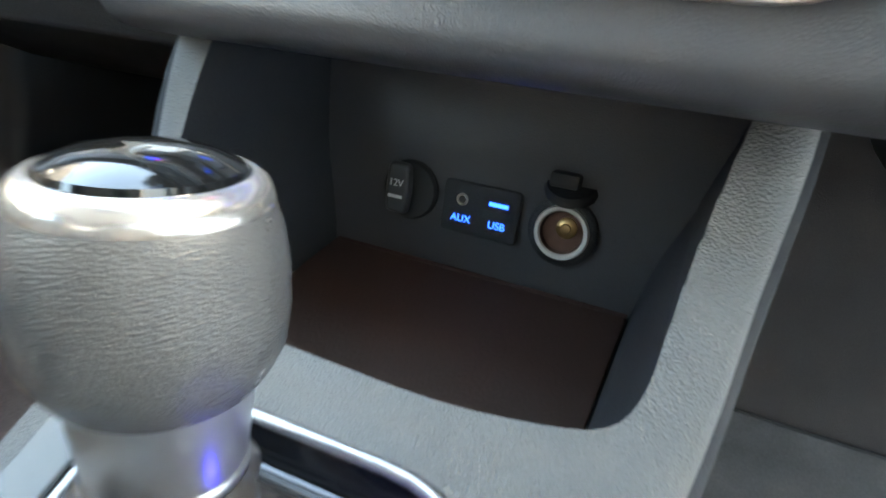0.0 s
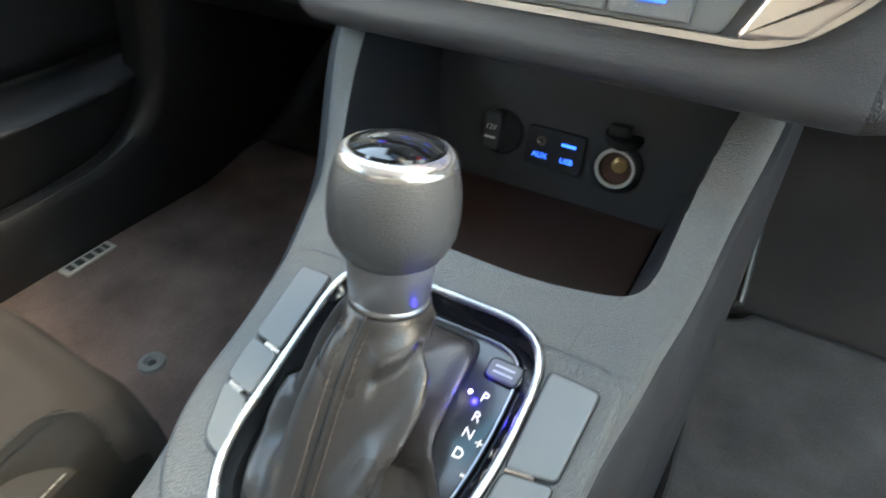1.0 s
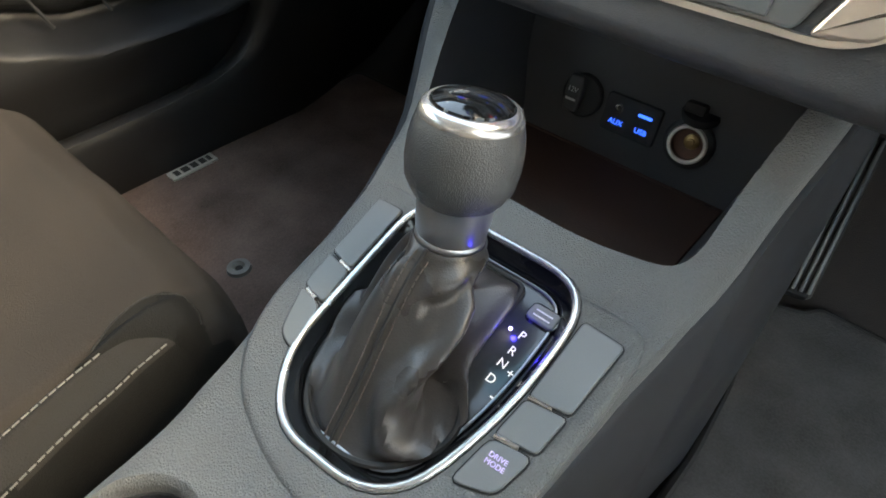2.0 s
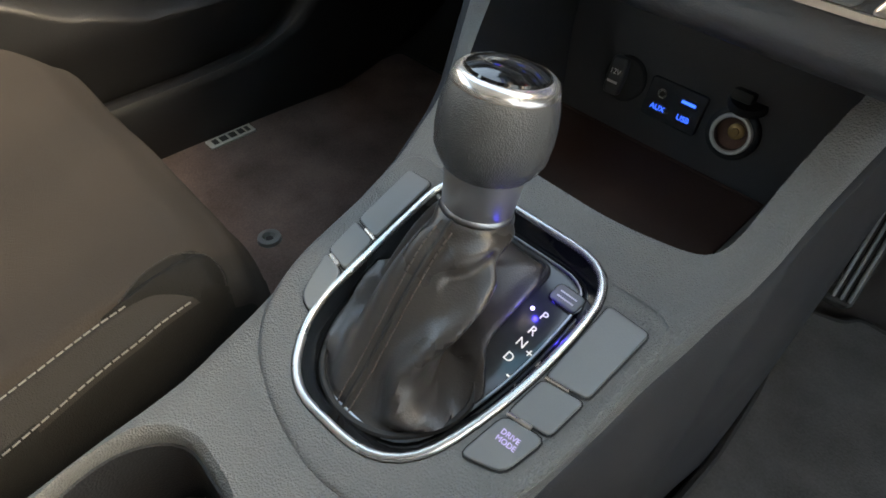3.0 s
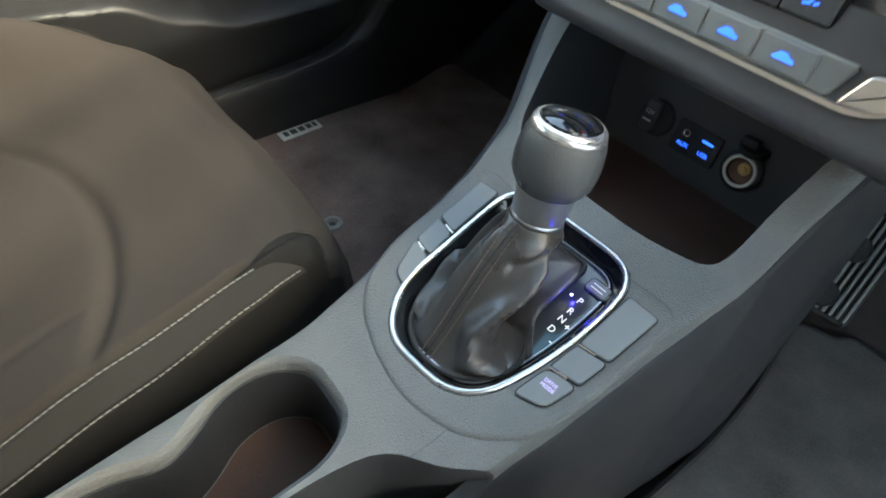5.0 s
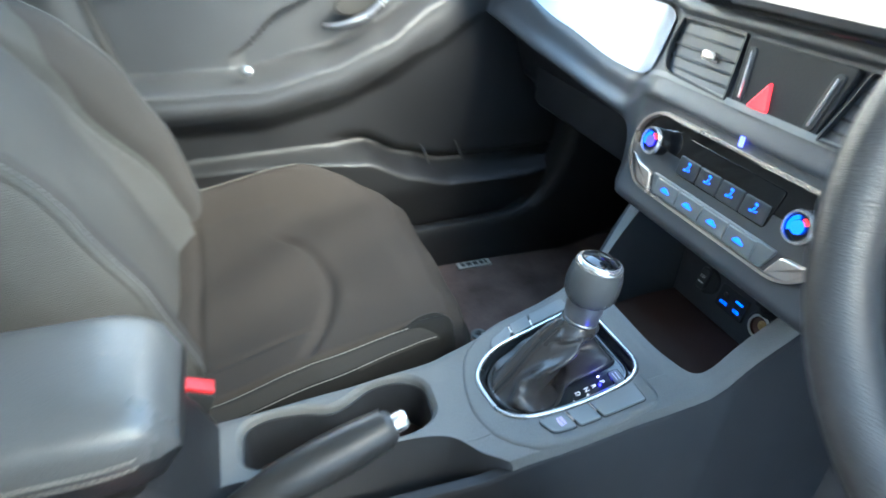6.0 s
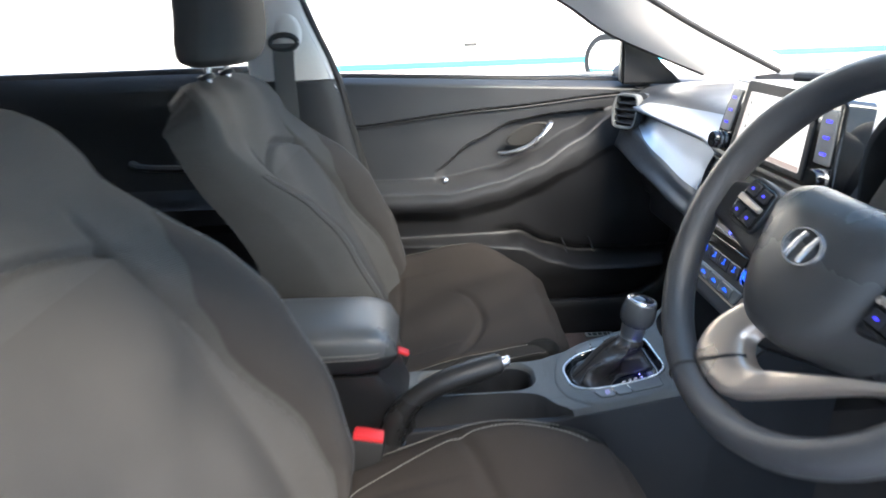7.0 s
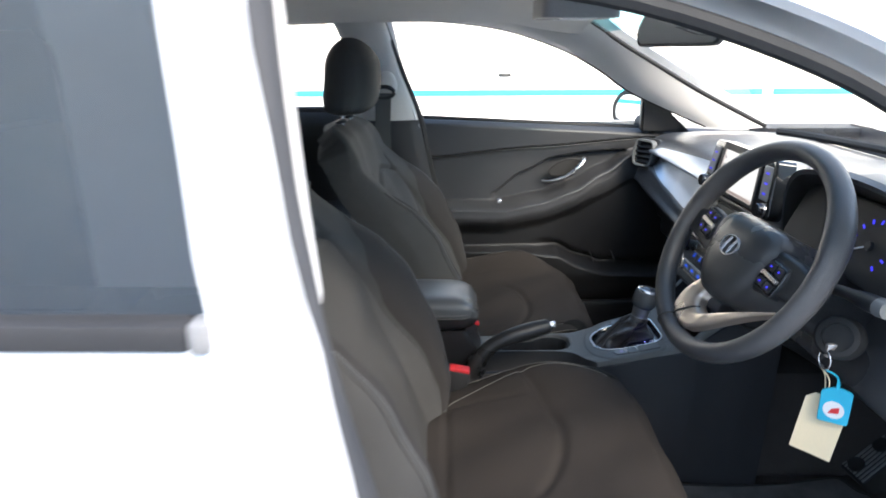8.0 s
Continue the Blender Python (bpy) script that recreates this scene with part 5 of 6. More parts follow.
def switch_row():
    """Blank and lettered switches on both sides of the selector."""
    sets = [("west", [[(-0.064, 0.074), (-0.046, 0.075), (-0.0425, 0.0305), (-0.0600, 0.0330)], [(-0.0600, 0.0315), (-0.0422, 0.0290), (-0.0395, 0.0075), (-0.0570, 0.0100)], [(-0.0568, 0.0085), (-0.0392, 0.0060), (-0.033, -0.020), (-0.046, -0.016)]]),
            ("east", [[(0.0735, 0.075), (0.096, 0.0745), (0.0945, 0.0340), (0.0745, 0.0305)], [(0.0744, 0.0290), (0.0944, 0.0325), (0.0930, 0.0120), (0.0730, 0.0085)], [(0.0729, 0.0070), (0.0929, 0.0105), (0.0890, -0.0110), (0.0700, -0.0180)]])]
    for side, quads in sets:
        for k, q in enumerate(quads):
            if side == "west":
                q = list(reversed(q))
            q = list(reversed(q))
            b = thing("switch_blank" if not (side == "east" and k == 2) else "drive_mode_switch", (0, 0, 0), "blank dark grey console switch" if not (side == "east" and k == 2) else "dark console switch with lit lettering", "switch", group="console switches")
            b.matrix_world = TOPM @ Matrix.Translation((0, 0, 0.0014))
            o = plate(q)
            o = o if sum((o[i].x * o[(i + 1) % 4].y - o[(i + 1) % 4].x * o[i].y) for i in range(4)) > 0 else list(reversed(o))
            o2 = round_poly(o, 0.003 if k < 2 else 0.005, 3)
            part("bezel", prism(inset(o2, -0.0006), -0.004, 0.0012), M_RUBBER, b)
            part("key", prism(inset(o2, 0.0003), -0.002, 0.0028, 0.0007), M_BTN, b)
            if k < 2:
                w = plate([(-0.0420 - 0.0027 * k, 0.0298 - 0.0225 * k), (-0.0510 - 0.002 * k, 0.0312 - 0.0225 * k)]) if side == "west" else plate([(0.0750 - 0.0015 * k, 0.0302 - 0.0220 * k), (0.0865 - 0.0015 * k, 0.0320 - 0.0220 * k)])
                part("marker_bar", tube([(w[0].x, w[0].y, 0.0022), (w[1].x, w[1].y, 0.0022)], 0.0011, 8), M_SILVER, b, "bright marker bar")
            if side == "east" and k == 2:
                m = Matrix.Translation((*plate([(0.0815, -0.0030)])[0], 0.0029))
                lettering("DRIVE\nMODE", 0.0034, M_LILAC, m @ pose(0, 0.003, 0, 0, 0, 6), b)


switch_row()


# ---- gear selector ----
def gear_selector():
    g_thing = thing("gear_selector", (0, 0, 0), "automatic gear lever with leather boot and chrome ring", "gear lever")
    mid = inset(RING, 0.0019)
    bm = add_ring_strip(bmesh.new(), inset(RING, 0.0004), inset(RING, 0.0040), -0.004, 0.0020, TOPM)
    add_tube(bm, [TOPM @ Vector((p.x, p.y, 0.0020)) for p in mid + mid[:1]], 0.0021, 12, caps=False)
    part("chrome_ring", bm, M_CHROME, g_thing, "satin chrome ring")
    inn = inset(RING, 0.004)
    bm = bmesh.new()
    add_loft(bm, [[TOPM @ Vector((p.x, p.y, z)) for p in o] for o, z in ((inn, 0.001), (inset(RING, 0.008), -0.004), (inset(RING, 0.011), -0.0095), (inset(RING, 0.012), -0.0095))], caps=False)
    part("well_wall", bm, M_GLOSS, g_thing)
    part("gate_plate", prism(inset(RING, 0.0112), -0.0108, -0.0078, 0.001, TOPM), material("gate_plate_black", (0.026, 0.029, 0.030), 0.16, vary=0.15, coat=0.5, rvary=0.05), g_thing, "gloss black gate plate")
    edge = inset(RING, 0.0118)
    part("plate_edge", tube([TOPM @ Vector((p.x, p.y, -0.0074)) for p in edge + edge[:1]], 0.0008, 6, caps=False), M_COLLAR, g_thing, "thin satin edge of the gate plate")
    # boot: from a wide foot to the collar, with folds
    top = Vector((0.0072, 0.0530, 0.6395))
    axis = (Vector((0.010, 0.065, 0.703)) - Vector((0.010, 0.052, 0.638))).normalized()
    foot = round_poly(plate([(0.036, 0.078), (-0.028, 0.078), (-0.031, 0.03), (-0.027, -0.012), (-0.012, -0.034), (0.012, -0.041), (0.038, -0.034), (0.055, -0.014), (0.057, 0.004), (0.043, 0.018), (0.036, 0.034), (0.037, 0.054), (0.037, 0.068)]), 0.012, 6)
    foot = [foot[0]] + [p for a, p in zip(foot, foot[1:]) if (p - a).length > 0.0012]
    fine = []
    for a, b in zip(foot, foot[1:] + foot[:1]):
        m = max(1, int((b - a).length / 0.003))
        fine += [a.lerp(b, q / m) for q in range(m)]
    foot = fine
    k = len(foot)
    rings = []
    n = 46
    flat = TOPM.inverted()

    def valley(a, t, pts, wide):
        """How near (a, t) lies to a fold line, 1 on it."""
        best = 9.0
        for (a0, t0), (a1, t1) in zip(pts, pts[1:]):
            p, q = Vector(((a - a0) * 0.55, t - t0)), Vector(((a1 - a0) * 0.55, t1 - t0))
            f = min(1.0, max(0.0, p.dot(q) / q.length_squared))
            best = min(best, (p - q * f).length)
        return math.exp(-(best / wide) ** 2)

    for i in range(n + 1):
        t = i / n
        ring = []
        for p in foot:
            f = TOPM @ Vector((p.x, p.y, -0.0075))
            a = math.atan2(f.y - 0.022, f.x - 0.008)
            r0 = 0.0172
            q = top + Vector((math.cos(a) * r0, math.sin(a) * r0, -0.2 * math.sin(a) * r0))
            s = 0.30 * t + 0.70 * (1 - (1 - t) ** 1.9)
            g = smooth01(0, 1, t) ** 0.85
            v = Vector((f.x + (q.x - f.x) * s, f.y + (q.y - f.y) * s, f.z + (q.z - f.z) * g))
            outw = Vector((math.cos(a), math.sin(a), 0.45)).normalized()
            d = 0.006 * math.sin(math.pi * min(1.0, t * 1.2)) * (0.5 + 0.5 * math.cos(a + 2.0))
            d += 0.0022 * valley(a, t, [(-1.0, 0.74), (-0.3, 0.76), (0.5, 0.72)], 0.10)
            d -= 0.0026 * valley(a, t, [(-1.05, 0.64), (-0.75, 0.66), (-0.35, 0.72)], 0.05)
            d += 0.0090 * valley(a, t, [(-0.30, 0.56), (-0.60, 0.50), (-0.95, 0.40), (-1.15, 0.28), (-1.05, 0.15), (-0.69, 0.08)], 0.08)
            d -= 0.0200 * valley(a, t, [(1.2, 0.42), (0.4, 0.42), (-0.15, 0.41)], 0.16)
            d -= 0.0205 * valley(a, t, [(-0.2, 0.40), (-0.53, 0.37), (-0.70, 0.29), (-0.72, 0.20), (-0.55, 0.16)], 0.085)
            d += 0.0060 * valley(a, t, [(0.94, 0.10), (0.6, 0.10), (0.1, 0.19), (-0.28, 0.24), (-0.34, 0.16), (-0.34, 0.07)], 0.07)
            d -= 0.0135 * valley(a, t, [(-2.5, 0.66), (-2.45, 0.45), (-2.4, 0.26)], 0.13)
            d += 0.0050 * valley(a, t, [(-3.0, 0.14), (-2.5, 0.11), (-2.1, 0.09)], 0.06)
            d += 0.0045 * valley(a, t, [(-1.75, 0.75), (-1.7, 0.4), (-1.65, 0.15)], 0.12)
            d *= 1.25 * smooth01(0.0, 0.07, t) * smooth01(1.0, 0.82, t)
            q = flat @ (v + outw * d)
            q.z = max(q.z, -0.0076)
            ring.append(TOPM @ q)
        rings.append(ring)
    part("boot", loft(rings, caps=False), M_LEATHER, g_thing, "black leather boot with folds")
    # welt round the foot and stitched front seam
    part("boot_welt", tube([TOPM @ Vector((p.x, p.y, -0.0065)) for p in foot + foot[:1]], 0.0018, 6, caps=False), M_RUBBER, g_thing)
    jn = min(range(k), key=lambda j: abs(math.atan2(rings[0][j].y - 0.022, rings[0][j].x - 0.008) + 1.5))
    bm = bmesh.new()
    for off in (-0.0037, 0.0037):
        line = []
        for ring in rings[1:n - 1]:
            c = jn + off / max(1e-4, (ring[jn + 1] - ring[jn]).length)
            i = int(math.floor(c))
            line.append(ring[i % k].lerp(ring[(i + 1) % k], c - i) + Vector((0.00005, -0.0007, 0.0004)))
        stitch_line(bm, line, 0.0036, 0.00050)
    tagged(part("boot_stitching", bm, material("dark_thread", (0.090, 0.070, 0.062), 0.8), g_thing, "twin rows of brown stitching"), kind="stuff")
    part("boot_seam", tube([rings[i][jn] + Vector((0, -0.0003, 0.0004)) for i in range(0, n + 1)], 0.0011, 6), M_RUBBER, g_thing)
    # knob
    z = axis
    x = Vector((1, 0, 0))
    y = z.cross(x).normalized()
    km = Matrix((x, y, z)).transposed().to_4x4()
    km.translation = Vector((0.0070, 0.0530, 0.6385))
    part("collar", lathe([(0.0001, 0), (0.0168, 0.0), (0.0172, 0.001), (0.0172, 0.003), (0.0166, 0.0038), (0.0170, 0.0046), (0.0184, 0.019), (0.0189, 0.0240), (0.0001, 0.0240)], 40, km), M_COLLAR, g_thing, "satin metal collar")
    part("knob", lathe([(0.0001, 0.0225), (0.0182, 0.0225), (0.0207, 0.0246), (0.0233, 0.0288), (0.0252, 0.033), (0.0260, 0.041), (0.0257, 0.049), (0.0246, 0.056), (0.0230, 0.0610), (0.0222, 0.0625), (0.0001, 0.0625)], 48, km), M_KNOB, g_thing, "grained leather gear knob")
    part("knob_ring", lathe([(0.0180, 0.0612), (0.0226, 0.0612), (0.0228, 0.0625), (0.0218, 0.0655), (0.0196, 0.0672), (0.0184, 0.0672), (0.0180, 0.066)], 48, km), M_CHROME, g_thing, "chrome ring on the knob")
    part("knob_cap", lathe([(0.0182, 0.0655), (0.0172, 0.0682), (0.012, 0.0705), (0.006, 0.0715), (0.0001, 0.0718)], 40, km), M_GLOSS, g_thing, "gloss black knob cap")
    # lettering of the gate and the lock release
    for text, px, py, s, mt in (("P", 0.0509, 0.0561, 0.0066, M_LETTER), ("R", 0.0519, 0.0470, 0.0066, M_LETTER), ("N", 0.0521, 0.0392, 0.0066, M_LETTER), ("+", 0.0583, 0.0372, 0.0070, M_LETTER), ("D", 0.0524, 0.0301, 0.0066, M_LETTER), ("-", 0.0586, 0.0240, 0.0090, M_LETTER)):
        lettering(text, s, mt, TOPM @ Matrix.Translation((*plate([(px, py)])[0], -0.0076)), g_thing, "gear_letter")
    part("gear_dot", lathe([(0.0001, 0), (0.0010, 0), (0.0010, 0.0006), (0.0001, 0.0006)], 16, TOPM @ Matrix.Translation((*plate([(0.0438, 0.0561)])[0], -0.0079))), material("gear_dot_glow", (0.1, 0.1, 0.5), 0.5, emit=(0.30, 0.30, 1.0), strength=0.6), g_thing, "lit gear marker")
    o = plate([(0.0535, 0.0700)])[0]
    key = [Vector((o.x + a, o.y + b)) for a, b in round_poly([(-0.008, -0.005), (0.008, -0.005), (0.008, 0.005), (-0.008, 0.005)], 0.003)]
    part("lock_frame", prism(inset(key, -0.0009), -0.009, -0.0064, 0.0008, TOPM), M_GLOSS, g_thing)
    part("lock_release", prism(key, -0.008, -0.0052, 0.0012, TOPM), M_BTN, g_thing, "small grey lock release key")
    for b0 in (-0.0022, 0.0008):
        part("lock_label", prism([Vector((o.x + a, o.y + b0 + b)) for a, b in [(-0.0048, 0), (0.0048, 0), (0.0048, 0.0008), (-0.0048, 0.0008)]], -0.0053, -0.0049, 0, TOPM), M_WHITE, g_thing)
    return g_thing


gear_selector()
# the lit gear marker throws a little indigo light on the collar
led = new("gear_marker_led", bpy.data.lights.new("gear_marker_led", "POINT"))
led.data.energy, led.data.color, led.data.shadow_soft_size = 0.0005, (0.03, 0.03, 1.0), 0.0012
led.location = on_top(0.0440, 0.0560, 0.004)


# ---- sockets in the tray ----
def sockets():
    back = pose(0, 0.2495, 0.609, 76, 0, 0) @ Matrix.Translation((0, -0.609, 0))
    s = thing("power_socket", (0, 0, 0), "open power socket with chrome rim and raised cap", "socket", group="power sockets")
    s.matrix_world = back @ Matrix.Translation((0.0428, 0.6085, 0)) @ Matrix.Scale(0.84, 4)
    part("flange", lathe([(0.0135, -0.004), (0.0200, -0.004), (0.0200, 0.002), (0.0185, 0.0035), (0.0160, 0.004), (0.0135, 0.003)], 36), M_DARK, s)
    part("rim", lathe([(0.0124, 0.002), (0.0155, 0.002), (0.0158, 0.0045), (0.0150, 0.0060), (0.0132, 0.0060), (0.0124, 0.005)], 36), material("pale_rim", (0.78, 0.76, 0.72), 0.35, metal=0.25, vary=0.05), s, "bright metal rim")
    part("barrel", lathe([(0.0001, 0.0008), (0.0128, 0.0008), (0.0128, 0.0045), (0.0122, 0.0045), (0.0116, 0.0012), (0.0001, 0.0012)], 30), material("barrel_brown", (0.13, 0.065, 0.045), 0.45, metal=0.15, vary=0.25, big=60), s)
    part("contact", lathe([(0.0001, 0), (0.0060, 0), (0.0060, 0.002), (0.0045, 0.0034), (0.0030, 0.0036), (0.0026, 0.0048), (0.0001, 0.0050)], 24, pose(0.0022, 0.0028, 0.001)), M_BRASS, s, "worn brass centre contact")
    cap = part("cap", lathe([(0.0001, 0), (0.0150, 0), (0.0155, 0.003), (0.0140, 0.006), (0.0001, 0.006)], 30, pose(0.0, 0.0165, 0.006, -62, 0, 0) @ pose(0, 0.012, 0)), M_RUBBER, s, "raised black cap")
    part("cap_tab", box((-0.008, 0.028, 0.012), (0.008, 0.036, 0.022), 0.002), M_RUBBER, cap)
    c = thing("power_socket", (0, 0, 0), "closed power socket with lettered black cap", "socket", group="power sockets")
    c.matrix_world = back @ Matrix.Translation((-0.0390, 0.612, 0)) @ Matrix.Scale(0.84, 4)
    part("flange", lathe([(0.0001, -0.004), (0.0185, -0.004), (0.0185, 0.002), (0.0170, 0.0035), (0.0150, 0.003), (0.0001, 0.002)], 36), M_RUBBER, c)
    lid = part("cap", prism(round_poly([(-0.0132, -0.015), (0.001, -0.015), (0.002, 0.0), (0.001, 0.0165), (-0.0132, 0.0165), (-0.0142, 0.0)], 0.004), 0.001, 0.0085, 0.0025), M_KEY, c, "black cap printed with the voltage")
    lettering("12V", 0.0062, M_WHITE, pose(-0.0066, 0.004, 0.0087), lid)
    part("print_bar", box((-0.0115, -0.0054, 0.0084), (-0.0018, -0.0034, 0.0088)), M_WHITE, lid)
    u = thing("media_port", (0, 0, 0), "flush port plate with jack and data sockets", "socket")
    u.matrix_world = back @ Matrix.Translation((0.0005, 0.609, 0))
    part("plate", prism(round_poly([(-0.0205, -0.0135), (0.0205, -0.0135), (0.0205, 0.0135), (-0.0205, 0.0135)], 0.003), -0.002, 0.002, 0.001), M_DARK, u)
    part("jack_ring", lathe([(0.0019, 0.0015), (0.0032, 0.0015), (0.0032, 0.0028), (0.0019, 0.0028)], 20, pose(-0.0095, 0.0045, 0)), M_CHROME, u)
    part("jack_hole", lathe([(0.0001, 0.0015), (0.0019, 0.0015), (0.0019, 0.0022), (0.0001, 0.0022)], 16, pose(-0.0095, 0.0045, 0)), M_RUBBER, u)
    part("data_slot", box((0.0035, 0.0022, 0.0014), (0.0160, 0.0075, 0.0024)), M_RUBBER, u)
    part("data_tongue", box((0.0048, 0.0043, 0.0022), (0.0147, 0.0062, 0.0030)), M_BLUE, u, "blue plastic tongue")
    lettering("AUX", 0.0052, M_BLUE, pose(-0.0095, -0.0055, 0.0021), u)
    lettering("USB", 0.0052, M_BLUE, pose(0.0097, -0.0055, 0.0021), u)


sockets()


# ---- armrest box and handbrake ----
def armrest():
    a = thing("armrest_box", (0, 0, 0), "padded leather-look armrest on the console box", "armrest")
    rings = []
    for i in range(29):
        t = i / 28
        y = -0.303 - 0.34 * t
        e = min(1.0, math.sqrt(max(0.0, 1 - (1 - min(1.0, t / 0.16)) ** 2)) + 0.0)
        w = 0.073 * (0.72 + 0.28 * e)
        top = 0.713 - 0.034 * (1 - e) + 0.006 * t
        low = 0.640 + 0.020 * (1 - e)
        ring = []
        for k in range(28):
            g = 2 * math.pi * k / 28
            c, s = math.cos(g), math.sin(g)
            ring.append((0.026 + w * math.copysign(abs(c) ** 0.45, c), y, (top + low) / 2 + (top - low) / 2 * math.copysign(abs(s) ** 0.5, s)))
        rings.append(ring)
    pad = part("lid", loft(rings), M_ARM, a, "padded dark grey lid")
    bm = bmesh.new()
    for low in (0.676, 0.6830):
        line = []
        for ring in rings[2:]:
            side = sorted((p for p in ring if p[0] > 0.04), key=lambda p: p[2])
            p, q = [(p, q) for p, q in zip(side, side[1:]) if p[2] <= low <= q[2]][0]
            f = (low - p[2]) / (q[2] - p[2])
            line.append((p[0] + (q[0] - p[0]) * f + 0.0020, p[1], low))
        stitch_line(bm, line, 0.005, 0.0007)
    tagged(part("stitching", bm, M_THREAD, pad), kind="stuff")
    rings = []
    for z, f, w in ((0.28, -0.27, 0.062), (0.45, -0.28, 0.062), (0.555, -0.287, 0.062), (0.60, -0.304, 0.063), (0.643, -0.330, 0.066)):
        rings.append([(0.026 + p.x * w / 0.08, p.y, z) for p in round_poly([(0.08, f), (-0.08, f), (-0.08, -0.64), (0.08, -0.64)], 0.014, 4)])
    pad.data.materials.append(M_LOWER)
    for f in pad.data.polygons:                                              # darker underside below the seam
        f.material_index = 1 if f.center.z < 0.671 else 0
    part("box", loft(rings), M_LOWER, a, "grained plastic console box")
    return a


armrest()


def handbrake():
    h = thing("handbrake", (0, 0, 0), "black leather handbrake lever with silver button", "handbrake")
    line = spline([(p[0], p[1] - 0.005, p[2] - 0.006) for p in [(0.116, -0.318, 0.545), (0.116, -0.302, 0.590), (0.114, -0.278, 0.622), (0.111, -0.240, 0.645), (0.106, -0.190, 0.660), (0.1025, -0.158, 0.668)]], 6)
    n = len(line)
    part("grip", tube(line, [0.021 - 0.006 * smooth01(0, 0.5, i / n) + 0.0025 * math.sin(math.pi * smooth01(0.45, 1.0, i / n)) for i in range(n)], 16), M_GRIP, h)
    d = (Vector(line[-1]) - Vector(line[-3])).normalized()
    e = Vector(line[-1])
    part("grip_end", tube([e - d * 0.002, e + d * 0.003, e + d * 0.006], [0.0128, 0.0125, 0.0095], 20), M_DARK, h)
    part("button", tube([e + d * 0.004, e + d * 0.014, e + d * 0.0165], [0.0075, 0.0075, 0.0058], 18), M_CHROME, h, "silver push button")
    part("gaiter", tube(spline([(0.117, -0.335, 0.490), (0.117, -0.330, 0.525), (0.116, -0.318, 0.558)], 4), [0.034, 0.033, 0.032, 0.031, 0.030, 0.028, 0.026, 0.024, 0.0215], 16, flat=1.1), M_GRIP, h)
    return h


handbrake()


# ---- steering wheel ----
def arm_ring(u, v, high, deep):
    """A cross-section from u to v with a domed upper side."""
    return [u.lerp(v, k / 12) + Vector((0, 0, high * (1 - (k / 6 - 1) ** 4) ** 0.5)) for k in range(13)] + [v - Vector((0, 0, deep)), u - Vector((0, 0, deep))]


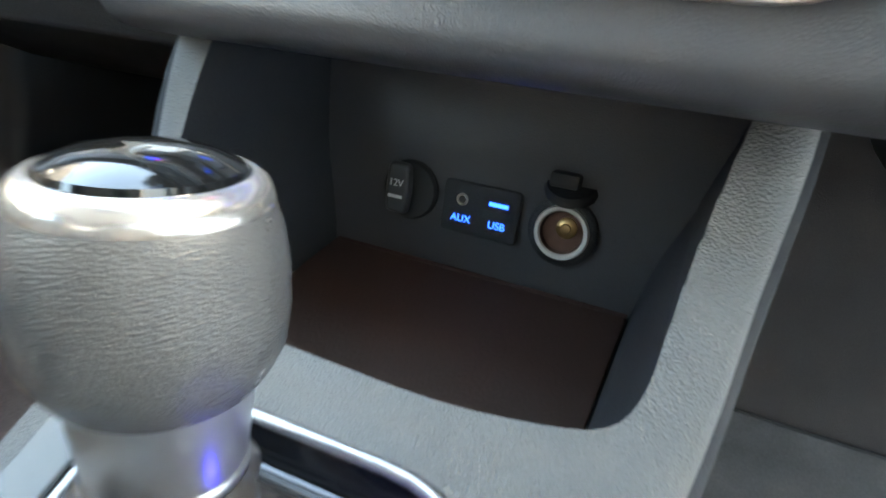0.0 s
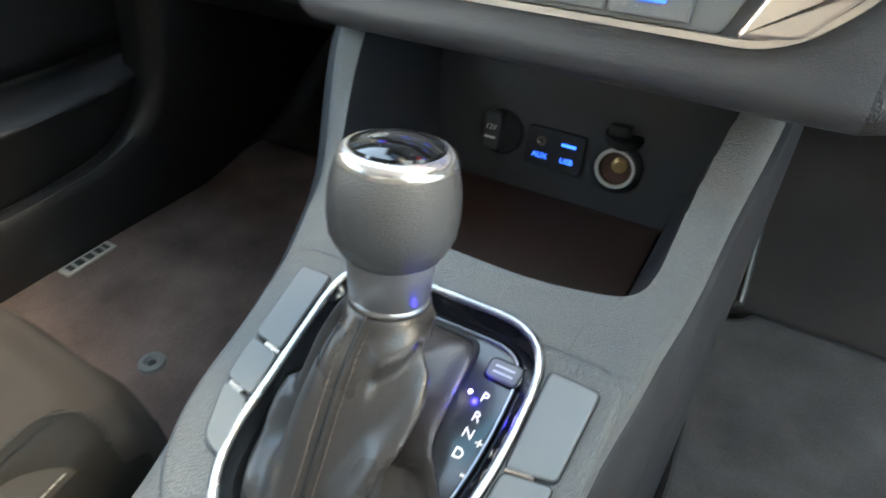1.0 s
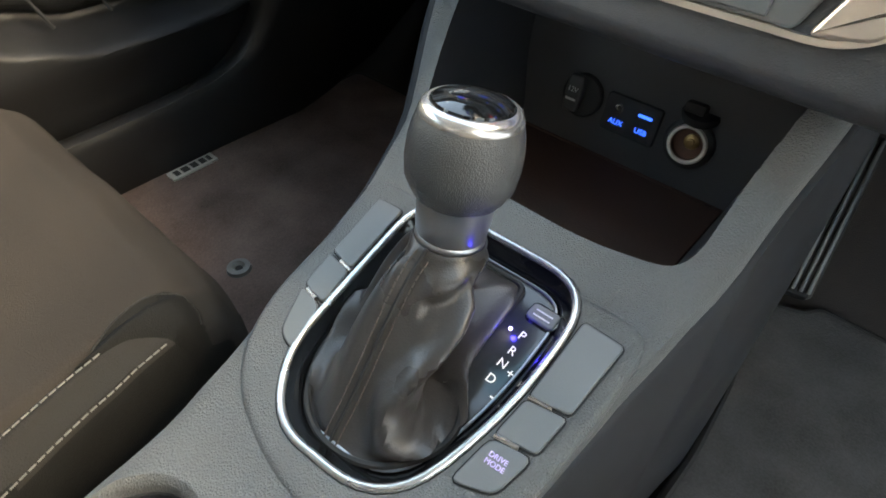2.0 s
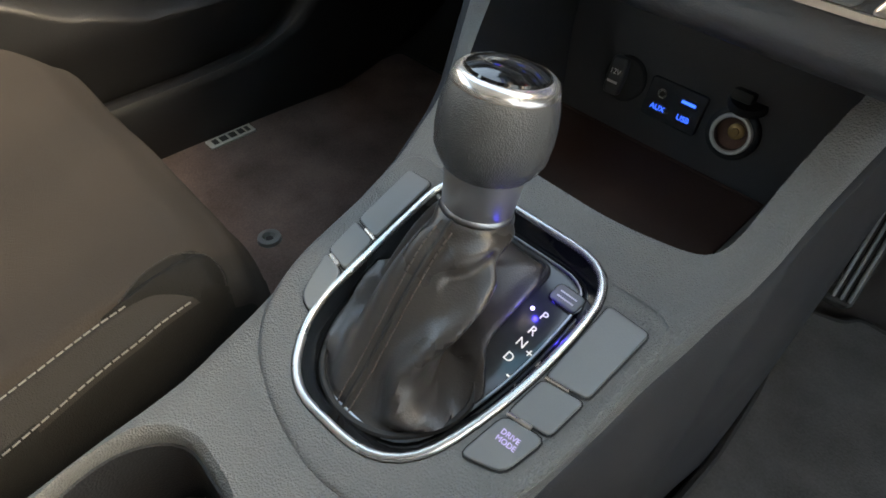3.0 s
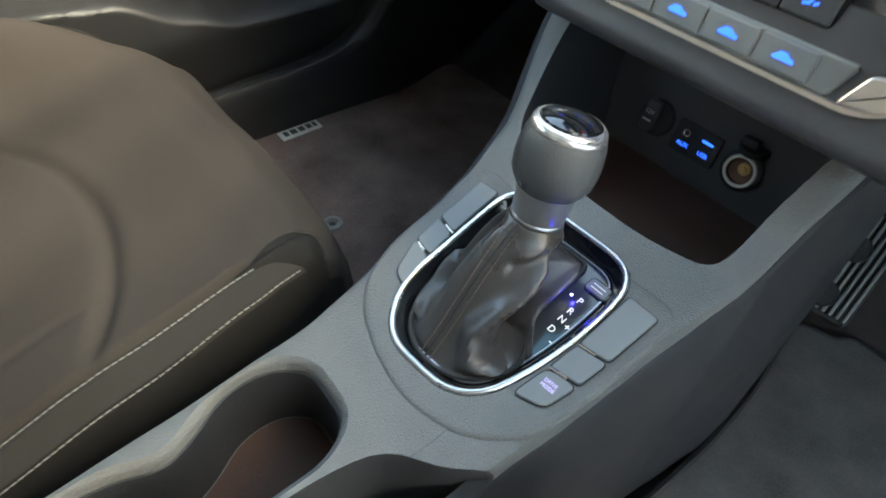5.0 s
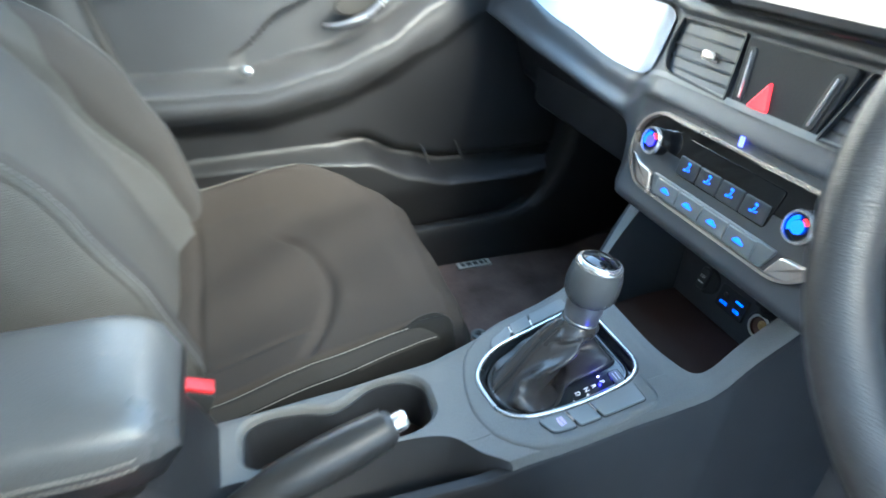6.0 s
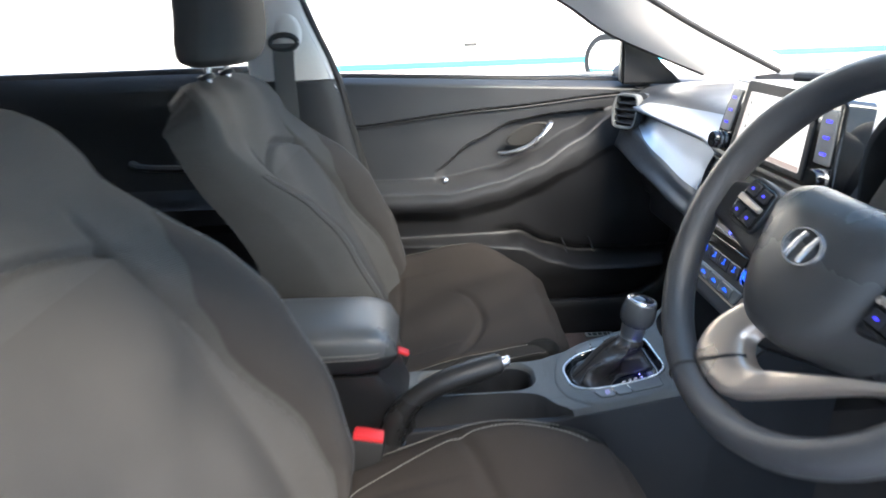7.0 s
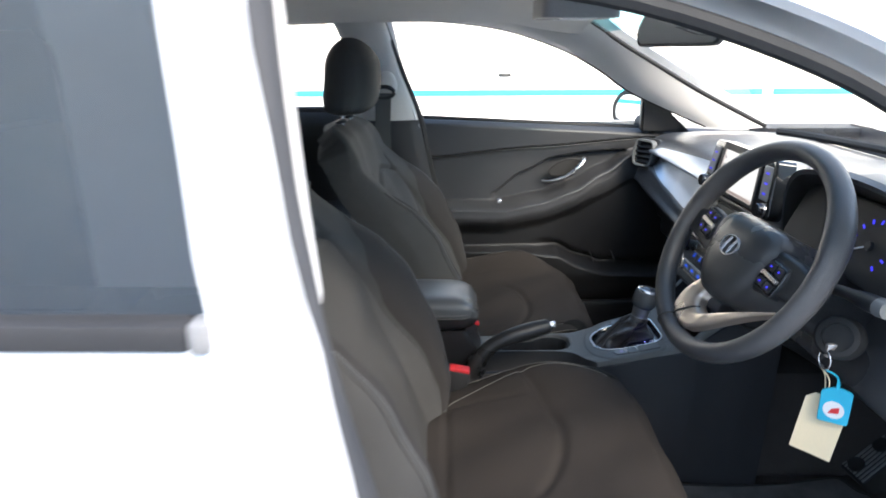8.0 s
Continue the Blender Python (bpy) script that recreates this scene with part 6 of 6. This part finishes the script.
def steering_wheel():
    w = thing("steering_wheel", (0, 0, 0), "black leather three-spoke steering wheel with silver lower spokes", "steering wheel")
    w.matrix_world = facing(0.391, 0.059, 0.925, 26.8, 6.5) @ pose(0, 0, 0, 0, 0, -3)
    R = 0.157
    rings = []
    for i in range(72):
        a = 2 * math.pi * i / 72
        c = Vector((R * math.cos(a), R * math.sin(a), 0))
        o = Vector((math.cos(a), math.sin(a), 0))
        thick = 0.0150 + 0.0018 * (math.exp(-((a - 0.5) / 0.25) ** 2) + math.exp(-((a - 2.64) / 0.25) ** 2))
        rings.append([c + o * math.cos(b) * thick * 0.95 + Vector((0, 0, 1)) * math.sin(b) * thick * 1.12 for b in (2 * math.pi * k / 16 for k in range(16))])
    bm = loft(rings + [rings[0]], caps=False)
    bmesh.ops.remove_doubles(bm, verts=bm.verts, dist=1e-5)
    part("rim", bm, material("wheel_leather", (0.058, 0.059, 0.062), 0.36, bump=0.4, scale=900, voro=True, vary=0.15), w)
    # hub pad
    pad = round_poly([(-0.078, 0.040), (-0.060, -0.035), (-0.030, -0.070), (0.030, -0.070), (0.060, -0.035), (0.078, 0.040), (0.055, 0.060), (-0.055, 0.060)], 0.022, 5)
    rings = []
    for k, z in ((1.0, -0.070), (1.0, -0.020), (0.985, -0.006), (0.93, 0.004), (0.80, 0.0115), (0.5, 0.0165), (0.02, 0.018)):
        rings.append([Vector((p.x * k * 0.98, p.y * k - 0.010, z + 0.001)) for p in pad])
    part("airbag_pad", loft(rings), material("pad_plastic", (0.055, 0.054, 0.053), 0.30, bump=0.3, scale=1200, voro=True, vary=0.1), w)
    # emblem: a plain slanted oval
    bm = add_ring_strip(bmesh.new(), circle(0.0205, 36, ry=0.0160), circle(0.0178, 36, ry=0.0134), 0.015, 0.0215)
    em = part("emblem", bm, M_CHROME, w, "chrome oval emblem")
    part("emblem_bar", tube([(-0.010, -0.011, 0.0195), (-0.007, 0.0, 0.0205), (-0.004, 0.0115, 0.0195)], 0.0022, 8), M_CHROME, em)
    part("emblem_bar", tube([(0.004, -0.0115, 0.0195), (0.007, 0.0, 0.0205), (0.010, 0.011, 0.0195)], 0.0022, 8), M_CHROME, em)
    # side spokes with keys
    for s in (-1, 1):
        sp = round_poly([(s * 0.060, 0.030), (s * 0.060, -0.036), (s * 0.110, -0.024), (s * 0.150, -0.018), (s * 0.150, 0.020), (s * 0.110, 0.028)] if s < 0 else [(0.060, 0.030), (0.110, 0.028), (0.150, 0.020), (0.150, -0.018), (0.110, -0.024), (0.060, -0.036)][::-1], 0.008)
        if sum(sp[i].x * sp[(i + 1) % len(sp)].y - sp[(i + 1) % len(sp)].x * sp[i].y for i in range(len(sp))) < 0:
            sp = sp[::-1]
        part("spoke", prism(sp, -0.030, 0.000, 0.006), M_DARK, w)
        m = pose(-0.097, 0.009, 0, 0, 0, -8) if s < 0 else pose(0.087, -0.006, 0, 0, 0, -5)
        kb = round_poly([(-0.021, -0.021), (0.021, -0.021), (0.023, 0.000), (0.020, 0.021), (-0.019, 0.021), (-0.023, 0.000)], 0.007)
        part("pod_surround", prism(inset(kb, -0.0022), -0.010, 0.0025, 0.002, m), M_DARK, w)
        pod = part("key_pad", prism(kb, -0.006, 0.0042, 0.003, m), M_GLOSS, w)
        part("rocker", prism(round_poly([(-0.018, -0.0035), (0.018, -0.0030), (0.018, 0.0025), (-0.018, 0.0035)], 0.002), 0.0035, 0.0078, 0.0012, m), M_SILVER, pod, "silver rocker bar")
        for dx, dy, hw in ((-0.0095, -0.0120, 0.0078), (0.0090, -0.0120, 0.0086), (-0.0090, 0.0118, 0.0080), (0.0092, 0.0118, 0.0074)):
            part("key", prism(round_poly([(dx - hw, dy - 0.0060), (dx + hw, dy - 0.0060), (dx + hw * 0.94, dy + 0.0060), (dx - hw * 0.94, dy + 0.0060)], 0.0025), 0.0036, 0.0062, 0.0012, m), M_FLANK, pod)
            part("key_mark", prism(round_poly([(dx - 0.0018, dy - 0.0010), (dx + 0.0014, dy - 0.0014), (dx + 0.0022, dy + 0.0008), (dx - 0.0012, dy + 0.0013)], 0.0004), 0.0060, 0.0066, 0, m), M_INDIGO, pod)
    # silver lower spoke: a broad arm down to the rim, and a tapering bar swept under the pad
    out = [(-0.035, -0.053, -0.010), (-0.0525, -0.080, -0.006), (-0.060, -0.105, -0.003), (-0.054, -0.128, 0.0), (-0.035, -0.139, 0.001), (-0.010, -0.141, 0.001), (0.010, -0.1355, 0.0), (0.052, -0.099, -0.003), (0.086, -0.0695, -0.005), (0.121, -0.0435, -0.006)]
    inn = [(-0.010, -0.066, -0.012), (-0.016, -0.079, -0.009), (-0.0185, -0.089, -0.007), (-0.0125, -0.098, -0.005), (-0.003, -0.1035, -0.005), (0.006, -0.1045, -0.005), (0.016, -0.101, -0.005), (0.034, -0.090, -0.005), (0.071, -0.067, -0.006), (0.119, -0.0400, -0.007)]
    a, b = spline(out, 6), spline(inn, 6)
    part("lower_spoke", loft([arm_ring(u, v, min(0.0065, 0.2 * (u - v).length), 0.012) for u, v in zip(a, b)]), M_SILVER, w, "satin silver sweep of the lower spoke")
    u, v = a[22], b[22]
    part("spoke_joint", tube([u + (u - v) * 0.42 + Vector((0, 0, 0.0005))] + [u.lerp(v, k / 6) + Vector((0, 0, 0.0066 * (1 - (k / 3 - 1) ** 4) ** 0.5 - 0.0004)) for k in range(7)], 0.0019, 8), M_RUBBER, w)
    o = Vector((u.x, u.y, 0)).normalized()                                   # band round the rim in line with the joint
    part("rim_band", tube([o * R + o * math.cos(b) * 0.0146 + Vector((0, 0, math.sin(b) * 0.0172)) for b in (2 * math.pi * k / 20 for k in range(21))], 0.0016, 8, caps=False, up=o.cross(Vector((0, 0, 1)))), M_RUBBER, w)
    part("hub_back", lathe([(0.0001, -0.10), (0.045, -0.10), (0.05, -0.06), (0.045, -0.045), (0.0001, -0.04)], 28), M_DARK, w)
    return w


steering_wheel()


def column():
    c = thing("steering_column", (0, 0, 0), "black plastic steering column shroud with stalks", "steering column")
    c.matrix_world = facing(0.391, 0.059, 0.925, 26.8, 6.5)
    sh = [round_poly([(-0.055, -0.05), (0.055, -0.05), (0.06, 0.03), (0.035, 0.05), (-0.035, 0.05), (-0.06, 0.03)], 0.02, 4)]
    rings = [[Vector((p.x * k, p.y * k - 0.01, z)) for p in sh[0]] for z, k in ((-0.26, 1.15), (-0.16, 1.1), (-0.10, 1.0), (-0.085, 0.92))]
    part("shroud", loft(rings), M_DARK, c)
    for s in (-1, 1):
        st = spline([(s * 0.05, 0.01, -0.115), (s * 0.10, 0.016, -0.10), (s * 0.165, 0.020, -0.085)], 6)
        part("stalk", tube(st, [0.008 + 0.004 * smooth01(0.5, 0.8, i / 12) for i in range(13)], 12), M_DARK, c)
        part("stalk_tip", tube([Vector(st[-1]), Vector(st[-1]) + Vector((s * 0.016, 0.001, 0.003))], [0.0125, 0.0115], 14), M_BTN, c)
    part("ignition_barrel", lathe([(0.0001, -0.01), (0.030, -0.01), (0.030, 0.004), (0.026, 0.010), (0.019, 0.011), (0.018, 0.006), (0.0001, 0.006)], 30, pose(0.112, -0.040, -0.118, 0, 30, 0)), M_RUBBER, c)
    return c


column()

# instrument cluster behind the wheel
ic = thing("instrument_cluster", (0, 0, 0), "dark instrument cluster with blue-white dials", "instrument cluster")
ic.matrix_world = facing(0.400, 0.212, 0.945, 18)
part("housing", prism(round_poly([(-0.165, -0.055), (0.165, -0.055), (0.15, 0.055), (-0.15, 0.055)], 0.03), -0.03, 0.0, 0.004), M_RUBBER, ic)
for s in (-1, 1):
    for k in range(11):
        a = radians(225 - 27 * k)
        part("scale_mark", box((-0.0012, 0.032, 0.0), (0.0012, 0.038, 0.0012), 0, pose(0.080 + s * 0.046, 0.0, 0.0, 0, 0, math.degrees(a) - 90)), M_INDIGO, ic)
    part("needle", box((-0.0010, 0.0, 0.001), (0.0010, 0.034, 0.0026), 0, pose(0.080 + s * 0.046, 0.0, 0.0, 0, 0, 118)), M_WHITE, ic)
    part("needle_hub", lathe([(0.0001, 0), (0.007, 0), (0.006, 0.004), (0.0001, 0.004)], 18, pose(0.080 + s * 0.046, 0, 0)), M_DARK, ic)
hood = spline([(x, y - 0.055, z) for x, y, z in [(0.215, 0.27, 0.885), (0.222, 0.26, 0.96), (0.262, 0.25, 1.005), (0.34, 0.245, 1.022), (0.42, 0.243, 1.026), (0.50, 0.245, 1.02), (0.57, 0.25, 1.0), (0.605, 0.26, 0.955), (0.61, 0.27, 0.885)]], 5)
bm = loft([[Vector(p), Vector(p) + Vector((0, -0.004, 0.008)), Vector(p) + Vector((0, 0.004, 0.013)), Vector(p) + Vector((0, 0.16, -0.02 - max(0.0, p[2] - 0.955) * 0.6)), Vector(p) + Vector((0, 0.16, -0.05 - max(0.0, p[2] - 0.955) * 0.6)), Vector(p) + Vector((0, 0.02, -0.008))] for p in hood])
ih = tagged(bm_object("instrument_hood", bm, M_DASH), "grey hood with a black underside over the instrument cluster", "instrument hood")
ih.data.materials.append(M_RUBBER)
for i, f in enumerate(ih.data.polygons):                                    # sides three to five of the section face the dials
    f.material_index = 1 if i % 6 > 2 else 0


# ---- keys on the ignition ----
def keys():
    k = thing("key_bunch", (0.0, 0.012, -0.012), "car key with buff card tag and turquoise fob", "keys")
    K = Vector((0.497, 0.158, 0.832))
    part("key_blade", box((-0.004, -0.030, -0.010), (0.004, 0.006, 0.010), 0.003, Matrix.Translation(K)), M_SILVER, k)
    part("split_ring", tube([K + Vector((0.013 * math.cos(a), -0.028, -0.014 + 0.013 * math.sin(a))) for a in (2 * math.pi * i / 24 for i in range(25))], 0.0012, 8, up=(0, 1, 0)), M_CHROME, k, "steel split ring")
    m = Matrix.Translation((0.497, 0.142, 0.713)) @ pose(0, 0, 0, 86, 5, 50)
    card = prism([(-0.026, -0.045), (0.026, -0.045), (0.026, 0.037), (0.016, 0.047), (-0.016, 0.047), (-0.026, 0.037)], -0.0006, 0.0006, 0, m)
    part("card_tag", card, M_CARD, k, "buff card tag with clipped corners")
    m2 = Matrix.Translation((0.509, 0.148, 0.757)) @ pose(0, 0, 0, 88, -6, 50)
    fob = round_poly([(-0.019, -0.028), (0.017, -0.028), (0.021, 0.020), (0.008, 0.024), (-0.003, 0.024), (-0.016, 0.018)], 0.004)
    f = part("fob", prism(fob, -0.0015, 0.0025, 0.001, m2), M_TAG, k, "turquoise plastic fob")
    part("fob_disc", prism(circle(0.0125, 28, 0, -0.008), 0.0022, 0.0030, 0, m2), M_WHITE, f)
    part("fob_mark", prism(round_poly([(-0.007, -0.014), (0.006, -0.012), (0.007, -0.003), (-0.002, -0.006)], 0.002), 0.0029, 0.0034, 0, m2), M_RED, f)
    part("fob_strap", tube(spline([K + Vector((0.002, -0.028, -0.027)), Vector((0.506, 0.146, 0.797)), Vector((0.510, 0.148, 0.779))], 5), 0.0026, 8, flat=0.4), M_TAG, k)
    for s in (-1, 1):
        part("string", tube(spline([K + Vector((-0.003, -0.028, -0.027)), Vector((0.497 + s * 0.005, 0.140, 0.787)), Vector((0.497, 0.1425, 0.752))], 5), 0.0009, 6), M_CARD, k)


keys()


# ---- mirrors ----
def cabin_mirror():
    c = thing("cabin_mirror", (0, 0, 0), "black framed rear-view mirror under the windscreen", "mirror")
    m = Matrix.Translation((0.018, 0.062, 1.228)) @ pose(0, 0, 0, 86, 0, 22)
    out = round_poly([(-0.105, -0.030), (0.108, -0.026), (0.118, 0.010), (0.100, 0.034), (-0.095, 0.036), (-0.116, 0.0)], 0.022, 5)
    part("shell", loft([[m @ Vector((p.x * k, p.y * k, z)) for p in out] for k, z in ((0.5, -0.035), (0.85, -0.026), (1.0, -0.008), (1.0, 0.002))]), M_DARK, c)
    part("mirror_glass", prism(inset(out, 0.006), 0.001, 0.0032, 0.0, m), M_MIRROR, c, "silvered mirror glass")
    part("arm", tube([m @ Vector((0, 0.02, -0.02)), m @ Vector((0, 0.05, -0.045)), (0.018, 0.075, 1.27)], 0.010, 12), M_DARK, c)
    return c


cabin_mirror()


def wing_mirror():
    w = thing("wing_mirror", (0, 0, 0), "white passenger wing mirror outside the window", "mirror")
    m = Matrix.Translation((-0.845, 0.240, 0.992)) @ pose(0, 0, 0, 88, 0, 30) @ Matrix.Diagonal((0.85, 1.0, 1.0, 1.0))
    out = round_poly([(-0.085, -0.045), (0.070, -0.058), (0.082, 0.030), (0.060, 0.060), (-0.050, 0.058), (-0.095, 0.015)], 0.035, 6)
    part("shell", loft([[m @ Vector((p.x * k, p.y * k, z)) for p in out] for k, z in ((0.35, -0.085), (0.75, -0.070), (0.95, -0.035), (1.0, 0.0), (0.98, 0.004))]), M_PAINT, w, "white painted shell")
    part("rim", add_ring_strip(bmesh.new(), inset(out, -0.006), inset(out, 0.015), -0.014, 0.010, m), M_RUBBER, w)
    part("mirror_glass", prism(inset(out, 0.006), 0.004, 0.0062, 0, m), M_MIRROR, w, "silvered mirror glass")
    part("foot", tube([(-0.775, 0.255, 0.955), (-0.72, 0.275, 0.955), (-0.68, 0.28, 0.955)], [0.030, 0.026, 0.026], 14), M_DARK, w)
    return w


wing_mirror()


# ---- seat belts ----
def seat_belt():
    b = thing("seat_belt", (0, 0, 0), "grey seat belt hanging from its post anchor", "seat belt")
    part("anchor_cover", loft([[(-0.622 + dx, -0.548 + 0.030 * k * math.cos(a), 1.088 + 0.042 * k * math.sin(a)) for a in (2 * math.pi * i / 20 for i in range(20))] for dx, k in ((-0.012, 1.0), (0.006, 1.0), (0.014, 0.8), (0.017, 0.4))]), M_LINING, b, "pale anchor cover")
    part("guide_loop", tube([(-0.598, -0.555 + 0.030 * math.cos(a), 1.070 + 0.016 * math.sin(a)) for a in (2 * math.pi * i / 20 for i in range(21))], 0.006, 8, up=(1, 0, 0)), M_DARK, b)
    rings = [[(x - 0.001, y - 0.023, z), (x + 0.001, y - 0.023, z), (x + 0.001, y + 0.023, z), (x - 0.001, y + 0.023, z)] for x, y, z in spline([(-0.596, -0.556, 1.068), (-0.592, -0.560, 1.0), (-0.598, -0.562, 0.90), (-0.610, -0.560, 0.70), (-0.62, -0.555, 0.42)], 5)]
    part("webbing", loft(rings), material("belt_webbing", (0.085, 0.088, 0.088), 0.7, bump=0.6, scale=1500, vary=0.1), b, "grey woven webbing")
    part("belt_stud", lathe([(0.0001, 0), (0.007, 0), (0.006, 0.004), (0.0001, 0.005)], 16, pose(-0.588, -0.552, 0.885, 0, 90, 0)), M_SILVER, b)


seat_belt()


def buckle(place, lean, size=1.0):
    b = thing("belt_buckle", place, "seat belt buckle with red release button", "belt buckle", group="belt buckles")
    m = pose(0, 0, 0, lean, 0, 0) @ Matrix.Diagonal((size, size, size, 1))
    part("stem", box((-0.011, -0.010, -0.11), (0.011, 0.006, -0.04), 0.003, m), M_RUBBER, b)
    part("body", box((-0.016, -0.027, -0.070), (0.016, 0.027, 0.0), 0.006, m), M_RUBBER, b)
    part("release_button", box((-0.0125, -0.024, -0.004), (0.0125, 0.024, 0.007), 0.003, m), M_RED, b, "red release button")
    return b


buckle((0.152, -0.343, 0.590), -12, 0.85)
buckle((-0.068, -0.309, 0.590), -25, 0.66)


# ---- floor mats, footrest, badge ----
def floor_mat(name, outline, z, mat, label):
    f = thing(name, (0, 0, 0), label, "floor mat", group="floor mats")
    part("carpet_sheet", prism(round_poly(outline, 0.02), z, z + 0.012, 0.004), mat, f)
    o = round_poly(outline, 0.02)
    part("binding", tube([(p.x, p.y, z + 0.007) for p in o + o[:1]], 0.006, 8, caps=False), M_RUBBER, f)
    return f


floor_mat("floor_mat", [(-0.62, -0.05), (-0.14, -0.05), (-0.14, 0.55), (-0.645, 0.55), (-0.645, 0.10)], 0.285, M_CARPET, "dark brown carpet passenger floor mat")
ba = thing("mat_badge", (-0.607, 0.190, 0.2975), "small pale woven badge on the floor mat", "badge")
part("plate", box((-0.011, -0.036, 0), (0.011, 0.036, 0.004), 0.001), material("badge_metal", (0.55, 0.54, 0.50), 0.45, metal=0.4, vary=0.1), ba)
for a, b2 in ((-0.029, -0.021), (-0.017, -0.006), (-0.002, 0.008), (0.012, 0.021), (0.024, 0.030)):
    part("print_bar", box((-0.0065, a, 0.0038), (0.0065, b2, 0.0044)), M_DARK, ba)
cl = thing("mat_clip", (-0.384, 0.115, 0.297), "round grey floor mat fixing", "clip")
part("disc", lathe([(0.0001, 0), (0.015, 0), (0.014, 0.005), (0.008, 0.006), (0.005, 0.001), (0.0001, 0.001)], 24), M_BTN, cl)
part("hole", lathe([(0.0001, 0.0008), (0.0046, 0.0008), (0.0046, 0.0022), (0.0001, 0.0022)], 16), M_RUBBER, cl)
floor_mat("floor_mat", [(0.135, -0.06), (0.62, -0.06), (0.62, 0.52), (0.166, 0.528), (0.156, 0.508), (0.108, 0.494), (0.132, 0.358), (0.139, 0.26), (0.134, 0.10)], 0.285, M_MATD, "dark grey carpet driver floor mat")

fr = thing("footrest", (0, 0, 0), "ribbed rubber footrest pad", "footrest")
fm = Matrix.Translation((0.106, 0.579, 0.383)) @ pose(0, 0, 0, 45, 0, 7)
part("pad", prism(round_poly([(-0.045, -0.100), (0.040, -0.100), (0.040, 0.10), (-0.045, 0.10)], 0.008), -0.09, 0.0, 0.004, fm), M_RUBBER, fr)
for i in range(10):
    x = -0.040 + 0.0083 * i
    part("rib", box((x - 0.0020, -0.094, -0.001), (x + 0.0020, 0.095, 0.0038), 0.001, fm), M_BTN, fr)
for y in (-0.074, -0.008, 0.058):
    part("boss", lathe([(0.0001, -0.001), (0.0175, -0.001), (0.0175, 0.0045), (0.0165, 0.0060), (0.014, 0.0052), (0.0001, 0.0056)], 28, fm @ pose(-0.001, y, 0)), M_DARK, fr)

# roof console lamp
rl = thing("roof_lamp", (0.018, -0.13, 1.272), "grey overhead lamp console", "lamp")
part("housing", prism(round_poly([(-0.08, -0.07), (0.08, -0.07), (0.07, 0.07), (-0.07, 0.07)], 0.02), -0.022, 0.012, 0.0), material("lamp_grey", (0.30, 0.29, 0.28), 0.6), rl)
for s in (-1, 1):
    part("lens", box((s * 0.035 - 0.022, -0.03, -0.024), (s * 0.035 + 0.022, 0.03, -0.02), 0.001), M_WHITE, rl)
